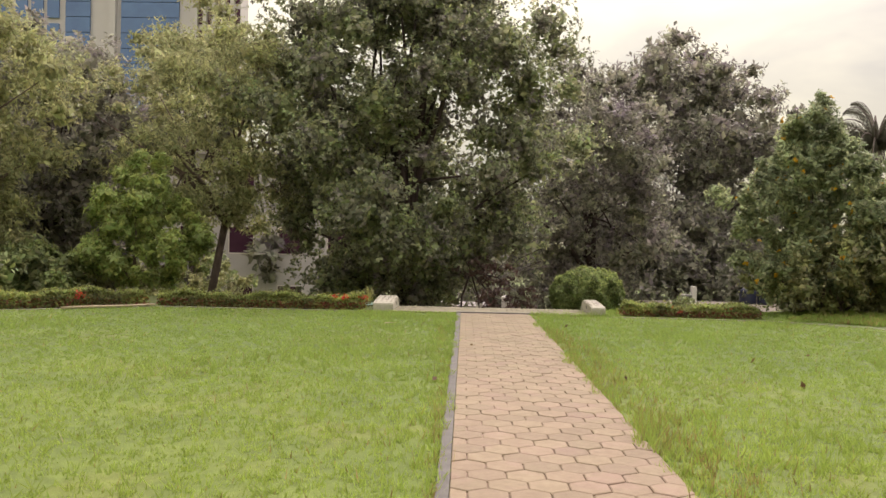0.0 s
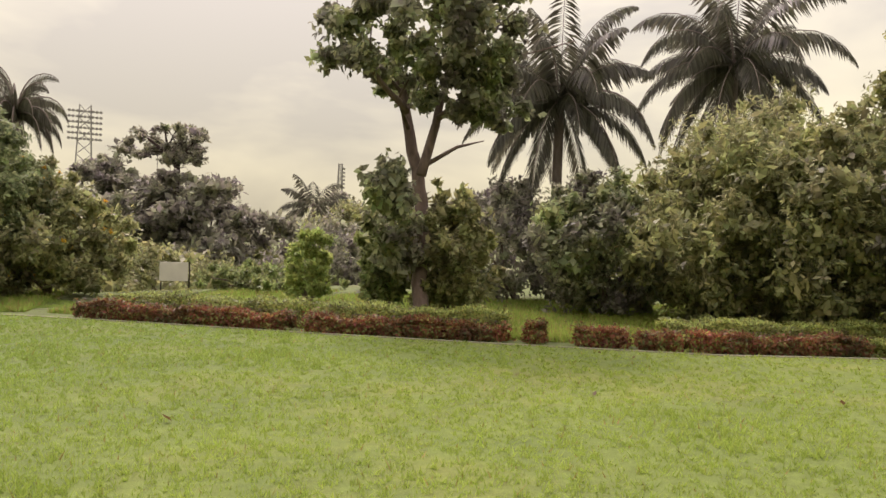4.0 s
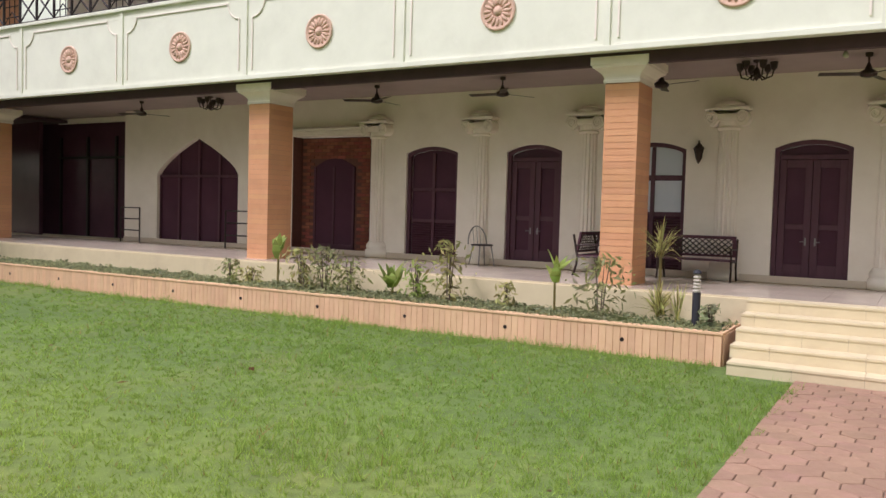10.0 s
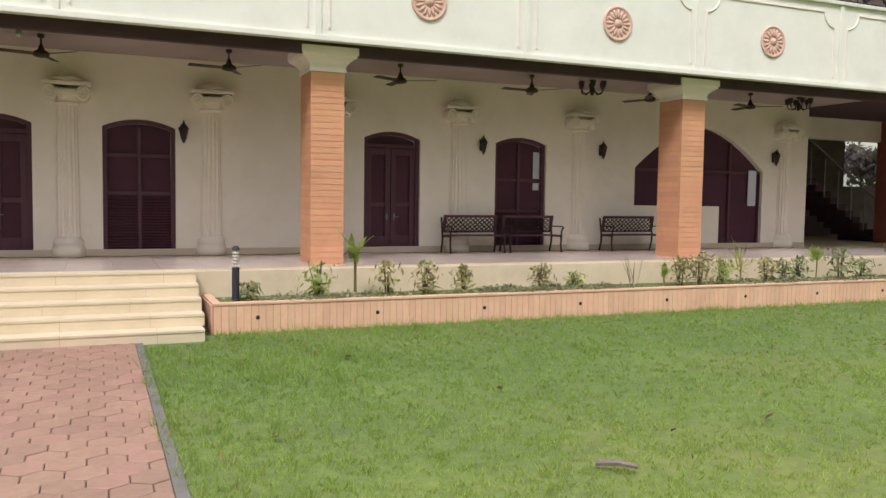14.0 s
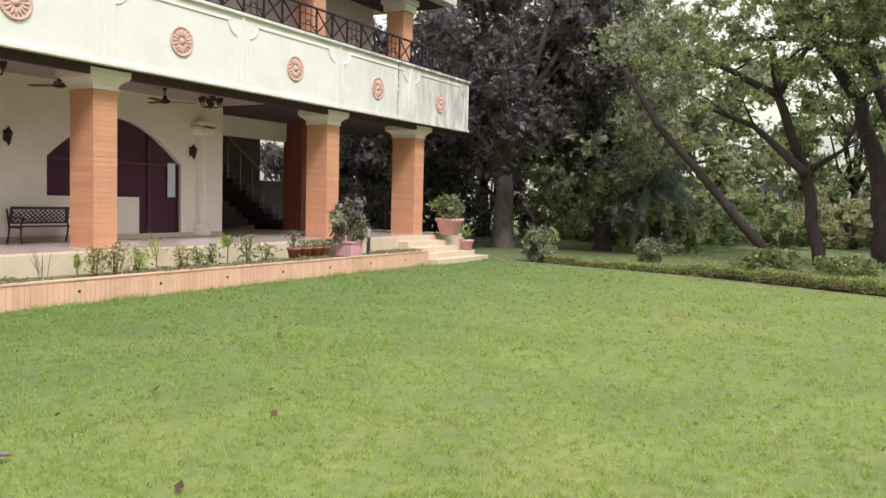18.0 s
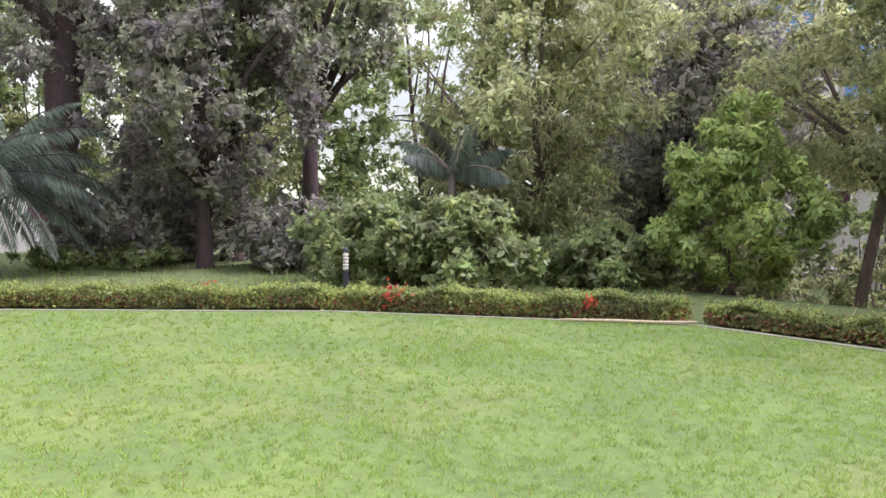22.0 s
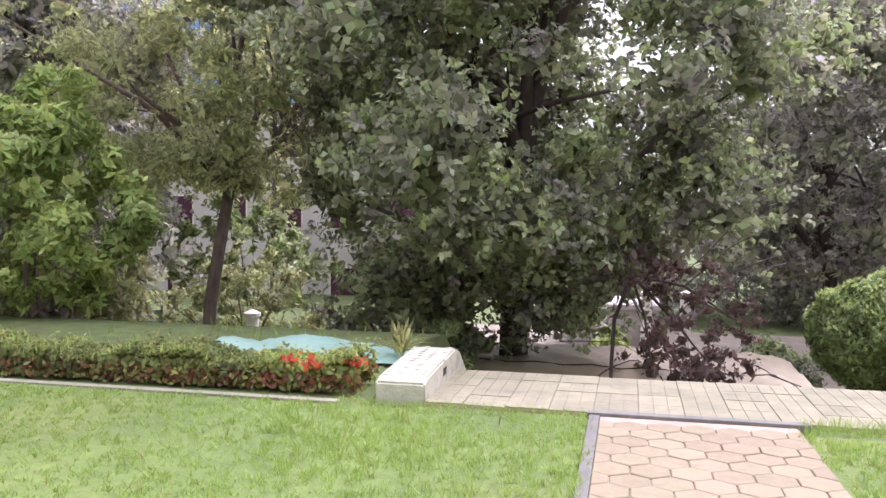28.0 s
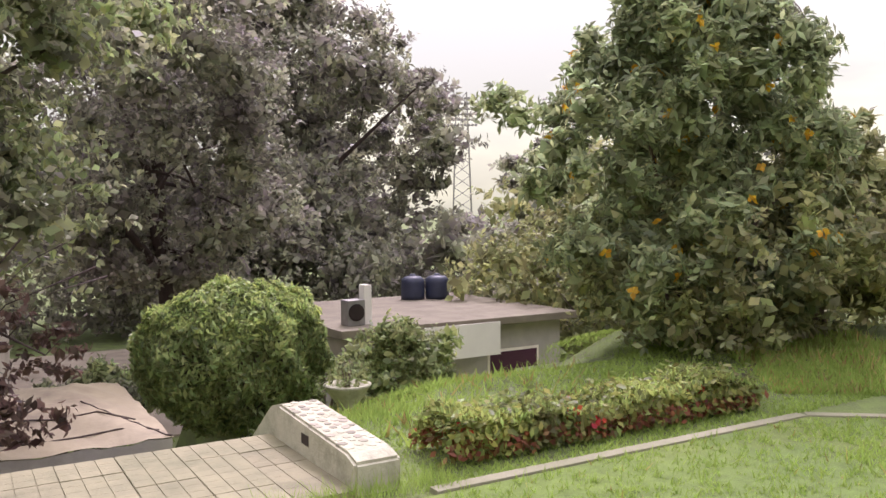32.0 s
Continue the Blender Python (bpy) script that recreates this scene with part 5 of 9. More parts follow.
    bm = bm_new()
    box(bm, 21.7, 22.6, WALL_Y - 0.9, WALL_Y - 0.8, F, 3.95)
    part("bay_side_glass", bm, M["glass"], root, "large dark glazing")


left_wing()


def upper_floor():
    """Set-back upper storey, roof slab and the railing on the balcony."""
    root = thing("upper_storey", (0, 0, 0), "upper storey with brick columns and an overhanging white roof edge", "building", "", "structure")
    bm = bm_new()
    box(bm, XR + 1.5, XL - 1.5, WALL_Y - 6.3, WALL_Y, PZ0 + 0.25, 8.2)
    part("wall", bm, M["cream"], root)
    bm = bm_new()
    box(bm, XR + 0.6, XL - 0.3, WALL_Y - 7, -0.2, 7.9, 8.25)
    box(bm, XR + 0.5, XL - 0.2, WALL_Y - 7, -0.1, 8.26, 8.4, 0.02)
    part("roof", bm, M["parapet"], root)
    bm = bm_new()
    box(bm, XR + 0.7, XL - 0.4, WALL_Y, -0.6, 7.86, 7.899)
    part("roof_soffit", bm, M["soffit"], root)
    for x0, x1, d in COLS:
        bm = bm_new()
        box(bm, x0, x1, COL_Y - 1.1, COL_Y - 0.5, PZ0 + 0.3, 7.4)
        c = part("column", bm, M["brick"], root, "salmon brick upper column")
        bm = bm_new()
        box(bm, x0 - 0.08, x1 + 0.08, COL_Y - 1.18, COL_Y - 0.42, 7.401, 7.62, 0.02)
        box(bm, x0 - 0.14, x1 + 0.14, COL_Y - 1.24, COL_Y - 0.36, 7.621, 7.8, 0.02)
        part("capital", bm, M["trimwhite"], c)


upper_floor()


def balcony_rail():
    z0, z1, y = PZ1 + 0.1, PZ1 + 0.74, -0.12
    n = int((XL - XR - 0.6) / 0.62)
    bm = bm_new()
    tube(bm, [(0.31, 0, 0), (0.31, 0, z1 - z0)], [0.03, 0.03], 6)
    tube(bm, [(-0.29, 0, 0.06), (0.29, 0, z1 - z0 - 0.05)], [0.02, 0.02], 5)
    tube(bm, [(-0.29, 0.001, z1 - z0 - 0.05), (0.29, 0.001, 0.06)], [0.02, 0.02], 5)
    xm = bpy.data.meshes.new("cross_panel")
    bm.to_mesh(xm)
    bm.free()
    xm.materials.append(M["darkmetal"])
    bm = bm_new()
    tube(bm, [(0.31, 0, 0), (0.31, 0, z1 - z0)], [0.03, 0.03], 6)
    lathe(bm, [(0.1, -0.012), (0.13, -0.012), (0.13, 0.012), (0.1, 0.012), (0.1, -0.012)], 14)
    for a, b in (((-0.29, 0.06), (0.0, 0.32)), ((0.29, 0.06), (0.0, 0.32))):
        tube(bm, [(a[0], 0, a[1]), (b[0], 0, b[1])], [0.012, 0.012], 5)
    for s in (-1, 1):
        tube(bm, [(s * 0.1, 0, 0.05), (s * 0.1, 0, z1 - z0 - 0.05)], [0.012, 0.012], 5)
    for q in (0.2, 0.44):
        tube(bm, [(-0.29, 0, q), (0.29, 0, q)], [0.012, 0.012], 5)
    sq = bpy.data.meshes.new("square_panel")
    bm.to_mesh(sq)
    bm.free()
    sq.materials.append(M["darkmetal"])
    root = thing("balcony_railing", (0, 0, 0), "dark metal balcony railing with crossed bars on the parapet", "railing", "", "structure")
    for k in range(n):
        x = XR + 0.6 + 0.62 * k
        shared("rail_panel", xm if k % 3 else sq, root, pose(x, y, z0))
    bm = bm_new()
    tube(bm, [(XR + 0.3, y, z1), (XL - 0.3, y, z1)], [0.035, 0.035], 6)
    tube(bm, [(XR + 0.3, y, z0 + 0.04), (XL - 0.3, y, z0 + 0.04)], [0.016, 0.016], 6)
    part("top_rail", bm, M["darkmetal"], root)


balcony_rail()
build_path()


# ---- things on the veranda ----
def ceiling_fan(x, ang, y=-1.5):
    root = thing("ceiling_fan", (x, y, CEIL), "dark three-bladed ceiling fan at rest on a short rod", "ceiling fan", "fans under the veranda ceiling", "", ang)
    bm = bm_new()
    lathe(bm, [(0.0001, 0.0), (0.05, 0.0), (0.045, -0.05), (0.014, -0.06), (0.014, -0.17)], 12)
    bmesh.ops.recalc_face_normals(bm, faces=bm.faces)
    part("rod", bm, M["fanmetal"], root)
    bm = bm_new()
    lathe(bm, [(0.02, -0.14), (0.035, -0.18), (0.05, -0.22), (0.10, -0.25), (0.115, -0.285), (0.10, -0.315), (0.04, -0.33), (0.0001, -0.335)], 18)
    bmesh.ops.recalc_face_normals(bm, faces=bm.faces)
    part("motor", bm, M["fanmetal"], root, smooth=True)
    for k in range(3):
        a = 2 * math.pi * k / 3
        bm = bm_new()
        box(bm, 0.09, 0.62, -0.06, 0.06, -0.286, -0.278, 0.003)
        bmesh.ops.rotate(bm, cent=(0.3, 0, -0.282), matrix=Matrix.Rotation(radians(10), 3, "X"), verts=bm.verts)
        bmesh.ops.rotate(bm, cent=(0, 0, 0), matrix=Matrix.Rotation(a, 3, "Z"), verts=bm.verts)
        part("blade", bm, M["fanmetal"], root)
    return root


for x, a in ((15.7, 10), (9.2, 25), (6.6, 0), (3.9, 40), (1.1, 15), (-1.52, 8), (-4.35, 30), (-6.88, 5), (-9.49, 50), (-12.0, 20)):
    ceiling_fan(x, a)


def chandelier(x, y=-1.5):
    root = thing("chandelier", (x, y, CEIL), "small dark chandelier with curled arms and tulip shades", "chandelier", "chandeliers under the veranda ceiling")
    bm = bm_new()
    lathe(bm, [(0.0001, 0), (0.06, 0), (0.05, -0.03), (0.012, -0.04), (0.012, -0.1), (0.04, -0.14), (0.05, -0.2), (0.03, -0.27), (0.0001, -0.3)], 12)
    part("stem", bm, M["castiron"], root, smooth=True)
    for k in range(6):
        a = 2 * math.pi * k / 6
        c, s = math.cos(a), math.sin(a)
        bm = bm_new()
        tube(bm, [(0.03 * c, 0.03 * s, -0.2), (0.12 * c, 0.12 * s, -0.27), (0.21 * c, 0.21 * s, -0.24), (0.23 * c, 0.23 * s, -0.16)], [0.012] * 4, 6)
        arm = part("arm", bm, M["castiron"], root)
        bm = bm_new()
        lathe(bm, [(0.015, -0.16), (0.045, -0.13), (0.05, -0.08), (0.06, -0.04), (0.052, -0.04), (0.04, -0.12)], 10, (0.23 * c, 0.23 * s, 0))
        part("shade", bm, M["castiron"], arm, "dark tulip shade")
    return root


for x in (13.52, 2.53, -8.17, -13.33):
    chandelier(x)


def wall_lantern(x):
    root = thing("wall_lantern", (x, WALL_Y, 2.82), "dark wrought-iron wall lantern on the cream wall", "wall lantern", "lanterns on the veranda wall")
    bm = bm_new()
    box(bm, -0.03, 0.03, 0.0, 0.015, -0.12, 0.1, 0.004)
    tube(bm, [(0, 0.01, 0.06), (0, 0.08, 0.13), (0, 0.12, 0.1)], [0.01, 0.01, 0.008], 6)
    part("bracket", bm, M["castiron"], root)
    bm = bm_new()
    lathe(bm, [(0.0001, -0.21), (0.02, -0.18), (0.045, -0.13), (0.08, 0.03), (0.092, 0.04), (0.04, 0.105), (0.012, 0.14), (0.02, 0.155), (0.0001, 0.18)], 6, (0, 0.12, 0))
    part("lamp_body", bm, M["castiron"], root)
    bm = bm_new()
    lathe(bm, [(0.03, -0.1), (0.062, 0.015)], 6, (0, 0.12, 0))
    part("glass", bm, M["frosted"], root)
    return root


for x in (3.57, -0.95, -6.48, -9.22, -13.91):
    wall_lantern(x)


def bench(x0, x1, y, rz=0, label="dark garden bench with cast-iron ends and a diamond lattice back"):
    w = x1 - x0
    root = thing("garden_bench", ((x0 + x1) / 2, y, F), label, "bench", "benches on the veranda", "", rz)
    root.scale.z = 0.8
    for s in (-1, 1):
        bm = bm_new()
        x = s * (w / 2 - 0.03)
        tube(bm, [(x, 0.22, 0.0), (x, 0.19, 0.2), (x, 0.2, 0.4)], [0.02, 0.017, 0.02], 6)
        tube(bm, [(x, -0.24, 0.0), (x, -0.18, 0.22), (x, -0.17, 0.4), (x, -0.24, 0.83)], [0.02, 0.018, 0.02, 0.018], 6)
        tube(bm, [(x, 0.22, 0.39), (x, -0.18, 0.38)], [0.018, 0.018], 6)
        tube(bm, [(x, 0.2, 0.4), (x, 0.21, 0.52), (x, 0.27, 0.6), (x, 0.2, 0.63), (x, -0.2, 0.62)], [0.015, 0.015, 0.02, 0.018, 0.015], 6)
        part("end_frame", bm, M["castiron"], root)
    for k in range(6):
        yy = 0.2 - 0.072 * k
        bm = bm_new()
        box(bm, -w / 2 + 0.02, w / 2 - 0.02, yy - 0.03, yy + 0.03, 0.4, 0.425, 0.005)
        part("seat_slat", bm, M["darkwood"], root)
    bm = bm_new()
    box(bm, -w / 2 + 0.03, w / 2 - 0.03, -0.02, 0.015, 0.36, 0.42, 0.006)
    box(bm, -w / 2 + 0.03, w / 2 - 0.03, -0.02, 0.015, 0.0, 0.04, 0.006)
    box(bm, -w / 2 + 0.03, -w / 2 + 0.09, -0.018, 0.013, 0.041, 0.359, 0.004)
    box(bm, w / 2 - 0.09, w / 2 - 0.03, -0.018, 0.013, 0.041, 0.359, 0.004)
    fr = part("back_frame", bm, M["darkwood"], root)
    fr.matrix_basis = pose(0, -0.185, 0.47, -9, 0, 0)
    bm = bm_new()
    n = int((w - 0.2) / 0.1)
    for k in range(-3, n + 1):
        for s in (1, -1):
            a = -w / 2 + 0.1 + 0.1 * k
            p, q = [a, 0.04], [a + 0.3, 0.36]
            lo, hi = -w / 2 + 0.09, w / 2 - 0.09
            if q[0] <= lo or p[0] >= hi:
                continue
            if p[0] < lo:
                p = [lo, 0.04 + (lo - a) * 0.32 / 0.3]
            if q[0] > hi:
                q = [hi, 0.04 + (hi - a) * 0.32 / 0.3]
            if s < 0:
                p, q = [-p[0], p[1]], [-q[0], q[1]]
            tube(bm, [(p[0], 0.004 * s, p[1]), (q[0], 0.004 * s, q[1])], [0.011, 0.011], 4)
    lt = part("lattice", bm, M["castiron"], root, "diamond lattice back panel")
    lt.matrix_basis = pose(0, -0.185, 0.47, -9, 0, 0)
    return root


bench(2.86, 4.06, -2.32)
bench(-6.74, -5.56, -2.32)
bench(-7.98, -6.8, -2.32)
bench(-10.42, -9.1, -2.32)
bench(4.5, 5.5, -2.0, 90, "dark garden bench turned sideways beside the column")


def wire_chair(x, y):
    root = thing("metal_chair", (x, y, F), "light metal chair with a bowed wire back and thin legs", "chair", "", "", 60)
    root.scale.z = 0.84
    bm = bm_new()
    lathe(bm, [(0.0001, 0.44), (0.2, 0.44), (0.21, 0.455), (0.19, 0.47), (0.0001, 0.472)], 18)
    part("seat", bm, M["castiron"], root)
    for a in (45, 135, 225, 315):
        bm = bm_new()
        c, s = math.cos(radians(a)), math.sin(radians(a))
        tube(bm, [(0.17 * c, 0.17 * s, 0.44), (0.24 * c, 0.24 * s, 0.0)], [0.012, 0.011], 6)
        part("leg", bm, M["steel"], root)
    bm = bm_new()
    pts = [(0.2 * math.cos(u), -0.16 - 0.1 * math.sin(u) * 0.4, 0.46 + 0.4 * math.sin(u)) for u in [math.pi * k / 12 for k in range(13)]]
    tube(bm, pts, [0.012] * 13, 6)
    for k in (-1, 0, 1):
        tube(bm, [(k * 0.07, -0.16, 0.47), (k * 0.09, -0.2, 0.46 + 0.4 * math.sqrt(1 - (k * 0.45) ** 2))], [0.006, 0.006], 5)
    part("backrest", bm, M["steel"], root)
    return root


wire_chair(7.3, -2.25)


def bollard(x, y, z, group="bollard lights in the planters", tall=1.0):
    root = thing("bollard_light", (x, y, z), "short black bollard light with a pale louvred head", "bollard light", group)
    root.scale.z = tall
    bm = bm_new()
    lathe(bm, [(0.062, -0.05), (0.062, 0.0), (0.05, 0.01), (0.05, 0.4), (0.053, 0.41), (0.053, 0.43)], 16)
    part("post", bm, M["blackpost"], root)
    bm = bm_new()
    lathe(bm, [(0.033, 0.43), (0.033, 0.66)], 16)
    part("diffuser", bm, M["frosted"], root)
    for k in range(5):
        bm = bm_new()
        lathe(bm, [(0.034, 0.45 + 0.043 * k), (0.05, 0.443 + 0.043 * k), (0.051, 0.456 + 0.043 * k), (0.034, 0.47 + 0.043 * k)], 16)
        part("louvre_ring", bm, M["frosted"], root, "white louvre ring")
    bm = bm_new()
    lathe(bm, [(0.05, 0.665), (0.054, 0.675), (0.045, 0.705), (0.02, 0.72), (0.0001, 0.722)], 16)
    part("cap", bm, M["blackpost"], root, "dark domed cap")
    return root


bollard(2.77, 0.5, 0.37)
bollard(-1.31, 0.5, 0.37)
bollard(-16.84, 0.5, 0.37)
bollard(-11.72, 21.84, 0.0, "bollard lights by the hedge", 1.35)
bollard(-12.5, 30.66, -0.7, "bollard lights by the hedge", 1.35)


def hanging_bulb():
    root = thing("hanging_bulb", (1.31, -0.6, 4.0), "bare white bulb hanging from the beam on a short cord", "light bulb")
    bm = bm_new()
    tube(bm, [(0, 0, 0.05), (0, 0, -0.06)], [0.006, 0.006], 5)
    lathe(bm, [(0.016, -0.1), (0.018, -0.06), (0.014, -0.05)], 8)
    part("holder", bm, M["blackpost"], root)
    bm = bm_new()
    lathe(bm, [(0.0001, -0.2), (0.03, -0.185), (0.04, -0.155), (0.03, -0.125), (0.016, -0.1)], 12)
    part("bulb", bm, M["frosted"], root, smooth=True)


hanging_bulb()
bm = bm_new()
box(bm, -0.05, 0.05, 0.0, 0.02, -0.09, 0.09, 0.004)
sk = thing("wall_socket", (0.52, WALL_Y, F + 0.42), "white electrical socket plate on the wall", "socket")
part("plate", bm, M["trimwhite"], sk)


# ---- plants in the planters ----
def blade_leaf(rng, base, az, el, L, w, bend):
    """Strip leaf of three quads that arches over."""
    q = []
    d = Vector((math.cos(az) * math.cos(el), math.sin(az) * math.cos(el), math.sin(el)))
    p = Vector(base)
    s = Vector((-math.sin(az), math.cos(az), 0))
    ws = [0.35, 1.0, 0.75, 0.04]
    for k in range(3):
        n = p + d * L / 3
        q.append([p - s * w * ws[k] / 2, p + s * w * ws[k] / 2, n + s * w * ws[k + 1] / 2, n - s * w * ws[k + 1] / 2])
        p = n
        d = (d + Vector((0, 0, -bend))).normalized()
    return q


def strap_plant(name, at, n, L, w, bend, label, leaf, seed, stem=0.0, el=(0.5, 1.4), spread=0.03):
    rng = np.random.default_rng(seed)
    root = thing(name, at, label, "plant", "plants in the planters")
    q = []
    for k in range(n):
        az = rng.uniform(0, 6.28)
        q += blade_leaf(rng, (rng.normal(0, spread), rng.normal(0, spread), stem * rng.uniform(0.75, 1.05)), az, rng.uniform(*el), L * rng.uniform(0.7, 1.1), w * rng.uniform(0.8, 1.2), bend)
    raw_mesh("leaves", np.array([[tuple(v) for v in f] for f in q]), 4, M[leaf], root)
    if stem:
        bm = bm_new()
        for k in range(2):
            a = rng.uniform(0, 6.28)
            tube(bm, [(0.02 * math.cos(a), 0.02 * math.sin(a), -0.05), (0.03 * math.cos(a), 0.03 * math.sin(a), stem)], [0.014, 0.01], 6)
        part("stem", bm, M["L_croton"], root)
    return root


def bushy(at, r, h, label, leaf, seed, n=420, size=0.1, aspect=0.35, droop=0.0):
    rng = np.random.default_rng(seed)
    root = thing("bedding_plant", at, label, "plant", "plants in the planters")
    c = rng.normal(0, 1, (n, 3)) * np.array([r * 0.45, r * 0.45, 0])
    c[:, 2] = h * rng.uniform(0.08, 1.0, n)
    c[:, :2] *= (0.5 + 0.9 * np.sin(np.clip(c[:, 2:3] / h, 0, 1) * 2.6))
    u = c.copy()
    u[:, 2] = 0.12
    raw_mesh("foliage", leaf_quads(c, u / (np.linalg.norm(u, axis=1, keepdims=True) + 1e-6), size, rng, aspect, droop), 4, M[leaf], root)
    bm = bm_new()
    for k in range(6):
        a, rr = rng.uniform(0, 6.28), rng.uniform(0.1, 0.7) * r
        tube(bm, [(0.03 * math.cos(a), 0.03 * math.sin(a), -0.05), (rr * 0.5 * math.cos(a), rr * 0.5 * math.sin(a), h * 0.5), (rr * math.cos(a), rr * math.sin(a), h * 0.95)], [0.01, 0.008, 0.004], 5)
    part("stem_clump", bm, M["bark"], root)
    return root


ZP = 0.35
for k, (x, h) in enumerate(((9.75, 1.05), (4.67, 0.95), (-2.98, 1.02))):
    strap_plant("canna_plant", (x, 0.5, ZP), 8, 0.42, 0.13, 0.22, "tall canna with broad pale green leaves on bare stems", "L_canna", 80 + k, stem=h * 0.6, el=(0.7, 1.5))
strap_plant("canna_plant", (7.4, 0.5, ZP), 12, 0.4, 0.15, 0.15, "low fan-leaved palm seedling with pale green leaves", "L_canna", 84, stem=0.22, el=(0.5, 1.3))
for k, (x, h, r, leaf, w) in enumerate(((10.8, 0.45, 0.22, "L_olive", "small green-leaved bedding plant in the planter"), (10.35, 0.32, 0.25, "L_croton", "small yellow-green bedding plant"), (9.2, 0.7, 0.35, "L_croton", "leafy bedding plant with pale striped leaves"),
                                     (8.7, 0.75, 0.4, "L_olive", "bushy green-leaved bedding plant"), (8.2, 0.55, 0.35, "L_olive", "bushy green-leaved bedding plant"), (6.93, 0.6, 0.3, "L_canna", "bright yellow-green bedding plant"),
                                     (6.38, 0.95, 0.32, "L_croton", "tall drooping croton with narrow leaves"), (5.41, 0.4, 0.16, "L_croton", "thin upright bedding plant"), (4.02, 0.85, 0.42, "L_olive", "large bushy green-leaved plant beside the column"),
                                     (2.6, 0.3, 0.15, "L_dark", "small bedding plant beside the bollard"), (-1.49, 0.25, 0.2, "L_olive", "small green-leaved bedding plant in the planter"), (-2.43, 0.5, 0.28, "L_canna", "yellow-green speckled bedding plant"),
                                     (-3.45, 0.5, 0.22, "L_croton", "upright croton with narrow leaves"), (-4.05, 0.5, 0.2, "L_croton", "upright croton with narrow leaves"), (-4.66, 0.42, 0.18, "L_croton", "upright croton with narrow leaves"),
                                     (-5.97, 0.42, 0.22, "L_croton", "upright croton with narrow leaves"), (-6.61, 0.28, 0.18, "L_canna", "small yellow-green bedding plant"), (-8.7, 0.5, 0.25, "L_croton", "upright croton with narrow leaves"),
                                     (-9.1, 0.55, 0.3, "L_croton", "bushy croton with speckled leaves"), (-9.6, 0.45, 0.25, "L_canna", "bushy yellow-green plant in the planter"), (-10.6, 0.45, 0.2, "L_croton", "upright croton with narrow leaves"),
                                     (-11.0, 0.4, 0.2, "L_mid", "small leafy green bedding plant"), (-11.35, 0.45, 0.22, "L_mid", "small leafy green bedding plant"), (-12.4, 0.6, 0.3, "L_mid", "leafy green bedding plant"), (-13.0, 0.4, 0.25, "L_mid", "leafy green bedding plant"))):
    bushy((x, 0.52, ZP), r * 0.8, h, w, leaf, 100 + k, n=int(70 + 420 * r * h), size=0.13, aspect=0.3, droop=0.4)
strap_plant("spider_plant", (3.3, 0.28, ZP), 60, 0.5, 0.022, 0.32, "spiky arching dracaena in the planter", "L_croton", 90, stem=0.12, el=(0.4, 1.5))
strap_plant("spider_plant", (3.45, -0.28, F), 70, 0.5, 0.024, 0.36, "tall dracaena with arching striped leaves beside the column", "L_croton", 91, stem=0.55, el=(0.2, 1.5))
strap_plant("spider_plant", (-10.0, 0.52, ZP), 34, 0.55, 0.02, 0.05, "spiky radiating yucca in the planter", "L_croton", 92, stem=0.28, el=(-0.2, 1.5))
strap_plant("spider_plant", (3.0, 0.5, ZP), 14, 0.5, 0.02, 0.1, "thin upright grassy plant in the planter", "L_croton", 93, stem=0.1, el=(1.1, 1.5))
strap_plant("canna_plant", (-8.37, 0.5, ZP), 4, 0.28, 0.11, 0.25, "single-stemmed canna with broad leaves", "L_canna", 94, stem=0.2, el=(0.8, 1.5))
strap_plant("canna_plant", (-11.8, 0.5, ZP), 5, 0.32, 0.13, 0.25, "tall canna with broad leaves on a bare stem", "L_canna", 95, stem=0.45, el=(0.6, 1.5))
strap_plant("dry_plant", (-7.77, 0.5, ZP), 9, 0.6, 0.014, 0.02, "bare dry stems of a cut plant", "L_palm", 96, stem=0.0, el=(1.0, 1.5))


# ---- pots at the end of the veranda ----
def pot(at, r, h, mat, label, square=False):
    root = thing("plant_pot", at, label, "plant pot", "pots at the veranda's end")
    bm = bm_new()
    if square:
        box(bm, -r, r, -r, r, 0, h, 0.02)
        box(bm, -r - 0.02, r + 0.02, -r - 0.02, r + 0.02, h - 0.05, h + 0.001, 0.01)
    else:
        lathe(bm, [(r * 0.68, 0), (r * 0.95, h * 0.8), (r * 1.06, h * 0.82), (r * 1.06, h), (r * 0.92, h), (r * 0.88, h * 0.88), (0.0001, h * 0.87)], 20)
    part("pot", bm, M[mat], root, smooth=not square)
    return root


for k, x in enumerate((-13.75, -14.15, -14.5, -14.85)):
    p = pot((x, 0.62, ZP + 0.05), 0.15, 0.25, "pot_terra", "small terracotta flower pot on the planter")
    bushy((x, 0.62, ZP + 0.26), 0.16, 0.2 if k else 0.45, "small plant in a terracotta pot", "L_mid", 140 + k, n=140, size=0.08)
pot((-15.85, 0.6, ZP + 0.02), 0.24, 0.36, "pot_pink", "square pink pot with cut-out sides", True)
shrub("potted_shrub", (-15.85, 0.6, ZP + 0.3), (0.55, 0.5, 1.1), "round leafy shrub growing in a pink pot", leaf="L_dark", leaves=1500, size=0.12, seed=150, n=10)
pot((-21.3, 0.4, 0.75), 0.42, 0.5, "pot_pink", "large pink round pot at the veranda's corner")
shrub("potted_shrub", (-21.3, 0.4, 1.15), (0.6, 0.6, 0.75), "leafy shrub growing in the large pink pot", leaf="L_mid", leaves=1500, size=0.13, seed=151, n=10)
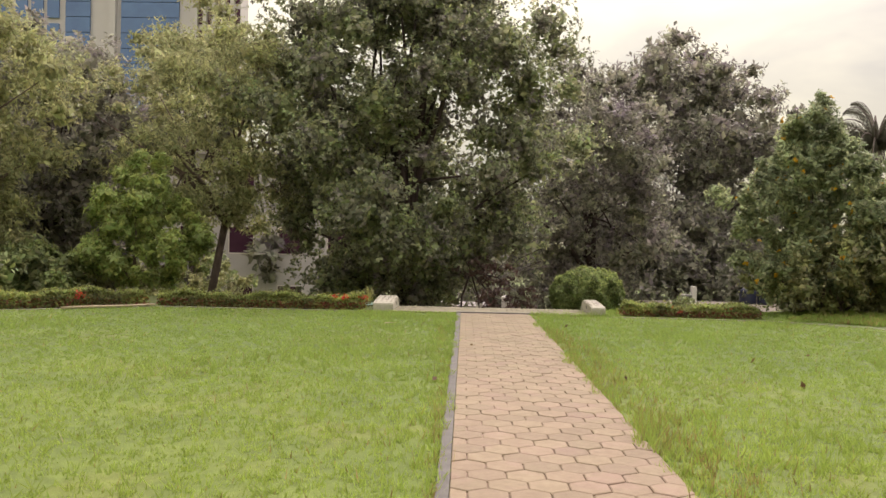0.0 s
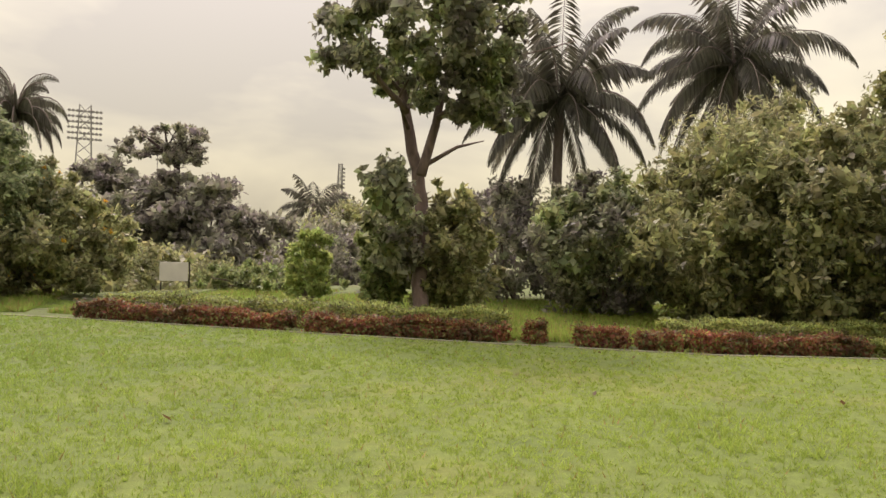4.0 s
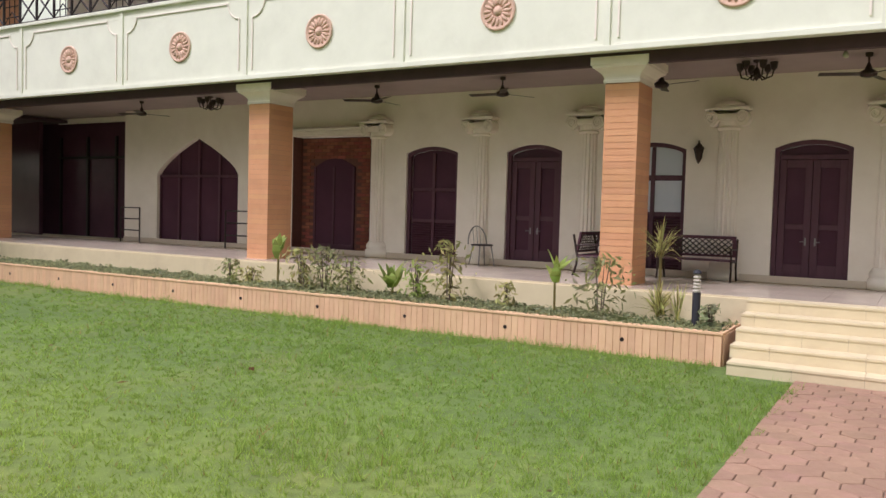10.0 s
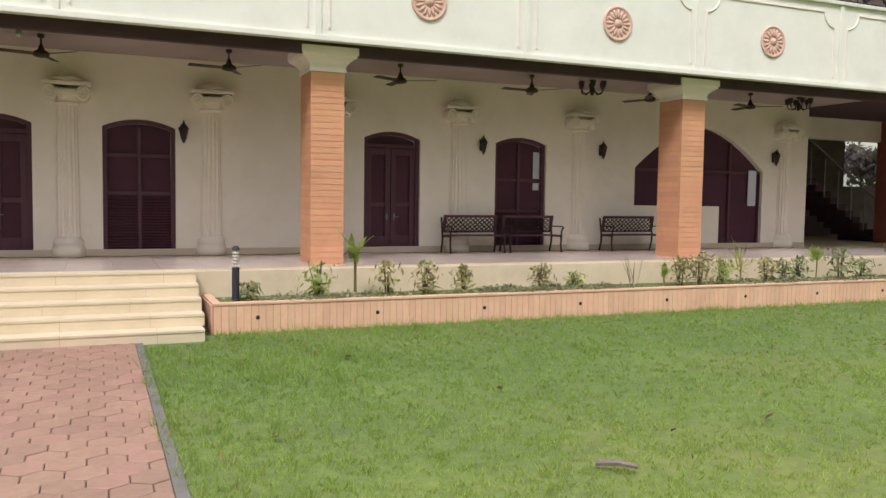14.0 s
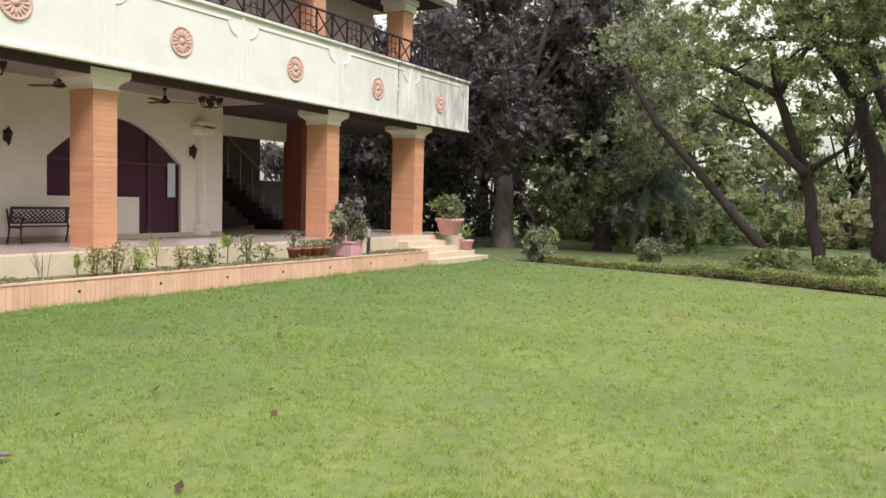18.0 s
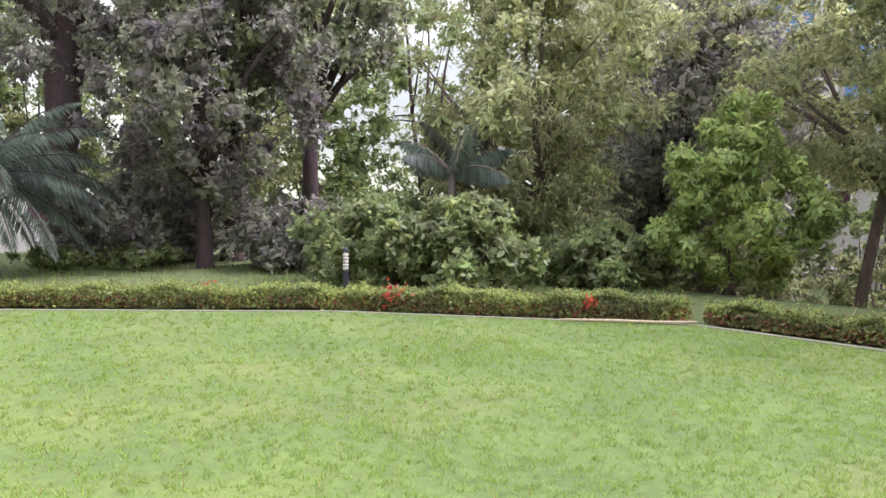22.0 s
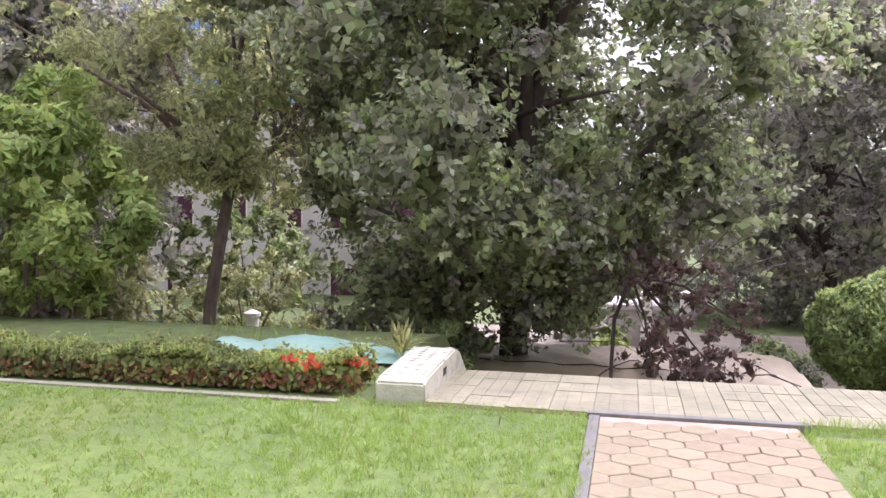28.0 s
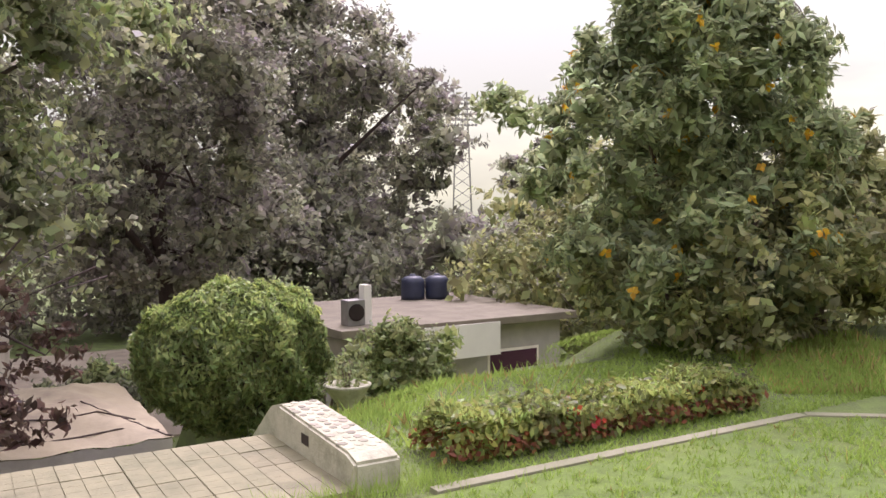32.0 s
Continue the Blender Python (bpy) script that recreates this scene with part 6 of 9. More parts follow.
pot((-21.6, 0.84, 0.3), 0.22, 0.32, "pot_pink", "smaller pink pot by the corner steps")
strap_plant("potted_plant", (-21.6, 0.84, 0.55), 14, 0.45, 0.1, 0.3, "broad-leaved plant in a pink pot", "L_canna", 152, stem=0.1)


# ---- steps at both ends of the veranda ----
def end_steps(x0, x1, name, label, out):
    root = thing(name, (0, 0, 0), label, "steps", "", "structure")
    n = 4
    for k in range(n):
        z1 = F - (k + 1) * F / (n + 1) if k else F - F / (n + 1)
        y1 = 0.04 + 0.32 * (k + 1)
        a, b = (x0 - out * 0.32 * k, x1) if out > 0 else (x0, x1 - out * 0.32 * k)
        bm = bm_new()
        box(bm, a, b, 0.036, y1, max(-0.05, z1 - F / (n + 1)), z1, 0.01)
        part("step", bm, M["stepstone"], root)


end_steps(-21.2, -19.0, "corner_steps", "cream corner steps at the veranda's open end", 1)
end_steps(19.75, 21.6, "corner_steps", "cream corner steps at the glazed end of the veranda", -1)


def inner_stairs():
    """Open end of the veranda: a stair flight, a brown pillar, a dark soffit."""
    root = thing("staircase", (0, 0, 0), "shaded staircase rising behind the open end of the veranda", "staircase", "", "structure")
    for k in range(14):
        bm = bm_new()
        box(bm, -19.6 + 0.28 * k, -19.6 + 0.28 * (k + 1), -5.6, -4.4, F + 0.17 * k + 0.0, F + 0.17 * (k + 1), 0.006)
        # steps take the dark soffit colour in place of shade
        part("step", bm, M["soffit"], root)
    bm = bm_new()
    tube(bm, [(-19.6, -4.4, F + 1.0), (-15.7, -4.4, F + 3.4)], [0.03, 0.03], 6)
    for k in range(8):
        x = -19.4 + 0.5 * k
        z = F + 0.17 * (k * 0.5 / 0.28)
        tube(bm, [(x, -4.4, z), (x, -4.4, z + 0.98)], [0.015, 0.015], 5)
    part("balustrade", bm, M["steel"], root, "pale metal stair rail")
    bm = bm_new()
    box(bm, -19.75, -19.05, -4.2, -3.5, F, CEIL)
    part("pillar", bm, M["redbrick"], root, "brown brick pillar")
    bm = bm_new()
    box(bm, -15.3, -14.98, -8.9, WALL_Y - 0.301, F, CEIL)
    part("side_wall", bm, M["cream"], root)
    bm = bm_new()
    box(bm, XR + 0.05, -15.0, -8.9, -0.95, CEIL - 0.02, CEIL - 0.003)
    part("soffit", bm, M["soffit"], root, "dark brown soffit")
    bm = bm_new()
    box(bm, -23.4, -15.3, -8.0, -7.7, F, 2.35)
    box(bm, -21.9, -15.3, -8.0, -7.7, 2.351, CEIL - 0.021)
    # the wall's dimness is painted into its plaster colour
    part("back_wall", bm, M["dimplaster"], root, "plastered wall behind the stairs with shade put into its colour")
    bm = bm_new()
    box(bm, -20.1, -15.32, -4.35, -4.1, 3.45, CEIL - 0.021, 0.01)
    part("cross_beam", bm, M["cream"], root, "cream plastered cross beam")
    bm = bm_new()
    box(bm, -20.0, -19.76, -4.15, -3.6, F, 3.449, 0.01)
    part("pier", bm, M["cream"], root, "narrow cream pier beside the brown pillar")


inner_stairs()


def small_rails():
    for x in (17.2, 13.6):
        root = thing("metal_railing", (x, WALL_Y + 0.35, F), "small dark metal railing beside the arched doorway", "railing")
        bm = bm_new()
        for s in (-0.35, 0.35):
            tube(bm, [(s, 0, 0), (s, 0, 0.85)], [0.018, 0.018], 6)
        for z in (0.3, 0.58, 0.85):
            tube(bm, [(-0.35, 0, z), (0.35, 0, z)], [0.015, 0.015], 6)
        part("rail", bm, M["darkmetal"], root)
    root = thing("metal_railing", (21.0, 2.0, 0), "sloping dark handrail beside the corner steps", "railing")
    bm = bm_new()
    tube(bm, [(0, 0, 0.25), (0.0, 0, 0.9), (-0.75, 0.9, 0.12)], [0.025, 0.025, 0.025], 6)
    tube(bm, [(0, 0, 0.5), (-0.6, 0.72, 0.05)], [0.015, 0.015], 6)
    tube(bm, [(0, 0, -0.05), (0, 0, 0.9)], [0.02, 0.02], 6)
    part("rail", bm, M["steel"], root)


small_rails()


# ---- hedges and kerb round the lawn ----
HEDGES = []


def hedge(name, p0, p1, w, h, label, leaf="L_hedge", leaves=2500, size=0.068, seed=1, red=0, group="hedges round the lawn", z=0.0, flowers=0):
    rng = np.random.default_rng(seed)
    p0, p1 = np.array(p0, float), np.array(p1, float)
    L = float(np.linalg.norm(p1 - p0))
    ang = math.degrees(math.atan2(p1[1] - p0[1], p1[0] - p0[0]))
    root = thing(name, ((p0[0] + p1[0]) / 2, (p0[1] + p1[1]) / 2, z), label, "hedge", group, "", ang)
    n = int(leaves * 1.45)
    c = np.empty((n, 3))
    nm = np.zeros((n, 3))
    side = rng.uniform(0, 1, n)
    c[:, 0] = rng.uniform(-L / 2, L / 2, n)
    wob = 0.04 * np.sin(c[:, 0] * 3.1 + seed) + 0.03 * np.sin(c[:, 0] * 7.7)
    top = side < 0.45
    fr = (side >= 0.45) & (side < 0.72)
    bk = side >= 0.72
    c[top, 1] = rng.uniform(-w / 2, w / 2, top.sum())
    c[top, 2] = h + wob[top] + rng.normal(0, 0.03, top.sum()) + 0.09 * rng.uniform(0, 1, top.sum()) ** 4
    nm[top, 2] = 1
    for m, s in ((fr, -1), (bk, 1)):
        c[m, 1] = s * (w / 2 + rng.normal(-0.02, 0.03, m.sum()))
        c[m, 2] = rng.uniform(0.02, h, m.sum())
        nm[m, 1] = s
        nm[m, 2] = 0.4
    ends = rng.uniform(0, 1, n) < 0.035
    c[ends, 0] = np.sign(c[ends, 0]) * (L / 2 + rng.normal(0, 0.04, int(ends.sum())))
    inn = rng.uniform(0, 1, n) < 0.25
    c[inn, 1] *= 0.86
    c[inn, 2] *= 0.9
    q = leaf_quads(c, nm, size, rng, 0.5, -0.5)
    low = np.mean(q[:, :, 2], axis=1) < h * 0.72
    if red:
        pick = low & (rng.uniform(0, 1, n) < red)
        raw_mesh("foliage", q[~pick], 4, M[leaf], root)
        raw_mesh("reddish_foliage", q[pick], 4, M["L_ixora"], root, label="reddish lower leaves")
    else:
        raw_mesh("foliage", q, 4, M[leaf], root)
    m = int(n * 0.16)
    tc = np.column_stack([rng.uniform(-L / 2, L / 2, m), rng.uniform(-w / 2, w / 2, m), np.full(m, h + 0.025)])
    tc[:, 2] += 0.04 * np.sin(tc[:, 0] * 3.1 + seed) + 0.03 * np.sin(tc[:, 0] * 7.7) + 0.035 * rng.uniform(0, 1, m) ** 2
    raw_mesh("top_shoot", leaf_quads(tc, rng.normal(0, 1, (m, 3)) * np.array([1, 1, 0.15]), size * 1.15, rng, 0.3, -2.2), 4, M["L_bright" if leaf != "L_ixora" else leaf], root, "stuff", "upright fresh shoots on top")
    if leaf == "L_ixora":
        k = rng.uniform(0, 1, n) < 0.4
        raw_mesh("green_foliage", q[k] + rng.normal(0, 0.02, (int(k.sum()), 1, 3)), 4, M["L_hedge"], root, label="yellow-green leaves among the red")
    bm = bm_new()
    box(bm, -L / 2 + 0.16, L / 2 - 0.16, -w / 2 + 0.13, w / 2 - 0.13, 0.0, h - 0.13, 0.04)
    part("twig_core", bm, M["hedge_core"], root, "dense brown twigs inside the hedge")
    if flowers:
        k = flowers
        cc = np.empty((k * 14, 3))
        ctr = np.column_stack([rng.uniform(-L / 2, L / 2, k), np.where(rng.uniform(0, 1, k) < 0.5, -1, 1) * w / 2 * rng.uniform(0.6, 1.05, k), rng.uniform(h * 0.5, h + 0.04, k)])
        cc = np.repeat(ctr, 14, axis=0) + rng.normal(0, 0.035, (k * 14, 3))
        u = rng.normal(0, 1, (k * 14, 3))
        raw_mesh("blossom", leaf_quads(cc, u, 0.045, rng, 0.9), 4, M["flower_red"], root, "stuff", "orange-red flower heads")
    HEDGES.append(root)
    return root


def offset(p0, p1, d):
    a, b = Vector(p0), Vector(p1)
    n = Vector((-(b - a).y, (b - a).x)).normalized() * d
    return tuple(a + n), tuple(b + n)


def lawn_edges():
    # low concrete edging on the lawn's border, all round but for the building and the landing
    segs = [(LAWN[i], LAWN[i + 1]) for i in range(1, len(LAWN) - 2)]
    for (a, b) in segs:
        va, vb = Vector(a), Vector(b)
        if abs(a[1] - 24.35) < 0.2 and abs(b[1] - 24.2) < 0.2:
            pieces = [(va, Vector((-2.2, 24.35))), (Vector((3.2, 24.25)), vb)]
        else:
            pieces = [(va, vb)]
        for p, q in pieces:
            bm = bm_new()
            L = (q - p).length
            box(bm, 0, L, 0.0, 0.1, -0.05, 0.014, 0.008)
            ob = tagged(mesh_object("edging", bm, M["edgestone"]), "low grey concrete edging at the lawn's border", "kerb", "", "structure")
            ob.matrix_world = pose(p.x, p.y, 0, 0, 0, math.degrees(math.atan2((q - p).y, (q - p).x)))
    # hedge on the side away from the stadium (west), continuous
    W = [(-21.9, 3.2), (-20.75, 7.6), (-18.6, 12.4), (-16.1, 15.7)]
    for k in range(3):
        a, b = offset(W[k], W[k + 1], 0.42)
        hedge("hedge", a, b, (0.5, 0.56, 0.62)[k], (0.15, 0.24, 0.33)[k], "low clipped hedge with yellow-green new leaves along the lawn", leaves=(2600, 4200, 5200)[k], seed=20 + k, red=0.15)
    W2 = [(-15.8, 16.05), (-13.2, 19.0), (-11.0, 21.4), (-8.8, 22.9), (-6.75, 24.4)]
    for k in range(4):
        a, b = offset(W2[k], W2[k + 1], 0.42)
        hedge("hedge", a, b, 0.62, 0.29, "low clipped green hedge with a few orange-red flowers", leaves=5200, seed=30 + k, red=0.25)
    a, b = offset((-6.6, 24.42), (-4.3, 24.45), 0.45)
    hedge("hedge", a, b, 0.54, 0.24, "low hedge with reddish twigs beside the garden stairs", leaves=5200, seed=41, red=0.4)
    a, b = offset((-4.25, 24.45), (-2.15, 24.5), 0.45)
    hedge("hedge", a, b, 0.54, 0.24, "low hedge with red flowers beside the garden stairs", leaves=5600, seed=42, red=0.45)
    a, b = offset((3.55, 24.45), (6.4, 24.4), 0.42)
    hedge("hedge", a, b, 0.5, 0.2, "low hedge with red flowers beside the garden stairs", leaves=6000, seed=43, red=0.5, flowers=9)
    E1 = [(8.5, 22.1), (10.0, 18.5)], [(10.15, 18.1), (11.8, 15.2)], [(11.93, 14.95), (12.08, 14.65)], [(12.25, 14.2), (12.6, 13.45)], [(12.67, 13.3), (12.97, 12.7)], [(13.05, 12.5), (15.0, 10.3)], [(15.1, 10.15), (16.3, 8.74)]
    for k, (p, q) in enumerate(E1):
        a, b = offset(p, q, 0.4)
        far = k >= 6
        hedge("hedge", a, b, 0.5, 0.21, "low clipped yellow-green hedge beside the lawn" if far else "low clipped hedge of dark red leaves beside the lawn", leaf="L_hedge" if far else "L_ixora", leaves=int(900 + 1300 * (Vector(p) - Vector(q)).length), seed=50 + k, red=0.1 if far else 0.4)
        if k in (0, 1, 5, 6):
            a, b = offset(p, q, 1.35)
            hedge("hedge", a, b, 0.75, 0.36, "second low hedge with yellow-green tops behind the first", leaves=3800, seed=60 + k, red=0.1)


lawn_edges()


def G(x, y):
    return ground_z(x, y)


# ---- grass blades over the lawn ----
def grass():
    rng = np.random.default_rng(12)
    # tufts of blades, denser near the path, where the camera walks
    per, nt = 7, 90000
    x = 0.7 + rng.normal(0, 1, nt) * 6.0
    y = rng.uniform(1.2, 24.3, nt)
    wide = rng.uniform(0, 1, nt) < 0.26
    x[wide] = rng.uniform(-22, 20, int(wide.sum()))
    tall = np.repeat(rng.uniform(0.55, 1.25, nt) ** 1.6, per)
    n = nt * per
    x = np.repeat(x, per) + rng.normal(0, 0.022, n)
    y = np.repeat(y, per) + rng.normal(0, 0.022, n)
    poly = LAWN
    ok = np.zeros(n, bool)
    j = len(poly) - 1
    for i in range(len(poly)):
        (xi, yi), (xj, yj) = poly[i], poly[j]
        c = ((yi > y) != (yj > y)) & (x < (xj - xi) * (y - yi) / (yj - yi) + xi)
        ok ^= c
        j = i
    edge = 0.10 * np.sin(y * 2.1) * np.sin(y * 0.77) + 0.04 * np.sin(y * 9)
    ok &= (x < PATH_L - 0.06 + 0.05 * (y < 10) + edge * 0.5) | (x > PATH_R - 0.04 + edge)
    ok &= ~((y < 1.75) & (x > -0.95) & (x < 2.35))
    x, y, tall = x[ok], y[ok], tall[ok]
    n = len(x)
    near = np.minimum(np.abs(x - PATH_L), np.abs(x - PATH_R))
    far = np.clip((np.abs(x) - 4) / 10, 0, 1)
    h = rng.uniform(0.019, 0.044, n) * tall * (1 + 0.7 * np.exp(-near * 5)) * (1 + 0.25 * far)
    tuft = (np.sin(x * 1.7 + 1) * np.sin(y * 1.3) + np.sin(x * 0.6) * np.sin(y * 0.9 + 2)) > 0.9
    h[tuft] *= 1.7
    h[y < 1.6] *= 1.6
    stand = np.exp(-np.abs(x - 0.7) / 3.5)
    h *= 1 + 0.9 * stand * rng.uniform(0, 1, n)
    a = rng.uniform(0, 6.283, n)
    w = rng.uniform(0.0032, 0.0075, n) * (1 + 0.8 * far)
    q = np.zeros((n, 3, 3))
    dx, dy = np.cos(a) * w, np.sin(a) * w
    q[:, 0] = np.column_stack([x - dx, y - dy, np.full(n, -0.004)])
    q[:, 1] = np.column_stack([x + dx, y + dy, np.full(n, -0.004)])
    lean = rng.normal(0, 1.0, (n, 2)) * (h * (0.7 - 0.35 * stand))[:, None]
    q[:, 2] = np.column_stack([x + lean[:, 0], y + lean[:, 1], h])
    dry = rng.uniform(0, 1, n) < 0.02 + 0.25 * np.exp(-np.abs(x - PATH_R - 0.25) * 4) * (y > 9) * (y < 21)
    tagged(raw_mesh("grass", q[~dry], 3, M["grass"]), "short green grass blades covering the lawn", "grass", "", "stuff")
    q[dry, 2, 2] *= 1.25
    tagged(raw_mesh("dry_grass", q[dry], 3, M["drygrass"]), "dry straw-coloured grass blades in the lawn", "grass", "", "stuff")
    # tall dry tufts along the path's edge
    m = 3600
    k = rng.integers(0, 90, m)
    ty = 8.5 + 13 * ((k * 0.618) % 1.0)
    tx = np.where(k % 4 == 0, PATH_L - 0.1 - 0.25 * ((k * 0.367) % 1.0) ** 2, PATH_R + 0.02 + 0.45 * ((k * 0.367) % 1.0) ** 2)
    bx, by = tx + rng.normal(0, 0.035, m), ty + rng.normal(0, 0.05, m)
    hh = rng.uniform(0.035, 0.13, m) * (0.6 + 0.7 * ((k * 0.731) % 1.0))
    aa = rng.uniform(0, 6.283, m)
    q = np.zeros((m, 3, 3))
    q[:, 0] = np.column_stack([bx - np.cos(aa) * 0.003, by - np.sin(aa) * 0.003, np.zeros(m)])
    q[:, 1] = np.column_stack([bx + np.cos(aa) * 0.003, by + np.sin(aa) * 0.003, np.zeros(m)])
    ll = rng.normal(0, 0.4, (m, 2)) * hh[:, None]
    q[:, 2] = np.column_stack([bx + ll[:, 0], by + ll[:, 1], hh])
    m2 = 2600
    e = q[:m2].copy()
    side = rng.uniform(0, 1, m2) < 0.5
    cx = np.where(side, rng.uniform(-2.2, -0.1, m2), rng.uniform(1.5, 3.4, m2))
    cy = PATH_END + rng.uniform(-0.12, 0.12, m2)
    e[:, 2, 2] *= np.where(side, 0.55, 1.15)
    e[:, :, 0] += (cx - bx[:m2])[:, None]
    e[:, :, 1] += (cy - by[:m2])[:, None]
    tagged(raw_mesh("grass_tufts", e, 3, M["grass"]), "grass tufts hanging over the landing's kerb", "grass", "", "stuff")
    half = rng.uniform(0, 1, m) < 0.55
    tagged(raw_mesh("grass_tufts", q[half], 3, M["drygrass"]), "tall dry grass tufts along the path's edge", "grass", "", "stuff")
    tagged(raw_mesh("grass_tufts", q[~half], 3, M["grass"]), "tall green grass tufts along the path's edge", "grass", "", "stuff")
    # longer grass against the planters
    m = 5200
    bx = np.where(rng.uniform(0, 1, m) < 0.5, rng.uniform(2.35, 19.5, m), rng.uniform(-18.8, -0.95, m))
    by = 1.1 + np.abs(rng.normal(0, 0.05, m))
    hh = rng.uniform(0.035, 0.11, m) * (0.6 + 0.7 * np.abs(np.sin(bx * 2.3) * np.sin(bx * 0.9)))
    aa = rng.uniform(0, 6.283, m)
    q = np.zeros((m, 3, 3))
    q[:, 0] = np.column_stack([bx - np.cos(aa) * 0.005, by - np.sin(aa) * 0.005, np.zeros(m)])
    q[:, 1] = np.column_stack([bx + np.cos(aa) * 0.005, by + np.sin(aa) * 0.005, np.zeros(m)])
    ll = rng.normal(0, 0.35, (m, 2)) * hh[:, None]
    q[:, 2] = np.column_stack([bx + ll[:, 0], np.maximum(by + ll[:, 1], 1.1), hh])
    tagged(raw_mesh("grass_fringe", q, 3, M["grass"]), "uncut fringe of longer grass against the planter walls", "grass", "", "stuff")
    # fallen leaves
    m = 90
    fx, fy = rng.uniform(-14, 12, m), rng.uniform(3, 24, m)
    c = np.column_stack([fx, fy, np.full(m, 0.05)])
    up = np.zeros((m, 3))
    up[:, 2] = 1
    tagged(raw_mesh("leaf_litter", leaf_quads(c, up, 0.09, rng, 0.6), 4, M["deadleaf"]), "dry brown fallen leaves strewn on the lawn", "leaves", "", "stuff")
    bm = bm_new()
    tube(bm, [(-0.14, 0, 0.045), (0.0, 0.01, 0.06), (0.13, -0.01, 0.05)], [0.02, 0.024, 0.016], 6)
    t = thing("fallen_twig", (-2.7, 7.26, 0), "short pale fallen twig lying on the grass", "twig", "", "", 143)
    part("twig", bm, M["palebark"], t)


grass()


# ---- weedy ground outside the lawn ----
def wild_growth():
    rng = np.random.default_rng(31)
    n = 150000
    i = rng.integers(1, len(LAWN) - 2, n)
    P = np.array(LAWN)
    w = rng.uniform(0, 1, n)
    d = 0.9 + 11 * rng.uniform(0, 1, n) ** 1.6
    a, b = P[i], P[i + 1]
    t = b - a
    nr = np.column_stack([t[:, 1], -t[:, 0]]) / np.linalg.norm(t, axis=1, keepdims=True)
    c = np.array([0.0, 11.0])
    m = a + t * w[:, None]
    nr *= np.sign(np.sum(nr * (m - c), axis=1, keepdims=True))
    xy = m + nr * d[:, None]
    ok = ~((xy[:, 0] > -2.4) & (xy[:, 0] < 3.5)) & (xy[:, 1] > 3.5)
    ok &= ~(((xy[:, 0] < -12) | ((xy[:, 0] < -2.3) & (xy[:, 1] > 24))) & (rng.uniform(0, 1, n) > 0.15))
    xy = xy[ok]
    z = np.array([G(x, y) for x, y in xy])
    n = len(xy)
    patch = 0.5 + 0.5 * np.sin(xy[:, 0] * 1.1) * np.sin(xy[:, 1] * 0.9 + 1)
    h = rng.uniform(0.04, 0.13, n) * (0.5 + patch)
    ang = rng.uniform(0, 6.283, n)
    ww = rng.uniform(0.008, 0.018, n)
    q = np.zeros((n, 3, 3))
    q[:, 0] = np.column_stack([xy[:, 0] - np.cos(ang) * ww, xy[:, 1] - np.sin(ang) * ww, z - 0.02])
    q[:, 1] = np.column_stack([xy[:, 0] + np.cos(ang) * ww, xy[:, 1] + np.sin(ang) * ww, z - 0.02])
    ln = rng.normal(0, 0.5, (n, 2)) * h[:, None]
    q[:, 2] = np.column_stack([xy[:, 0] + ln[:, 0], xy[:, 1] + ln[:, 1], z + h])
    dry = rng.uniform(0, 1, n) < 0.22
    tagged(raw_mesh("weeds", q[~dry], 3, M["grass"]), "rough uncut green grass and weeds beyond the hedges", "weeds", "", "stuff")
    tagged(raw_mesh("dry_weeds", q[dry], 3, M["drygrass"]), "dry straw-coloured weeds beyond the hedges", "weeds", "", "stuff")


wild_growth()


def slope_grass():
    """Soft short grass on the slope beyond the small hedge by the stairs."""
    rng = np.random.default_rng(44)
    n = 42000
    x, y = rng.uniform(3.2, 10.5, n), 24.35 + 5.2 * rng.uniform(0, 1, n) ** 1.2
    z = np.array([G(a, b) for a, b in zip(x, y)]) - 0.02
    h = rng.uniform(0.03, 0.085, n) * (0.7 + 0.5 * np.sin(x * 2.1) * np.sin(y * 2.7))
    a = rng.uniform(0, 6.283, n)
    w = rng.uniform(0.004, 0.009, n)
    q = np.zeros((n, 3, 3))
    q[:, 0] = np.column_stack([x - np.cos(a) * w, y - np.sin(a) * w, z])
    q[:, 1] = np.column_stack([x + np.cos(a) * w, y + np.sin(a) * w, z])
    ln = rng.normal(0, 0.6, (n, 2)) * h[:, None]
    q[:, 2] = np.column_stack([x + ln[:, 0], y + ln[:, 1], z + h])
    tagged(raw_mesh("grass", q, 3, M["grass"]), "soft uncut grass on the slope beside the garden stairs", "grass", "", "stuff")


slope_grass()


def flower_cluster(x, y, z, r, n, seed):
    """A head of small red flowers on the hedge nearest to the place."""
    rng = np.random.default_rng(seed)
    root = min(HEDGES, key=lambda h: (h.matrix_world.inverted() @ Vector((x, y, z))).length)
    c = np.array((x, y, z)) + rng.normal(0, 1, (n, 3)) * np.array((r, r, r * 0.6))
    q = leaf_quads(c, rng.normal(0, 1, (n, 3)), 0.05, rng, 0.9)
    inv = np.array(root.matrix_world.inverted())
    q = q @ inv[:3, :3].T + inv[:3, 3]
    raw_mesh("blossom", q, 4, M["flower_red"], root, "stuff", "bright orange-red flower heads")


for k, (x, y, r) in enumerate(((-10.45, 21.95, 0.11), (-7.9, 23.65, 0.05), (-2.75, 24.72, 0.035), (-2.5, 24.6, 0.04), (-2.12, 24.72, 0.03), (-13.1, 20.0, 0.08))):
    flower_cluster(x, y, 0.28, r * 1.3, int(900 * r), 300 + k)


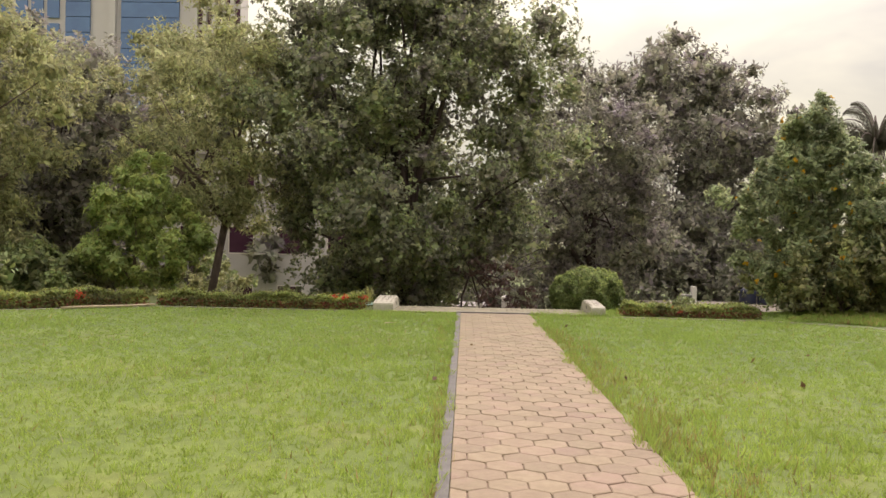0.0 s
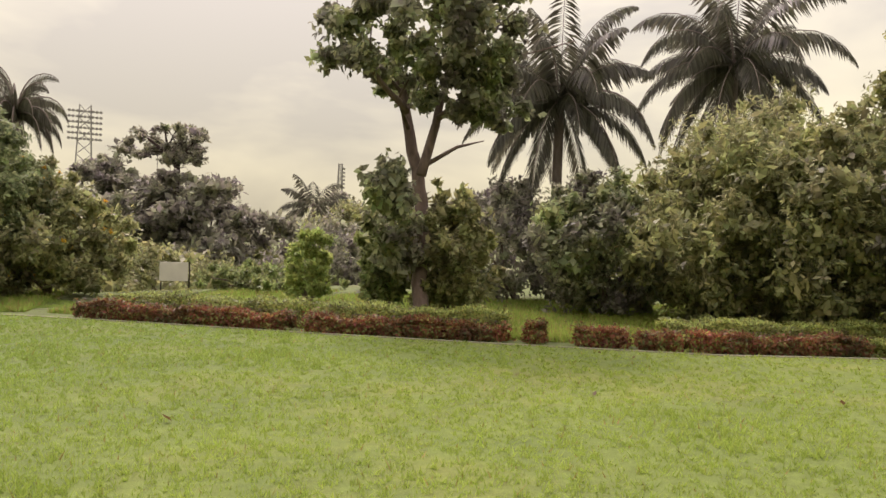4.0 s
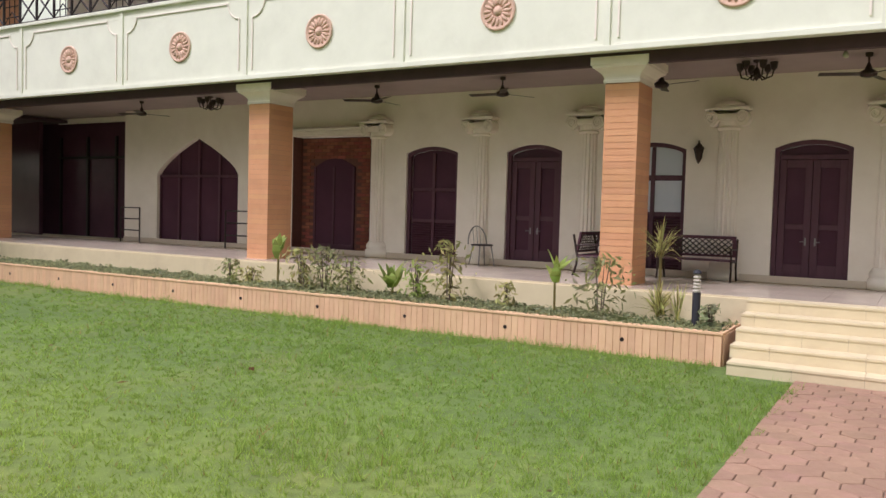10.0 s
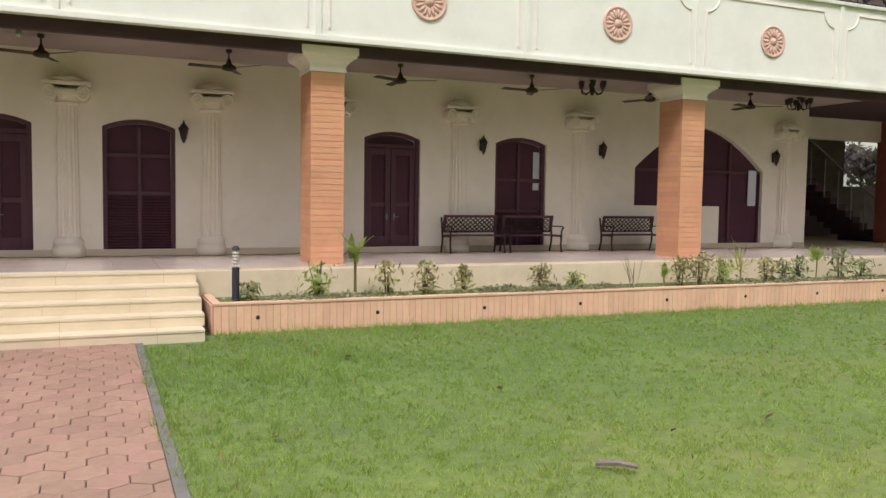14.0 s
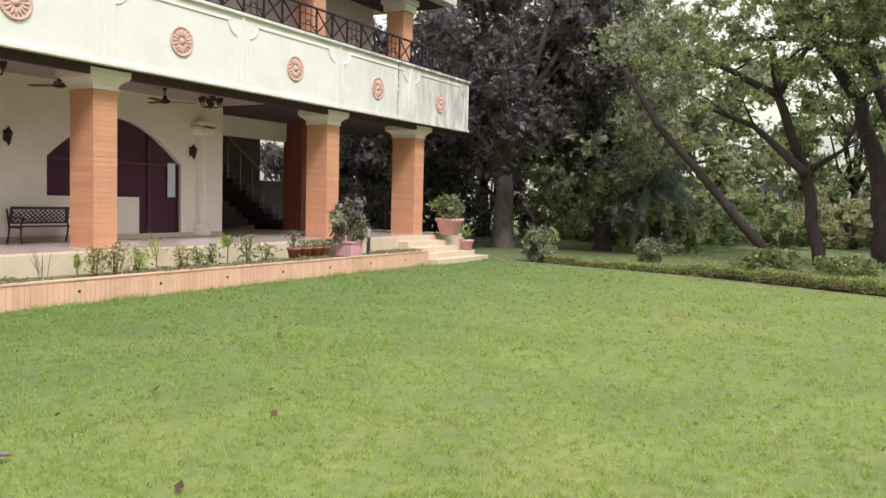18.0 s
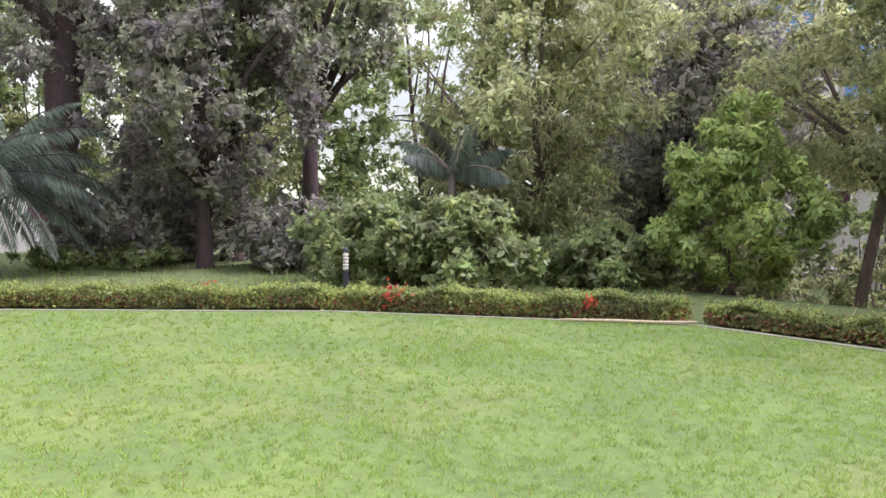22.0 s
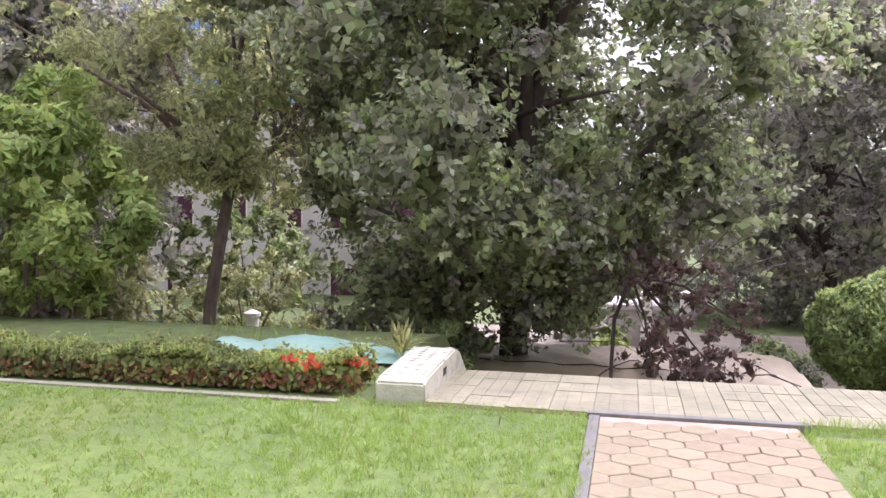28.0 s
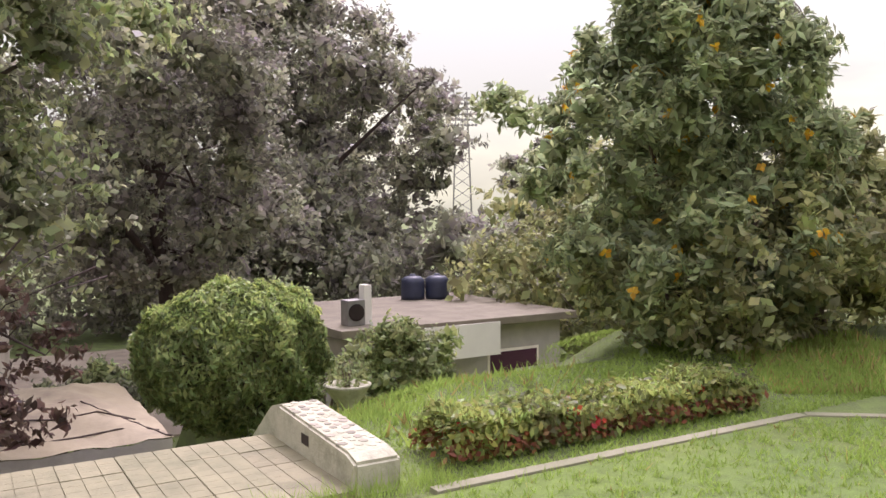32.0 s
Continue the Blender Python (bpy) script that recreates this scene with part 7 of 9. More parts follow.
def loose_pieces():
    t = thing("bamboo_pole", (-7.3, 23.75, 0.0), "thin pale bamboo pole lying at the hedge's foot", "pole", "", "", 41)
    bm = bm_new()
    tube(bm, [(-0.95, 0, 0.04), (-0.3, 0.015, 0.045), (0.35, -0.01, 0.04), (0.95, 0.02, 0.05)], [0.022, 0.024, 0.022, 0.018], 8)
    for x in (-0.6, -0.1, 0.45):
        tube(bm, [(x - 0.012, 0, 0.043), (x + 0.012, 0, 0.043)], [0.028, 0.028], 8)
    part("cane", bm, M["canewood"], t, smooth=True)
    t = thing("fallen_twig", (-1.27, 21.74, 0.0), "thin straw-coloured twig lying on the grass", "twig", "", "", 46)
    bm = bm_new()
    tube(bm, [(-0.14, 0, 0.03), (0.0, 0.01, 0.036), (0.14, 0.0, 0.03)], [0.006, 0.007, 0.004], 6)
    part("twig", bm, M["canewood"], t)


loose_pieces()


def cloth_heap(x, y, rx, ry, h, seed):
    """A crumpled sheet thrown over something low."""
    rng = np.random.default_rng(seed)
    root = thing("cloth_heap", (x, y, 0), "crumpled teal green tarpaulin sheet heaped behind the hedge", "tarpaulin", "teal tarpaulin heaps")
    bm = bm_new()
    n = 22
    ph = rng.uniform(0, 6.28, 6)

    def z(u, v):
        d = math.hypot(u, v)
        fold = 0.12 * math.sin(5 * u + ph[0]) * math.sin(4 * v + ph[1]) + 0.07 * math.sin(11 * u - 7 * v + ph[2]) + 0.05 * math.sin(9 * v + 15 * u + ph[3])
        return max(0.012, h * (max(0.0, 1 - d ** 2.2) * (1 + fold) + 0.1 * fold))
    g = [[bm.verts.new((rx * (2 * i / n - 1), ry * (2 * j / n - 1), z(2 * i / n - 1, 2 * j / n - 1))) for i in range(n + 1)] for j in range(n + 1)]
    for j in range(n):
        for i in range(n):
            bm.faces.new((g[j][i], g[j][i + 1], g[j + 1][i + 1], g[j + 1][i]))
    part("sheet", bm, M["teal"], root, smooth=True)


cloth_heap(-4.3, 26.6, 0.5, 0.4, 0.12, 1)
cloth_heap(-3.5, 26.9, 0.7, 0.45, 0.13, 2)
cloth_heap(-2.55, 26.5, 0.45, 0.4, 0.1, 3)
strap_plant("spider_plant", (-2.2, 26.35, 0.0), 40, 0.42, 0.035, 0.3, "pale dry-tipped strap-leaved plant beside the flank wall", "L_croton", 96, stem=0.1, el=(0.3, 1.5))


# ---- trees, palms and shrubs round the lawn ----
tree("tree", (-1.88, 32.93, -2.63), 7.98, (0, 0, 7.98, 4.87, 4.38, 5.84), "large dark round-leaved tree with dense purple-green foliage beyond the stairs", leaf='L_dark', bark='darkbark', n=210, pr=0.95, leaves=145000, size=0.15, aspect=0.62, trunk_r=0.3, fork=0.35, seed=13, limbs=12, low=-0.97, tips=('L_mid', 2000, 0.16, 0.42, 6))
tree("tree", (12.12, 53.46, -2.60), 8.43, (0, 0, 8.43, 7.16, 6.45, 6.88), "tall spreading dark tree with layered flat branches", leaf='L_purple', bark='darkbark', n=187, pr=1.41, leaves=60000, size=0.36, aspect=0.42, trunk_r=0.26, fork=0.35, seed=4, limbs=10, flat=0.6, low=-0.97)
tree("tree", (18.0, 58.9, -2.60), 8.0, (0, 0, 8.0, 3.2, 2.9, 3.2), "dusky tree with flat layered branches behind the spreading one", leaf='L_purple', bark='darkbark', n=60, pr=0.8, leaves=14000, size=0.34, aspect=0.42, trunk_r=0.2, fork=0.4, seed=312, flat=0.45, low=-0.9)
tree("tree", (-8.12, 32.72, -2.57), 7.61, (0, 0, 7.61, 3.69, 3.32, 3.5), "slender forked tree with feathery drooping leaves", leaf='L_hazy', bark='bark', n=104, pr=0.74, leaves=42000, size=0.158, aspect=0.3, droop=0.6, trunk_r=0.14, lean=(0.5, 0.2), fork=0.62, seed=5, limbs=9, flat=0.6, low=-0.95)
shrub("tall_shrub", (-8.79, 28.8, -0.03), (1.66, 1.49, 3.61), "bright green leafy tall shrub beyond the hedge", tips=('L_bright', 700, 0.2, 0.34, 7), leaf='L_bright', leaves=13300, size=0.165, seed=6, n=52, pr=0.24)
shrub("tall_shrub", (8.75, 27.55, -0.00), (2.2, 2.0, 5.2), "tall flowering shrub with yellow blossoms and broad leaves", leaf='L_flowering', leaves=42000, size=0.15, seed=7, n=120, pr=0.2, cone=0.4, tips=('L_flowering', 900, 0.15, 0.32, 7), flowers=('flower_yellow', 150, 0.075, 'yellow blossoms'))
shrub("tall_shrub", (11.0, 27.1, -0.00), (1.9, 1.7, 2.9), "broad-leaved shrub with a few yellow blossoms beside a taller one", leaf='L_olive', leaves=16000, size=0.165, seed=207, n=60, pr=0.24, cone=0.3, flowers=('flower_yellow', 25, 0.075, 'yellow blossoms'))
tree("tree", (-18.5, 43.0, -2.60), 6.44, (0, 0, 6.44, 4.12, 3.71, 4.40), "dense tree with dusky reddish-brown and green leaves", leaf='L_purple', bark='darkbark', n=85, pr=1.04, leaves=29000, size=0.245, seed=9, low=-0.97)
shrub("shrub", (-12.2, 33.6, -2.60), (2.4, 2.1, 3.6), "olive leafy bushes behind the garden hedge", leaf='L_olive', leaves=12600, size=0.178, seed=91, n=72, pr=0.33)
shrub("shrub", (-9.6, 37.6, -2.60), (2.6, 1.6, 3.1), "feathery olive bushes before the far grey building", leaf='L_olive', leaves=7000, size=0.17, aspect=0.3, droop=0.5, seed=191, n=46, pr=0.26)
shrub("shrub", (-13.5, 45.5, -2.60), (3.6, 2.2, 5.0), "loose grey-green bushes before the far grey building", leaf='L_mid', leaves=6000, size=0.26, seed=192, n=46, pr=0.26)
shrub("shrub", (6.6, 34.0, -2.60), (1.0, 0.9, 1.5), "low bush by the small roof below the terrace", leaf='L_mid', leaves=3200, size=0.11, seed=193, n=24, pr=0.3)
shrub("shrub", (-0.2, 40.6, -2.60), (0.55, 0.5, 1.1), "small yellow-green bush behind the picket fence", leaf='L_bright', leaves=2200, size=0.12, seed=194, n=20, pr=0.33)
shrub("shrub", (-2.6, 30.4, -2.60), (0.95, 0.8, 2.5), "leafy plants with long narrow leaves under the large tree", leaf='L_mid', leaves=4200, size=0.22, aspect=0.22, droop=0.4, seed=195, n=26, pr=0.3)
shrub("shrub", (3.1, 36.8, -2.60), (1.5, 1.2, 1.5), "dark leafy bush beyond the tarpaulin", leaf='L_dark', leaves=5000, size=0.14, seed=196, n=30, pr=0.3)
shrub("shrub", (-3.6, 32.4, -2.63), (1.7, 1.6, 3.0), "dense dark foliage hanging low under the large tree", leaf='L_dark', leaves=9000, size=0.178, seed=94, n=80, pr=0.33)
shrub("shrub", (35.18, -2.82, -0.00), (3.34, 3.00, 5.69), "hazy green bush beyond the side wing", leaf='L_olive', leaves=7000, size=0.222, seed=96, n=48, pr=0.33)
shrub("shrub", (-15.54, 36.08, -2.60), (4.81, 4.33, 5.86), "dense dark undergrowth behind the hedge", leaf='L_purple', leaves=12600, size=0.222, seed=10, n=60, pr=0.33)
tree("tree", (37.29, 41.2, -2.60), 2.9, (0, 0, 2.9, 4.37, 3.93, 2.8), "olive-green tree by the white house", leaf='L_olive', n=61, pr=1.18, leaves=20300, size=0.259, seed=12)
shrub("shrub", (6.41, 30.82, -1.36), (1.21, 1.09, 1.41), "low leafy shrubs beyond the grass", leaf='L_mid', leaves=4900, size=0.111, seed=13, n=28, pr=0.33)
shrub("shrub", (6.51, 30.87, -1.40), (0.83, 0.75, 1.38), "low leafy shrub beyond the grass", leaf='L_mid', leaves=4200, size=0.111, seed=14, n=24, pr=0.33)
tree("tree", (-14.06, 34.6, -2.60), 6.84, (0, 0, 6.84, 3.55, 3.19, 3.97), "dense dusky tree behind the hedge", leaf='L_purple', bark='darkbark', n=85, pr=0.96, leaves=29000, size=0.216, seed=8, low=-0.97)
tree("tree", (-21.0, 40.0, -2.60), 6.90, (0, 0, 6.90, 3.50, 3.15, 4.20), "dense olive tree behind the garden hedge", leaf='L_olive', bark='darkbark', n=68, pr=1.04, leaves=17400, size=0.245, seed=81, low=-0.97)
tree("tree", (-14.4, 50.0, -2.60), 11.4, (0, 0, 11.4, 3.6, 3.2, 3.8), "tall loose-crowned tree rising behind the garden trees", leaf='L_olive', bark='darkbark', n=70, pr=0.75, leaves=15000, size=0.26, trunk_r=0.25, fork=0.6, seed=310)
shrub("shrub", (4.5, 52.0, -2.63), (6.0, 4.5, 4.2), "dark undergrowth beyond the garden stairs", leaf='L_purple', leaves=12600, size=0.252, seed=11, n=60, pr=0.33)
shrub("shrub", (10.57, 49.73, -2.60), (6.41, 5.77, 5.86), "dark dense bushes below the spreading tree", leaf='L_purple', leaves=11200, size=0.252, seed=82, n=60, pr=0.33)
shrub("shrub", (17.98, 49.37, -2.60), (6.70, 6.03, 4.25), "low dark bushes along the far edge", leaf='L_purple', leaves=6000, size=0.34, seed=83, n=60, pr=0.33)
shrub("shrub", (20.68, 38.63, -2.60), (4.68, 4.22, 2.22), "dense dark bushes behind the flowering shrub", leaf='L_purple', leaves=9800, size=0.192, seed=85, n=60, pr=0.33)
tree("tree", (5.41, 41.31, -2.60), 6.39, (0, 0, 6.39, 3.50, 3.15, 4.48), "dense dusky tree beyond the garden stairs", leaf='L_purple', bark='darkbark', n=85, pr=0.89, leaves=36000, size=0.187, seed=98, low=-0.97)
bough_tree("tree", (-0.12, 30.39, -2.63), "small tree with drooping twigs of dark red-brown leaves", [[(0.01, 0.0, -0.2, 0.03), (0.12, 0.13, 2.61, 0.03), (0.36, -0.36, 3.35, 0.03), (1.0, 0.37, 2.61, 0.02), (1.66, 0.99, 1.77, 0.01)], [(0.36, 0.0, 3.32, 0.02), (0.58, 0.26, 2.61, 0.02), (0.66, -0.2, 2.08, 0.01)], [(0.36, 0.0, 3.32, 0.02), (1.11, -0.37, 3.2, 0.02), (1.85, -0.13, 2.7, 0.01)]], [(0.63, 1.88, 1.76, 0.39, 0.39, 0.28), (1.03, -1.75, 2.23, 0.43, 0.43, 0.19), (1.5, -1.29, 2.24, 0.35, 0.35, 0.24), (0.89, -1.66, 2.65, 0.43, 0.43, 0.3), (1.99, 0.97, 2.55, 0.43, 0.43, 0.35), (1.18, -0.57, 3.22, 0.61, 0.61, 0.39), (0.48, -0.11, 3.42, 0.52, 0.52, 0.39)], leaf='L_redbrown', leaves=2300, size=0.11, aspect=0.4, droop=0.9, seed=101)
shrub("shrub", (9.02, 26.96, -0.00), (2.3, 2.0, 1.8), "dense dark leaves round the flowering shrub's foot", leaf='L_olive', leaves=10000, size=0.12, seed=102, n=48, pr=0.33)
bough_tree("tree", (13.78, 18.41, -0.00), "tall two-stemmed tree with large hanging leaves", [[(0.03, -0.03, -0.2, 0.17), (0.55, 0.35, 1.69, 0.15), (0.68, 0.68, 3.14, 0.14), (0.79, 1.24, 4.77, 0.1), (1.09, 1.9, 6.28, 0.07)], [(-0.03, 0.05, 2.94, 0.11), (0.29, -0.03, 4.01, 0.09), (1.0, 0.1, 5.56, 0.07), (1.6, 0.27, 6.95, 0.05)], [(-0.23, 0.31, 4.19, 0.07), (-1.08, 0.52, 4.84, 0.05), (-1.49, 0.77, 5.55, 0.03)], [(0.15, -0.2, 4.1, 0.07), (0.08, -1.23, 4.68, 0.05), (0.05, -1.73, 5.39, 0.03)]], [(-0.99, 0.92, 5.68, 0.97, 0.97, 0.86), (-1.06, -0.52, 5.81, 1.26, 1.26, 1.15), (-0.02, -1.25, 5.65, 0.97, 1.15, 1.15), (0.89, 1.53, 5.31, 0.86, 0.86, 0.69), (-0.24, -0.79, 4.66, 0.8, 0.8, 0.74), (0.5, -1.24, 4.53, 0.57, 0.74, 0.74), (-0.11, 0.98, 7.3, 1.72, 1.72, 0.8), (1.4, 0.15, 7.5, 1.37, 1.37, 0.8), (0.1, -1.3, 4.5, 0.6, 0.6, 0.6), (-0.34, 0.4, 1.66, 0.46, 0.8, 0.8), (-1.71, -0.51, 2.47, 0.34, 0.46, 0.46)], leaf='L_dark', bark='bark', leaves=18000, size=0.19, aspect=0.62, droop=0.8, seed=20)
palm("palm_tree", (21.87, 19.56, -0.00), 5.9, "coconut palm with drooping dark green fronds", length=3.5, fronds=34, seed=33, leaflet=0.8, sag=1.25, el=(-0.55, 1.5), width=0.085, nleaf=58)
palm("palm_tree", (26.5, 15.91, -0.00), 7.5, "tall coconut palm with drooping dark fronds", length=4.0, fronds=34, seed=34, leaflet=0.85, sag=1.25, el=(-0.55, 1.5), width=0.09, nleaf=58)
palm("palm_tree", (10.75, 28.6, 0.0), 4.3, "slim palm with weeping hanging fronds", length=1.6, fronds=28, seed=35, leaflet=0.36, sag=4.5, el=(0.3, 1.5), trunk_r=0.14, width=0.035)
shrub("shrub", (21.23, 20.72, -0.00), (2.6, 2.1, 3.5), "dense bushes behind the red hedge", leaf='L_purple', leaves=11200, size=0.178, seed=86, n=60, pr=0.33)
shrub("shrub", (15.91, 30.79, -1.33), (3.93, 3.54, 2.44), "low mixed bushes behind the hedge", leaf='L_olive', leaves=11200, size=0.178, seed=87, n=60, pr=0.33)
shrub("shrub", (17.62, 26.84, -0.00), (2.60, 2.34, 0.75), "low yellow-green bushes behind the hedge", leaf='L_mid', leaves=8400, size=0.148, seed=88, n=52, pr=0.33)
shrub("shrub", (14.9, 18.56, -0.00), (1.3, 1.2, 2.7), "tall mixed shrubs round the tree's foot", leaf='L_olive', leaves=9000, size=0.178, seed=21, n=60, pr=0.24)
shrub("shrub", (14.96, 20.16, -0.00), (0.77, 0.69, 3.08), "tall leafy shrub beside the tree", leaf='L_mid', leaves=7000, size=0.222, seed=22, n=28, pr=0.33)
shrub("shrub", (14.82, 22.58, -0.00), (0.76, 0.69, 1.82), "young light green shrub with layered leaves", leaf='L_bright', leaves=4480, size=0.148, seed=23, n=24, pr=0.33)
shrub("shrub", (18.77, 16.77, -0.00), (2.08, 1.87, 3.36), "dense brownish-green shrubs below the palm", leaf='L_dark', leaves=16800, size=0.178, seed=24, n=68, pr=0.33)
shrub("shrub", (18.84, 13.6, -0.00), (2.77, 2.49, 4.23), "broad dense bush with hanging green leaves", leaf='L_olive', leaves=28000, size=0.178, aspect=0.34, droop=0.7, seed=25, n=96, pr=0.33)
shrub("shrub", (18.77, 11.86, -0.00), (2.44, 2.20, 4.42), "broad dense dark bush beside the lawn", leaf='L_olive', leaves=25200, size=0.178, seed=26, n=88, pr=0.33)
shrub("shrub", (18.53, 8.64, -0.00), (2.37, 2.14, 5.59), "tall dense dark bush beside the lawn", leaf='L_mauve', leaves=22000, size=0.192, seed=27, n=96, pr=0.33)
tree("tree", (30.9, 48.5, -2.60), 3.7, (0, 0, 3.7, 5.55, 5.00, 3.8), "dark umbrella-shaped rain tree in the distance", leaf='L_purple', bark='darkbark', n=85, pr=1.26, leaves=20000, size=0.5, trunk_r=0.3, seed=28, flat=0.42, low=-0.95)
tree("tree", (30.6, 48.8, -2.60), 9.3, (0, 0, 9.3, 2.3, 2.1, 1.3), "small flat crown rising above the far tree", leaf='L_purple', bark='darkbark', n=30, pr=0.59, leaves=2200, size=0.36, trunk_r=0.22, fork=0.9, seed=29, flat=0.3)
tree("tree", (30.77, 55.73, -2.60), 4.60, (0, 0, 4.60, 3.69, 3.32, 4.99), "far tree with open flat branches", leaf='L_purple', bark='darkbark', n=57, pr=0.96, leaves=12000, size=0.5, trunk_r=0.3, seed=30, flat=0.4, low=-0.95)
shrub("shrub", (15.9, 36.67, -2.60), (4.00, 3.60, 5.72), "dark tall bushes by the lawn's far corner", leaf='L_olive', leaves=16800, size=0.222, seed=31, n=72, pr=0.33)
shrub("shrub", (28.67, 34.12, -2.60), (3.43, 3.09, 5.01), "dark bushes in the distance", leaf='L_purple', leaves=11200, size=0.252, seed=32, n=60, pr=0.33)
palm("palm_tree", (43.65, 50.31, -2.60), 6.68, "distant palm tree on the skyline", length=3.4, fronds=18, seed=36, leaflet=0.9, nleaf=26, width=0.14)
tree("tree", (49.73, 52.59, -2.60), 5.79, (0, 0, 5.79, 1.83, 1.65, 2.16), "distant conifer with flat layered branches", leaf='L_purple', bark='darkbark', n=23, pr=0.74, leaves=2000, size=0.45, seed=37, flat=0.3)
shrub("shrub", (21.01, 13.66, -0.00), (3.06, 2.75, 5.05), "tall green bush with narrow leaves beside the lawn", leaf='L_olive', leaves=30799, size=0.178, aspect=0.3, droop=0.5, seed=38, n=100, pr=0.33)
shrub("shrub", (24.4, 10.48, -0.00), (2.50, 2.25, 7.70), "tall dense dusky olive bush", leaf='L_olive', leaves=25200, size=0.2, seed=39, n=92, pr=0.33)
tree("tree", (25.06, 3.85, -0.00), 5.58, (0, 1.3, 5.58, 4.51, 4.06, 4.58), "large round tree with grey-green leaves beside the house", leaf='L_mauve', bark='darkbark', n=136, pr=0.93, leaves=70000, size=0.17, aspect=0.55, trunk_r=0.26, fork=0.35, seed=40, limbs=14, low=-0.84)
palm("palm_tree", (31.49, 17.15, -0.00), 8.46, "palm with arching fronds behind the bushes", length=3.4, fronds=20, seed=41)
tree("tree", (37.55, -5.37, -0.00), 12.89, (0, 0, 12.89, 6.38, 5.75, 5.36), "huge dark tree with thick forking trunk behind the house", leaf='L_dark', bark='darkbark', n=85, pr=1.33, leaves=29000, size=0.288, trunk_r=0.75, fork=0.6, seed=42, limbs=12)
shrub("shrub", (30.2, 13.16, -0.00), (7.91, 7.12, 1.9), "dark thicket behind the bushes", leaf='L_purple', leaves=22400, size=0.252, seed=43, n=100, pr=0.33)
shrub("shrub", (22.61, 3.87, -0.00), (1.04, 0.93, 0.51), "low weedy plants at the lawn's edge", leaf='L_olive', leaves=3080, size=0.118, seed=44, n=24, pr=0.33)
tree("tree", (23.72, 6.35, 0.0), 3.6, (0, 0, 3.6, 1.3, 1.2, 1.1), "slim young tree with hanging leaves beside the large one", leaf="L_mauve", bark="darkbark", n=26, pr=0.4, leaves=5200, size=0.19, aspect=0.4, droop=0.6, trunk_r=0.07, fork=0.7, seed=411, limbs=6, low=-0.95)
for k, (x, y, r, h) in enumerate(((17.15, 7.9, 0.42, 0.42), (17.55, 7.25, 0.3, 0.3), (18.0, 6.5, 0.32, 0.22), (18.4, 5.6, 0.3, 0.26), (18.75, 4.7, 0.32, 0.2), (18.95, 4.0, 0.22, 0.26), (17.0, 8.45, 0.35, 0.75))):
    shrub("weed_clump", (x, y, 0.0), (r, r, h), "loose weedy plants with dull olive leaves at the lawn's edge", leaf="L_olive", leaves=int(2600 * r), size=0.085, aspect=0.3, seed=420 + k, n=14, pr=0.35, category="weeds", group="weeds at the lawn's edge")
bough_tree("tree", (-28.71, 10.16, -0.00), "slender dark tree with open spreading boughs", [[(0.0, 0.0, -0.2, 0.22), (-0.69, -0.66, 2.96, 0.18), (0.16, -1.52, 5.52, 0.14), (-0.15, -1.84, 7.21, 0.12)], [(0.07, -0.56, 2.93, 0.16), (-0.37, -2.29, 4.55, 0.1), (0.11, -3.8, 5.21, 0.06)], [(0.21, -1.51, 5.52, 0.14), (1.02, -2.84, 6.22, 0.1), (0.58, -4.4, 7.01, 0.06)], [(0.21, -1.51, 5.52, 0.12), (0.59, -0.59, 7.09, 0.08), (0.77, -0.09, 8.38, 0.06)], [(0.05, -0.4, 3.12, 0.12), (0.7, 0.53, 3.67, 0.06), (0.84, 1.02, 5.0, 0.04)]], [(2.28, -3.09, 5.66, 2.21, 2.21, 1.01), (1.48, -1.11, 7.09, 2.21, 2.21, 1.21), (1.06, 0.3, 5.9, 1.21, 1.21, 1.21), (1.73, -4.25, 7.33, 2.01, 2.01, 1.21), (-0.69, -2.79, 8.66, 2.82, 2.82, 1.21), (0.28, 0.61, 8.32, 2.01, 2.01, 1.21)], leaf='L_mid', leaves=17000, size=0.14, seed=52)
bough_tree("tree", (-29.85, 12.07, -0.00), "thick-limbed dark tree with two rising stems", [[(0.0, 0.0, -0.2, 0.4), (-0.17, -0.35, 2.59, 0.31), (-0.75, -1.1, 5.32, 0.23), (-0.54, -2.54, 7.63, 0.19), (-0.68, -3.91, 10.57, 0.1)], [(-0.02, 0.61, -0.2, 0.27), (-0.05, 0.54, 3.21, 0.23), (-0.35, -1.06, 7.11, 0.21), (-0.68, -1.48, 10.65, 0.12)], [(-0.02, 0.54, 3.21, 0.25), (0.71, 1.2, 5.58, 0.17), (1.25, 1.99, 7.86, 0.1)], [(0.06, -1.03, 7.04, 0.17), (-0.09, -3.24, 7.62, 0.1), (0.63, -5.06, 7.54, 0.06)]], [(1.31, 0.23, 7.81, 2.5, 2.5, 1.46), (0.73, -2.14, 8.66, 2.5, 2.5, 1.46), (0.21, 1.4, 6.25, 1.46, 1.46, 1.25), (1.11, -0.54, 10.15, 4.16, 4.16, 1.46), (1.88, -3.85, 9.45, 2.91, 2.91, 1.25)], leaf='L_mid', leaves=20000, size=0.15, seed=53)
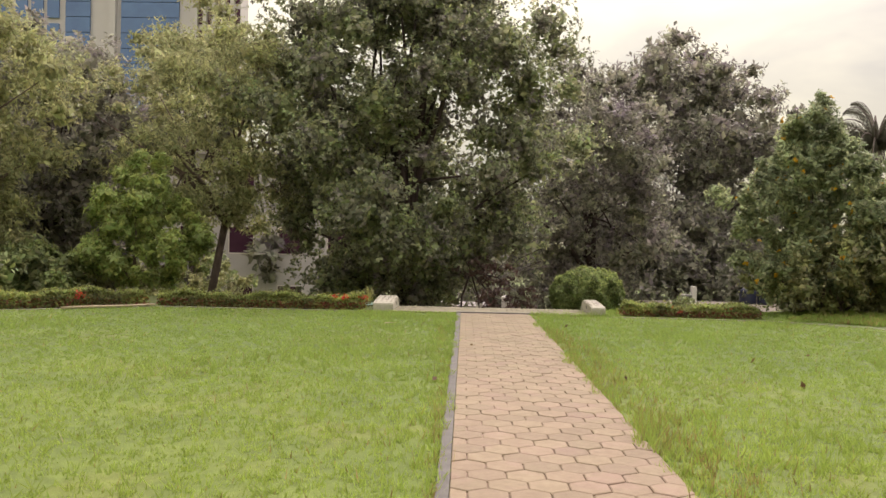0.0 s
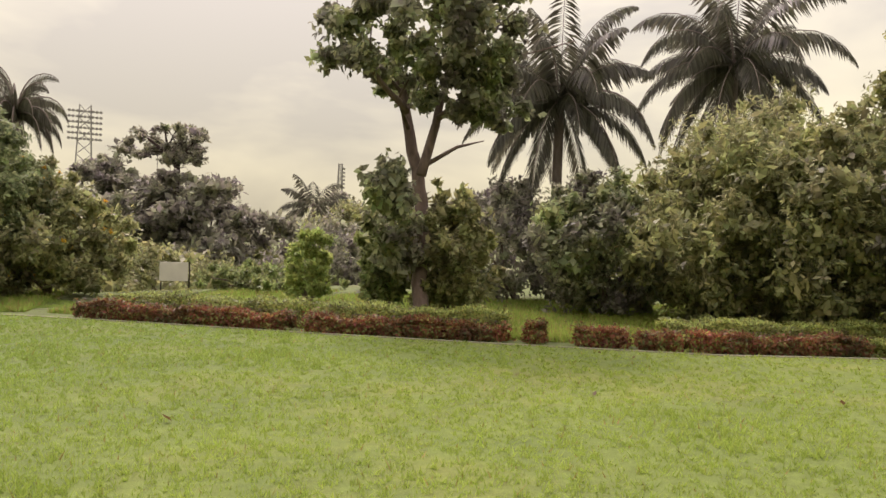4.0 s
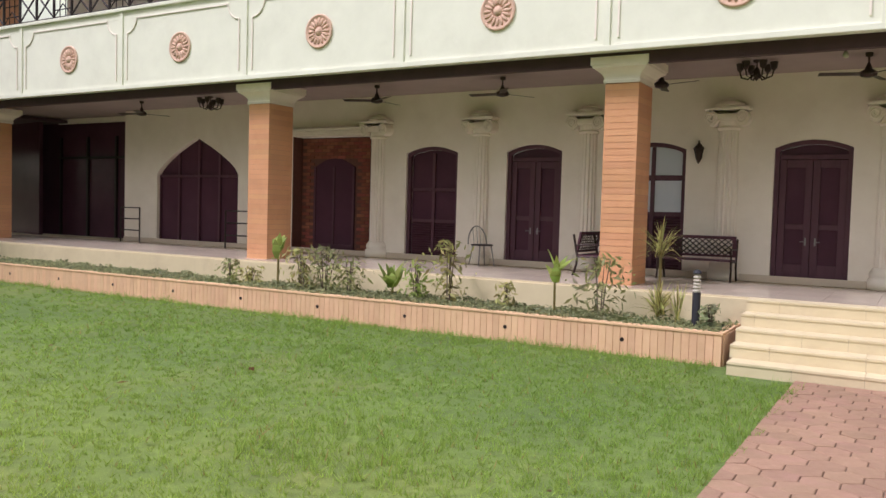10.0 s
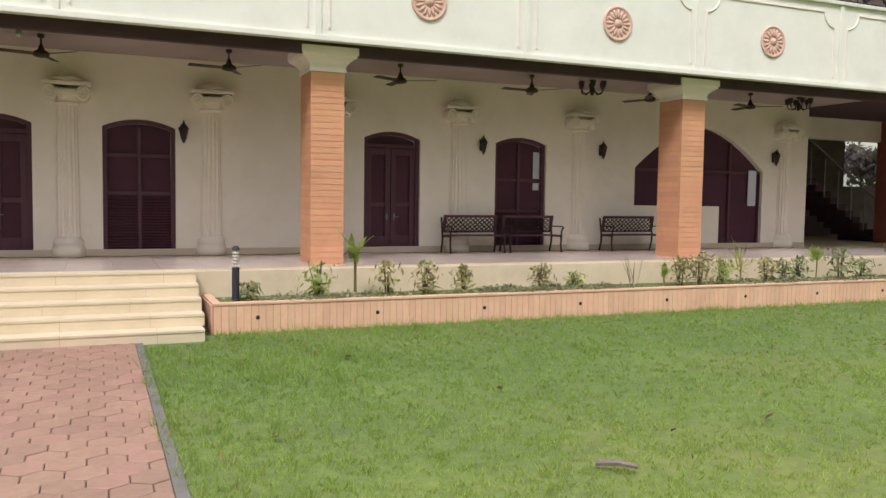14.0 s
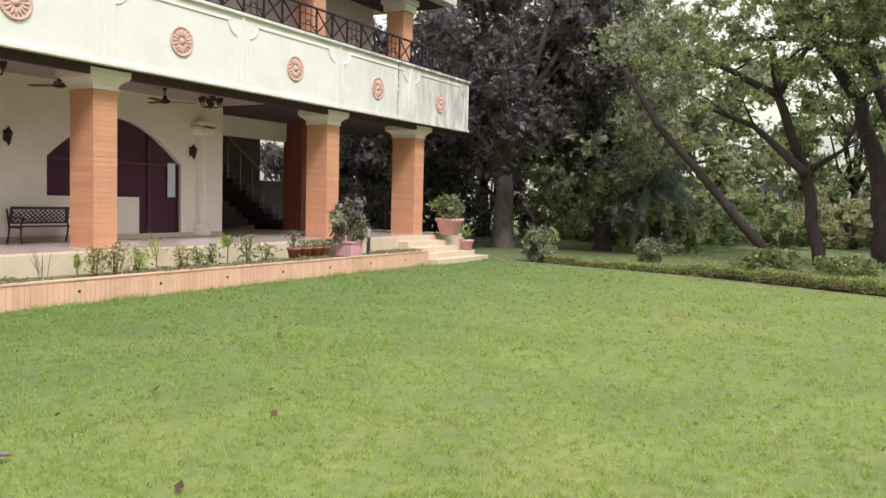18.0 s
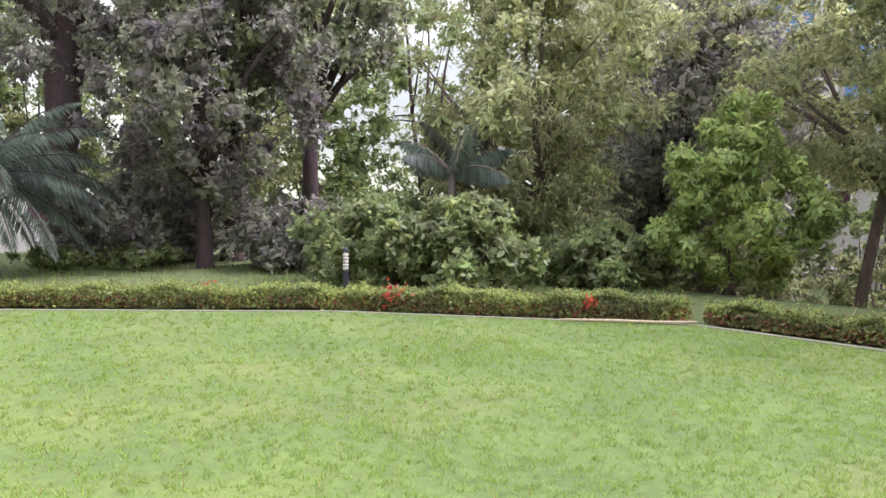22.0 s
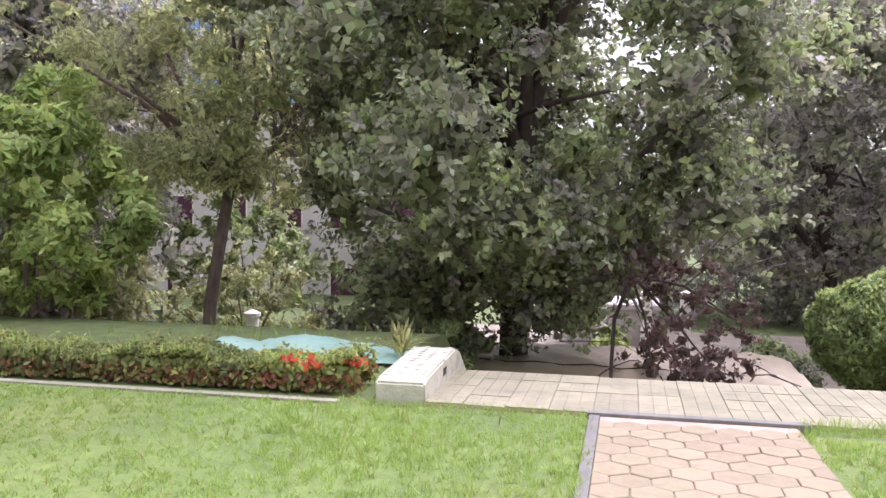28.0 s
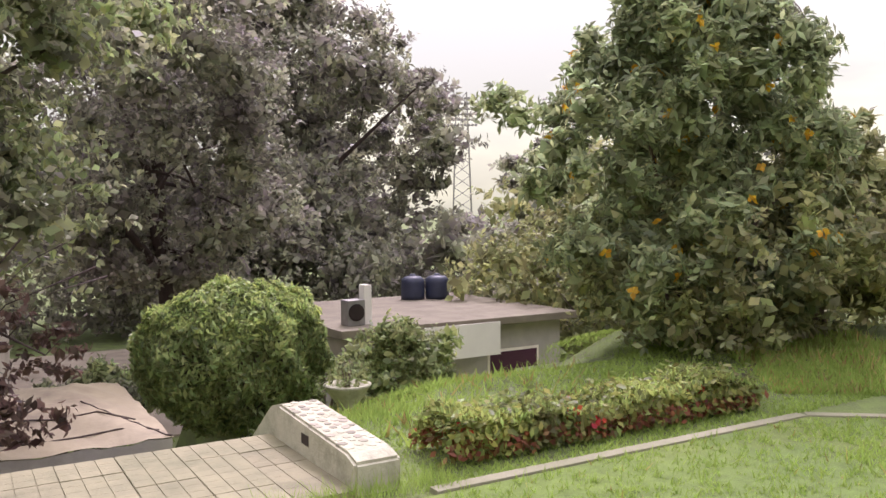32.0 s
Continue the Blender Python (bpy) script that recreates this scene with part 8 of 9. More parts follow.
bough_tree("tree", (-26.87, 14.02, -0.00), "tall tree with a thick pale trunk hung with climbing leaves", [[(0.0, 0.0, -0.2, 0.49), (-0.66, 0.01, 2.53, 0.41), (-0.08, 0.18, 4.93, 0.36), (-0.14, 0.74, 7.54, 0.26), (-0.08, 1.29, 10.1, 0.21)], [(0.0, -0.01, 4.37, 0.3), (0.18, -0.93, 6.34, 0.17), (0.28, -1.65, 8.11, 0.09)], [(0.02, 0.64, 7.14, 0.3), (0.31, 2.0, 8.2, 0.17), (-0.21, 3.18, 9.83, 0.09)]], [(-0.9, -0.84, 4.73, 0.84, 1.12, 1.12), (1.78, 0.12, 6.09, 1.31, 1.31, 1.31), (-1.89, 1.43, 5.76, 0.75, 1.12, 1.12), (-0.2, -0.19, 8.26, 2.25, 2.25, 1.12), (-0.22, 2.43, 8.71, 2.06, 2.06, 1.31), (0.09, 3.15, 6.99, 1.12, 1.12, 0.94), (-0.03, 0.92, 9.71, 3.75, 3.75, 1.12)], leaf='L_mid', bark='darkbark', leaves=20000, size=0.16, seed=54)
bough_tree("tree", (-25.75, 21.05, -0.00), "tall dark-trunked tree with hanging foliage", [[(0.0, 0.01, -0.2, 0.64), (0.58, -0.33, 3.04, 0.52), (-0.03, 0.12, 6.34, 0.45), (0.7, 0.58, 9.02, 0.34)], [(0.03, 0.1, 6.33, 0.34), (-0.91, -1.26, 8.13, 0.19), (-1.5, -2.1, 9.94, 0.11)], [(0.01, 0.03, 4.89, 0.22), (0.61, 1.11, 6.25, 0.15), (0.69, 2.34, 7.67, 0.09)]], [(-1.09, -1.59, 7.61, 2.06, 2.06, 1.31), (-0.06, 0.38, 7.97, 2.06, 2.06, 1.31), (0.11, -1.3, 6.11, 0.94, 0.94, 0.94), (0.91, 1.54, 6.91, 1.69, 1.69, 1.31), (-0.5, 1.33, 5.34, 0.84, 1.12, 1.12), (0.16, -0.44, 9.5, 4.5, 4.5, 1.12), (-0.78, -2.62, 8.98, 1.87, 1.87, 1.12)], leaf='L_purple', leaves=17000, size=0.17, droop=0.6, seed=55)
tree("tree", (-42.68, -3.54, -0.00), 6.20, (0, 0, 6.20, 6.70, 6.03, 7.62), "hazy green tree standing behind the dark trunks", leaf='L_olive', bark='darkbark', n=57, pr=1.33, leaves=11000, size=0.4, trunk_r=0.25, seed=200, low=-0.97, group='trees behind the west hedge')
tree("tree", (-47.75, 2.88, -0.00), 4.93, (0, 0, 4.93, 6.46, 5.81, 6.75), "hazy green tree standing behind the dark trunks", leaf='L_mid', bark='darkbark', n=57, pr=1.33, leaves=11000, size=0.4, trunk_r=0.25, seed=201, low=-0.97, group='trees behind the west hedge')
tree("tree", (-51.77, 10.02, -0.00), 6.67, (0, 0, 6.67, 6.50, 5.85, 8.81), "hazy green tree standing behind the dark trunks", leaf='L_mid', bark='darkbark', n=57, pr=1.33, leaves=11000, size=0.4, trunk_r=0.25, seed=202, low=-0.97, group='trees behind the west hedge')
tree("tree", (-45.64, 18.0, -0.00), 4.46, (0, 0, 4.46, 5.27, 4.74, 6.18), "hazy green tree standing behind the dark trunks", leaf='L_olive', bark='darkbark', n=57, pr=1.33, leaves=11000, size=0.4, trunk_r=0.25, seed=203, low=-0.97, group='trees behind the west hedge')
tree("tree", (-47.4, 25.28, -0.00), 5.78, (0, 0, 5.78, 5.61, 5.05, 7.65), "hazy green tree standing behind the dark trunks", leaf='L_mid', bark='darkbark', n=57, pr=1.33, leaves=11000, size=0.4, trunk_r=0.25, seed=204, low=-0.97, group='trees behind the west hedge')
tree("tree", (-47.83, 33.46, -2.60), 9.85, (0, 0, 9.85, 6.86, 6.17, 9.18), "hazy green tree standing behind the dark trunks", leaf='L_olive', bark='darkbark', n=57, pr=1.33, leaves=11000, size=0.4, trunk_r=0.25, seed=205, low=-0.97, group='trees behind the west hedge')
tree("tree", (-39.31, 37.02, -2.60), 9.26, (0, 0, 9.26, 5.75, 5.17, 7.96), "hazy green tree standing behind the dark trunks", leaf='L_mid', bark='darkbark', n=57, pr=1.33, leaves=11000, size=0.4, trunk_r=0.25, seed=206, low=-0.97, group='trees behind the west hedge')
tree("tree", (-36.4, 31.11, -1.61), 8.26, (0, 0, 8.26, 5.27, 4.75, 7.96), "tall leafy tree standing behind the shrubs", leaf='L_olive', bark='darkbark', n=61, pr=1.26, leaves=11600, size=0.259, trunk_r=0.25, seed=210, low=-0.97, group='trees behind the west hedge')
tree("tree", (-33.98, 40.84, -2.60), 8.80, (0, 0, 8.80, 5.67, 5.10, 7.95), "tall leafy tree standing behind the shrubs", leaf='L_mid', bark='darkbark', n=61, pr=1.26, leaves=11600, size=0.259, trunk_r=0.25, seed=211, low=-0.97, group='trees behind the west hedge')
tree("tree", (-28.38, 50.67, -2.60), 9.48, (0, 0, 9.48, 6.07, 5.46, 8.88), "tall leafy tree standing behind the shrubs", leaf='L_olive', bark='darkbark', n=61, pr=1.26, leaves=8000, size=0.36, trunk_r=0.25, seed=212, low=-0.97, group='trees behind the west hedge')
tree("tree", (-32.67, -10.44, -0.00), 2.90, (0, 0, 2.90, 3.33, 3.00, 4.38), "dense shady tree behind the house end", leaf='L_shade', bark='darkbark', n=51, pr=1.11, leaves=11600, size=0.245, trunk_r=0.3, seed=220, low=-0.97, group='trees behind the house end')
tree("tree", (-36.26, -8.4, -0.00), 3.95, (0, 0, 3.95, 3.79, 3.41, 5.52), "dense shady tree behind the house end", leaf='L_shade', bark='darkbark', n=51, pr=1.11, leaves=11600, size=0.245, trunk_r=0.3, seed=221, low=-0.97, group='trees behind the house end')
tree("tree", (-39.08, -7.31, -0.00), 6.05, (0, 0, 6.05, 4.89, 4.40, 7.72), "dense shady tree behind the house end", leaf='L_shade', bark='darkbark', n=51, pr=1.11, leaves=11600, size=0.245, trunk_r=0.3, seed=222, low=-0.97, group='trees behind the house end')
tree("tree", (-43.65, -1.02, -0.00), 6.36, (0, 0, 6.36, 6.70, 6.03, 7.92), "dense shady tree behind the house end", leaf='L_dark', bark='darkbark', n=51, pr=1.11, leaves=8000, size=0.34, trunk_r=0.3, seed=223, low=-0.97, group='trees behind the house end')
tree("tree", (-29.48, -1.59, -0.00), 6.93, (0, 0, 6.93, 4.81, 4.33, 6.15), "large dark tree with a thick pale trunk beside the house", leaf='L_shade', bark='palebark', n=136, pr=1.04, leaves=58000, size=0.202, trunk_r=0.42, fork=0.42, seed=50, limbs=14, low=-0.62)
tree("tree", (-30.98, 2.05, -0.00), 5.71, (0, 0, 5.71, 3.44, 3.09, 5.46), "dark dense tree beside the lawn", leaf='L_dark', bark='darkbark', n=85, pr=1.04, leaves=21000, size=0.216, trunk_r=0.32, fork=0.5, seed=51, low=-0.8)
tree("tree", (-20.68, 23.15, -0.00), 5.62, (0, 0, 5.62, 3.43, 3.09, 3.97), "dusky leafy tree with thin dark stems", leaf='L_purple', bark='darkbark', n=95, pr=0.6, leaves=22000, size=0.187, trunk_r=0.2, fork=0.4, seed=56, limbs=12, low=-0.9)
tree("tree", (-22.6, 24.8, -0.00), 7.40, (0, 0, 7.40, 3.50, 3.15, 4.0), "tall leafy tree behind the hedge", leaf='L_dark', bark='darkbark', n=85, pr=0.62, leaves=17000, size=0.194, trunk_r=0.3, fork=0.45, seed=57)
tree("tree", (-22.56, 27.43, -0.00), 8.47, (0, 0, 8.47, 3.79, 3.41, 3.80), "tall dark tree with round leaves against the sky", leaf='L_dark', bark='darkbark', n=74, pr=0.89, leaves=24650, size=0.194, trunk_r=0.28, fork=0.5, seed=58)
tree("tree", (-13.6, 28.33, -0.00), 3.99, (0, 0, 3.99, 2.83, 2.55, 3.78), "tall olive-green tree with long hanging leaves", leaf='L_hazy', bark='bark', n=112, pr=0.7, leaves=43500, size=0.173, aspect=0.32, droop=0.8, trunk_r=0.16, fork=0.4, seed=59, limbs=10, low=-0.95)
shrub("shrub", (-12.7, 23.2, -0.00), (1.4, 1.25, 1.7), "broad-leaved dark green shrubs behind the hedge", leaf='L_mid', leaves=8000, size=0.17, seed=60, n=60, pr=0.33)
shrub("shrub", (-11.42, 24.21, -0.00), (1.35, 1.22, 1.87), "large-leaved green shrub behind the hedge", leaf='L_mid', leaves=8400, size=0.207, seed=61, n=40, pr=0.33)
shrub("shrub", (-14.23, 24.39, -0.00), (1.95, 1.75, 1.83), "dense green shrubs behind the hedge", leaf='L_mid', leaves=12600, size=0.178, seed=62, n=56, pr=0.33)
shrub("shrub", (-11.18, 27.86, -0.00), (1.77, 1.59, 1.18), "dense green shrubs behind the hedge", leaf='L_mid', leaves=11200, size=0.178, seed=63, n=52, pr=0.33)
shrub("shrub", (-24.3, 23.06, -0.00), (3.79, 3.41, 2.56), "dark shady undergrowth below the trees", leaf='L_purple', leaves=14000, size=0.222, seed=64, n=68, pr=0.33)
shrub("shrub", (-18.91, 25.08, -0.00), (2.29, 2.06, 1.63), "dark shady undergrowth below the trees", leaf='L_purple', leaves=11200, size=0.2, seed=65, n=56, pr=0.33)
shrub("shrub", (-38.36, 2.4, -0.00), (7.77, 7.00, 2.77), "shady leafy shrubs under tall trees", leaf='L_mid', leaves=16800, size=0.266, seed=66, n=80, pr=0.33)
shrub("shrub", (-43.79, 10.53, -0.00), (6.41, 5.77, 2.37), "shady leafy shrubs under tall trees", leaf='L_olive', leaves=12600, size=0.281, seed=67, n=60, pr=0.33)
shrub("shrub", (-22.69, 2.78, -0.00), (0.8, 0.75, 1.0), "small round bush at the foot of the big tree", leaf='L_dark', leaves=3639, size=0.118, seed=68, n=24, pr=0.33)
shrub("shrub", (-25.72, 5.35, -0.00), (0.56, 0.51, 0.7), "small bush by the house corner", leaf='L_dark', leaves=2100, size=0.118, seed=69, n=20, pr=0.33)
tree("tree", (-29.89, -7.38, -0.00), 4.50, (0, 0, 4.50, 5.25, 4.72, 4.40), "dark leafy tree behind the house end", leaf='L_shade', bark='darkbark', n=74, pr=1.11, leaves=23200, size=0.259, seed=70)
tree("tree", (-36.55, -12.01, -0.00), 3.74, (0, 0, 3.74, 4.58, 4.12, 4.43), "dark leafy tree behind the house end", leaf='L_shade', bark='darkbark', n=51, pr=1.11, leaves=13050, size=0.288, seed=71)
palm("palm_tree", (-21.37, 18.03, -0.00), 2.3, "stout cycad palm with blue-green feathery fronds behind the hedge", length=3.3, fronds=40, seed=72, leaf='L_cycad', leaflet=0.6, sag=0.85, el=(-0.3, 1.1), trunk_r=0.3, width=0.07, bark='darkbark')
palm("palm_tree", (-27.8, 15.39, -0.00), 2.16, "small palm with dry hanging fronds", length=2.6, fronds=16, seed=73, leaf='L_palm', leaflet=0.6, sag=1.8, el=(-0.6, 0.9), trunk_r=0.14)
palm("palm_tree", (-30.45, 3.88, -0.00), 2.55, "pale blue-green palm in the shade", length=2.6, fronds=20, seed=731, leaf='L_cycad', leaflet=0.6, sag=1.4, el=(-0.5, 1.0), trunk_r=0.14)
palm("palm_tree", (-12.78, 25.06, -0.00), 2.31, "young palm with a pale arching frond", length=1.6, fronds=7, seed=74, leaf='L_cycad', leaflet=0.45, sag=1.6, el=(0.3, 1.2), trunk_r=0.09)
palm("palm_tree", (-13.96, 26.44, -0.00), 2.33, "young palm among the shrubs", length=1.5, fronds=8, seed=75, leaf='L_palm', leaflet=0.45, sag=1.6, el=(0.2, 1.2), trunk_r=0.09)
shrub("shrub", (-59.66, 20.03, -0.00), (33.31, 29.98, 3.72), "belt of distant dark trees and bushes", leaf='L_purple', leaves=14000, size=0.6, seed=76, n=120, pr=0.33)
shrub("shrub", (-17.52, 85.04, -2.60), (41.64, 37.48, 5.51), "belt of distant dark trees and bushes", leaf='L_purple', leaves=14000, size=0.7, seed=77, n=120, pr=0.33)
shrub("shrub", (60.95, 43.93, -2.60), (43.72, 39.35, 6.02), "belt of distant dark trees and bushes", leaf='L_purple', leaves=14000, size=0.65, seed=78, n=120, pr=0.33)


# ---- landing at the end of the path, with low flank walls and stairs down ----
def landing():
    root = thing("landing", (0, 0, 0), "landing of worn yellowish cement tiles at the head of the garden stairs", "landing", "", "structure")
    bm = bm_new()
    box(bm, -1.5, 2.82, PATH_END + 0.104, 25.86, -0.2, 0.004)
    part("bed", bm, M["joint"], root)
    bm = bm_new()
    box(bm, 0.0015, 0.3585, 0.0015, 0.3585, 0.0, 0.0105)
    for i in range(3):
        for j in range(3):
            box(bm, 0.0035 + 0.119 * i, 0.1165 + 0.119 * i, 0.003 + 0.1185 * j, 0.1195 + 0.1185 * j, 0.0105, 0.0155)
    me = bpy.data.meshes.new("tile")
    bm.to_mesh(me)
    bm.free()
    me.materials.append(M["landtile"])
    rng = np.random.default_rng(9)
    for i in range(12):
        for j in range(4):
            shared("tile", me, root, pose(-1.5 + 0.36 * i, PATH_END + 0.106 + 0.36 * j, 0.004 + rng.uniform(-0.003, 0.003), rng.uniform(-0.25, 0.25), rng.uniform(-0.25, 0.25), 0))
    st = thing("garden_stairs", (0, 0, 0), "stone stairs going down from the landing to the lower garden", "stairs", "", "structure")
    for k in range(14):
        bm = bm_new()
        box(bm, -1.5, 2.82, 25.861 + 0.26 * k, 25.86 + 0.26 * (k + 1), -0.4 - 0.18 * k, -0.18 * (k + 1), 0.01)
        part("step", bm, M["landtile"], st)


landing()


def flank(x0, x1):
    root = thing("flank_wall", (0, 0, 0), "low whitewashed stone flank wall sloping down beside the stairs", "wall", "flank walls of the stairs", "structure")
    bm = bm_new()
    pts = [(24.5, -0.1), (24.5, 0.17), (24.62, 0.21), (25.75, 0.27), (25.95, 0.22), (29.0, -2.0), (29.0, -2.7), (25.9, -2.7)]
    a = [bm.verts.new((x0, y, z)) for y, z in pts]
    b = [bm.verts.new((x1, y, z)) for y, z in pts]
    bm.faces.new(a)
    bm.faces.new(b[::-1])
    for i in range(len(pts)):
        bm.faces.new((a[i], b[i], b[(i + 1) % len(pts)], a[(i + 1) % len(pts)]))
    bmesh.ops.recalc_face_normals(bm, faces=bm.faces)
    bmesh.ops.bevel(bm, geom=[e for e in bm.edges], offset=0.018, segments=2, affect="EDGES")
    part("body", bm, M["whitestone"], root)
    # irregular stones set in the top
    rng = np.random.default_rng(int(x0 * 10) + 50)
    for i in range(4):
        for j in range(12):
            cx = x0 + 0.05 + (x1 - x0 - 0.1) / 3 * i + rng.uniform(-0.014, 0.014)
            cy = 24.67 + 0.093 * (j + 0.4 * (i % 2)) + rng.uniform(-0.02, 0.02)
            bm = bm_new()
            n = int(rng.integers(5, 8))
            big = rng.uniform(0.026, 0.04)
            r = [big * rng.uniform(0.8, 1.15) for _ in range(n)]
            z = 0.21 + (cy - 24.62) / 1.13 * 0.06
            turn = rng.uniform(0, 1)
            lo = [bm.verts.new((cx + r[q] * math.cos(6.283 * q / n + turn), cy + r[q] * 1.2 * math.sin(6.283 * q / n + turn), z - 0.02)) for q in range(n)]
            hi = [bm.verts.new((cx + r[q] * 0.85 * math.cos(6.283 * q / n + turn), cy + r[q] * math.sin(6.283 * q / n + turn), z + 0.003)) for q in range(n)]
            bm.faces.new(hi)
            for q in range(n):
                bm.faces.new((lo[q], lo[(q + 1) % n], hi[(q + 1) % n], hi[q]))
            part("stone", bm, M["palestone"] if rng.uniform() < 0.6 else M["whitestone"], root)
    xi = x1 if x0 < 0 else x0
    bm = bm_new()
    box(bm, xi - 0.004, xi + 0.004, 25.2, 25.32, 0.1, 0.17, 0.002)
    part("step_light", bm, M["darkmetal"], root, "small dark recessed step light")


flank(-1.9, -1.46)
flank(2.8, 3.1)


def ball_bush():
    root = thing("clipped_bush", (3.27, 28.3, -0.5), "large round clipped bush with fresh yellow-green top leaves", "bush")
    rng = np.random.default_rng(77)
    n = 26000
    u = rng.normal(0, 1, (n, 3))
    u /= np.linalg.norm(u, axis=1, keepdims=True)
    r = 0.9 + 0.1 * rng.uniform(0, 1, (n, 1)) + 0.07 * np.sin(u[:, :1] * 7 + 1) * np.sin(u[:, 1:2] * 6) + 0.05 * np.sin(u[:, :1] * 13) * np.sin(u[:, 2:3] * 11)
    flat = np.where(u[:, 2:3] > 0.5, np.array([1.06, 1.06, 0.95]), 1.0)
    c = np.array([0, 0, 0.72]) + u * (r + 0.05 * np.sin(np.arctan2(u[:, 1:2], u[:, :1]) * 9 + 5 * u[:, 2:3])) * np.array([0.92, 0.92, 0.73]) * flat
    raw_mesh("foliage", leaf_quads(c, u + rng.normal(0, 0.55, (n, 3)), 0.1, rng, 0.3, 0.8), 4, M["L_ball"], root)
    m = 6500
    k = rng.choice(np.where(u[:, 2] > 0.35)[0], m)
    raw_mesh("top_growth", leaf_quads(c[k] + np.array([0, 0, 0.03]), u[k] + rng.normal(0, 0.4, (m, 3)), 0.075, rng, 0.34, -1.4), 4, M["L_bright"], root, label="fresh yellow-green top leaves")
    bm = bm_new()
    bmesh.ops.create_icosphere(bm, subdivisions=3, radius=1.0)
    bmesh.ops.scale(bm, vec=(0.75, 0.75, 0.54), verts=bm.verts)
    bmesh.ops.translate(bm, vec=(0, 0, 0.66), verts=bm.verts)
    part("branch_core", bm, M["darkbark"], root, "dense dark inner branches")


ball_bush()


def tarp_tent():
    """A sheet over a low hipped frame, with seams and a grey skirt."""
    root = thing("tarpaulin", (0, 0, 0), "tan tarpaulin with dark seams stretched over a low frame", "tarpaulin")
    X0, X1, Y0, Y1, ZE, ZR = -3.8, 3.3, 31.2, 35.4, -1.3, -1.04

    def top(x, y):
        v = 1 - abs(2 * (y - Y0) / (Y1 - Y0) - 1)
        h = min(v * 1.9, max(0.0, (X1 - x) / 0.9), 1.0)
        sag = 0.5 + 0.5 * math.cos(2 * math.pi * (x - X0) / 1.9)
        return ZE + (ZR - ZE) * h - 0.06 * sag * (1 - abs(2 * h - 1)) + 0.018 * math.sin(7 * x + 5 * y) + 0.01 * math.sin(19 * x - 11 * y)
    bm = bm_new()
    nx, ny = 44, 26
    g = [[bm.verts.new((X0 + (X1 - X0) * i / nx, Y0 + (Y1 - Y0) * j / ny, top(X0 + (X1 - X0) * i / nx, Y0 + (Y1 - Y0) * j / ny))) for i in range(nx + 1)] for j in range(ny + 1)]
    for j in range(ny):
        for i in range(nx):
            bm.faces.new((g[j][i], g[j][i + 1], g[j + 1][i + 1], g[j + 1][i]))
    part("sheet", bm, M["tarp"], root, smooth=True)
    bm = bm_new()
    n = 40
    ring = [(X0 + (X1 - X0) * k / n, Y0) for k in range(n + 1)] + [(X1, Y0 + (Y1 - Y0) * k / 16) for k in range(1, 17)]
    rows = [[bm.verts.new((x + 0.02 * math.sin(9 * x), y - 0.012 + 0.02 * math.sin(11 * x + 3 * y) * d, top(x, y) - 0.012 - 0.42 * d)) for x, y in ring] for d in (0, 0.5, 1)]
    for a, b in zip(rows, rows[1:]):
        for k in range(len(ring) - 1):
            bm.faces.new((a[k], b[k], b[k + 1], a[k + 1]))
    part("skirt", bm, M["concrete"], root, "grey hanging skirt", smooth=True)
    for p, q in (((X0, Y0 + 1.1), (X1 - 0.3, Y0 + 0.95)), ((X0, Y0 + 0.45), (X1 - 0.1, Y0 + 0.4)), ((0.9, Y0 + 0.02), (1.9, Y0 + 1.7)), ((-0.7, Y0 + 0.02), (0.4, Y0 + 1.7)), ((X1 - 0.02, Y0 + 0.02), (X1 - 0.9, Y0 + 1.75))):
        bm = bm_new()
        pts = [(p[0] + (q[0] - p[0]) * k / 14, p[1] + (q[1] - p[1]) * k / 14) for k in range(15)]
        tube(bm, [(x, y, top(x, y) + 0.006) for x, y in pts], [0.013] * 15, 5)
        part("seam", bm, M["darkbark"], root, "dark cord seam")
    for x, y in ((X0 + 0.1, Y0 + 0.1), (X1 - 0.1, Y0 + 0.1), (X0 + 0.1, Y1 - 0.1), (X1 - 0.1, Y1 - 0.1)):
        bm = bm_new()
        tube(bm, [(x, y, -2.8), (x, y, ZE - 0.03)], [0.03, 0.03], 6)
        part("post", bm, M["bark"], root)


tarp_tent()
bm = bm_new()
box(bm, -9.0, 7.0, 36.2, 47.5, -2.75, -2.585, 0.01)
tagged(mesh_object("pavement", bm, M["yard"]), "pale worn concrete yard in the lower garden", "pavement", "", "structure")


def urn(x, y, z):
    root = thing("stone_urn", (x, y, z), "pale stone garden urn on a foot with trailing plants", "urn")
    bm = bm_new()
    lathe(bm, [(0.14, 0), (0.14, 0.05), (0.07, 0.1), (0.08, 0.18), (0.2, 0.3), (0.27, 0.42), (0.3, 0.46), (0.27, 0.47), (0.22, 0.42), (0.0001, 0.4)], 20)
    part("bowl", bm, M["whitestone"], root, smooth=True)
    bushy((x, y, z + 0.4), 0.3, 0.35, "trailing plant growing in a stone urn", "L_mid", 161, n=240, size=0.09)


urn(5.0, 29.45, -0.95)


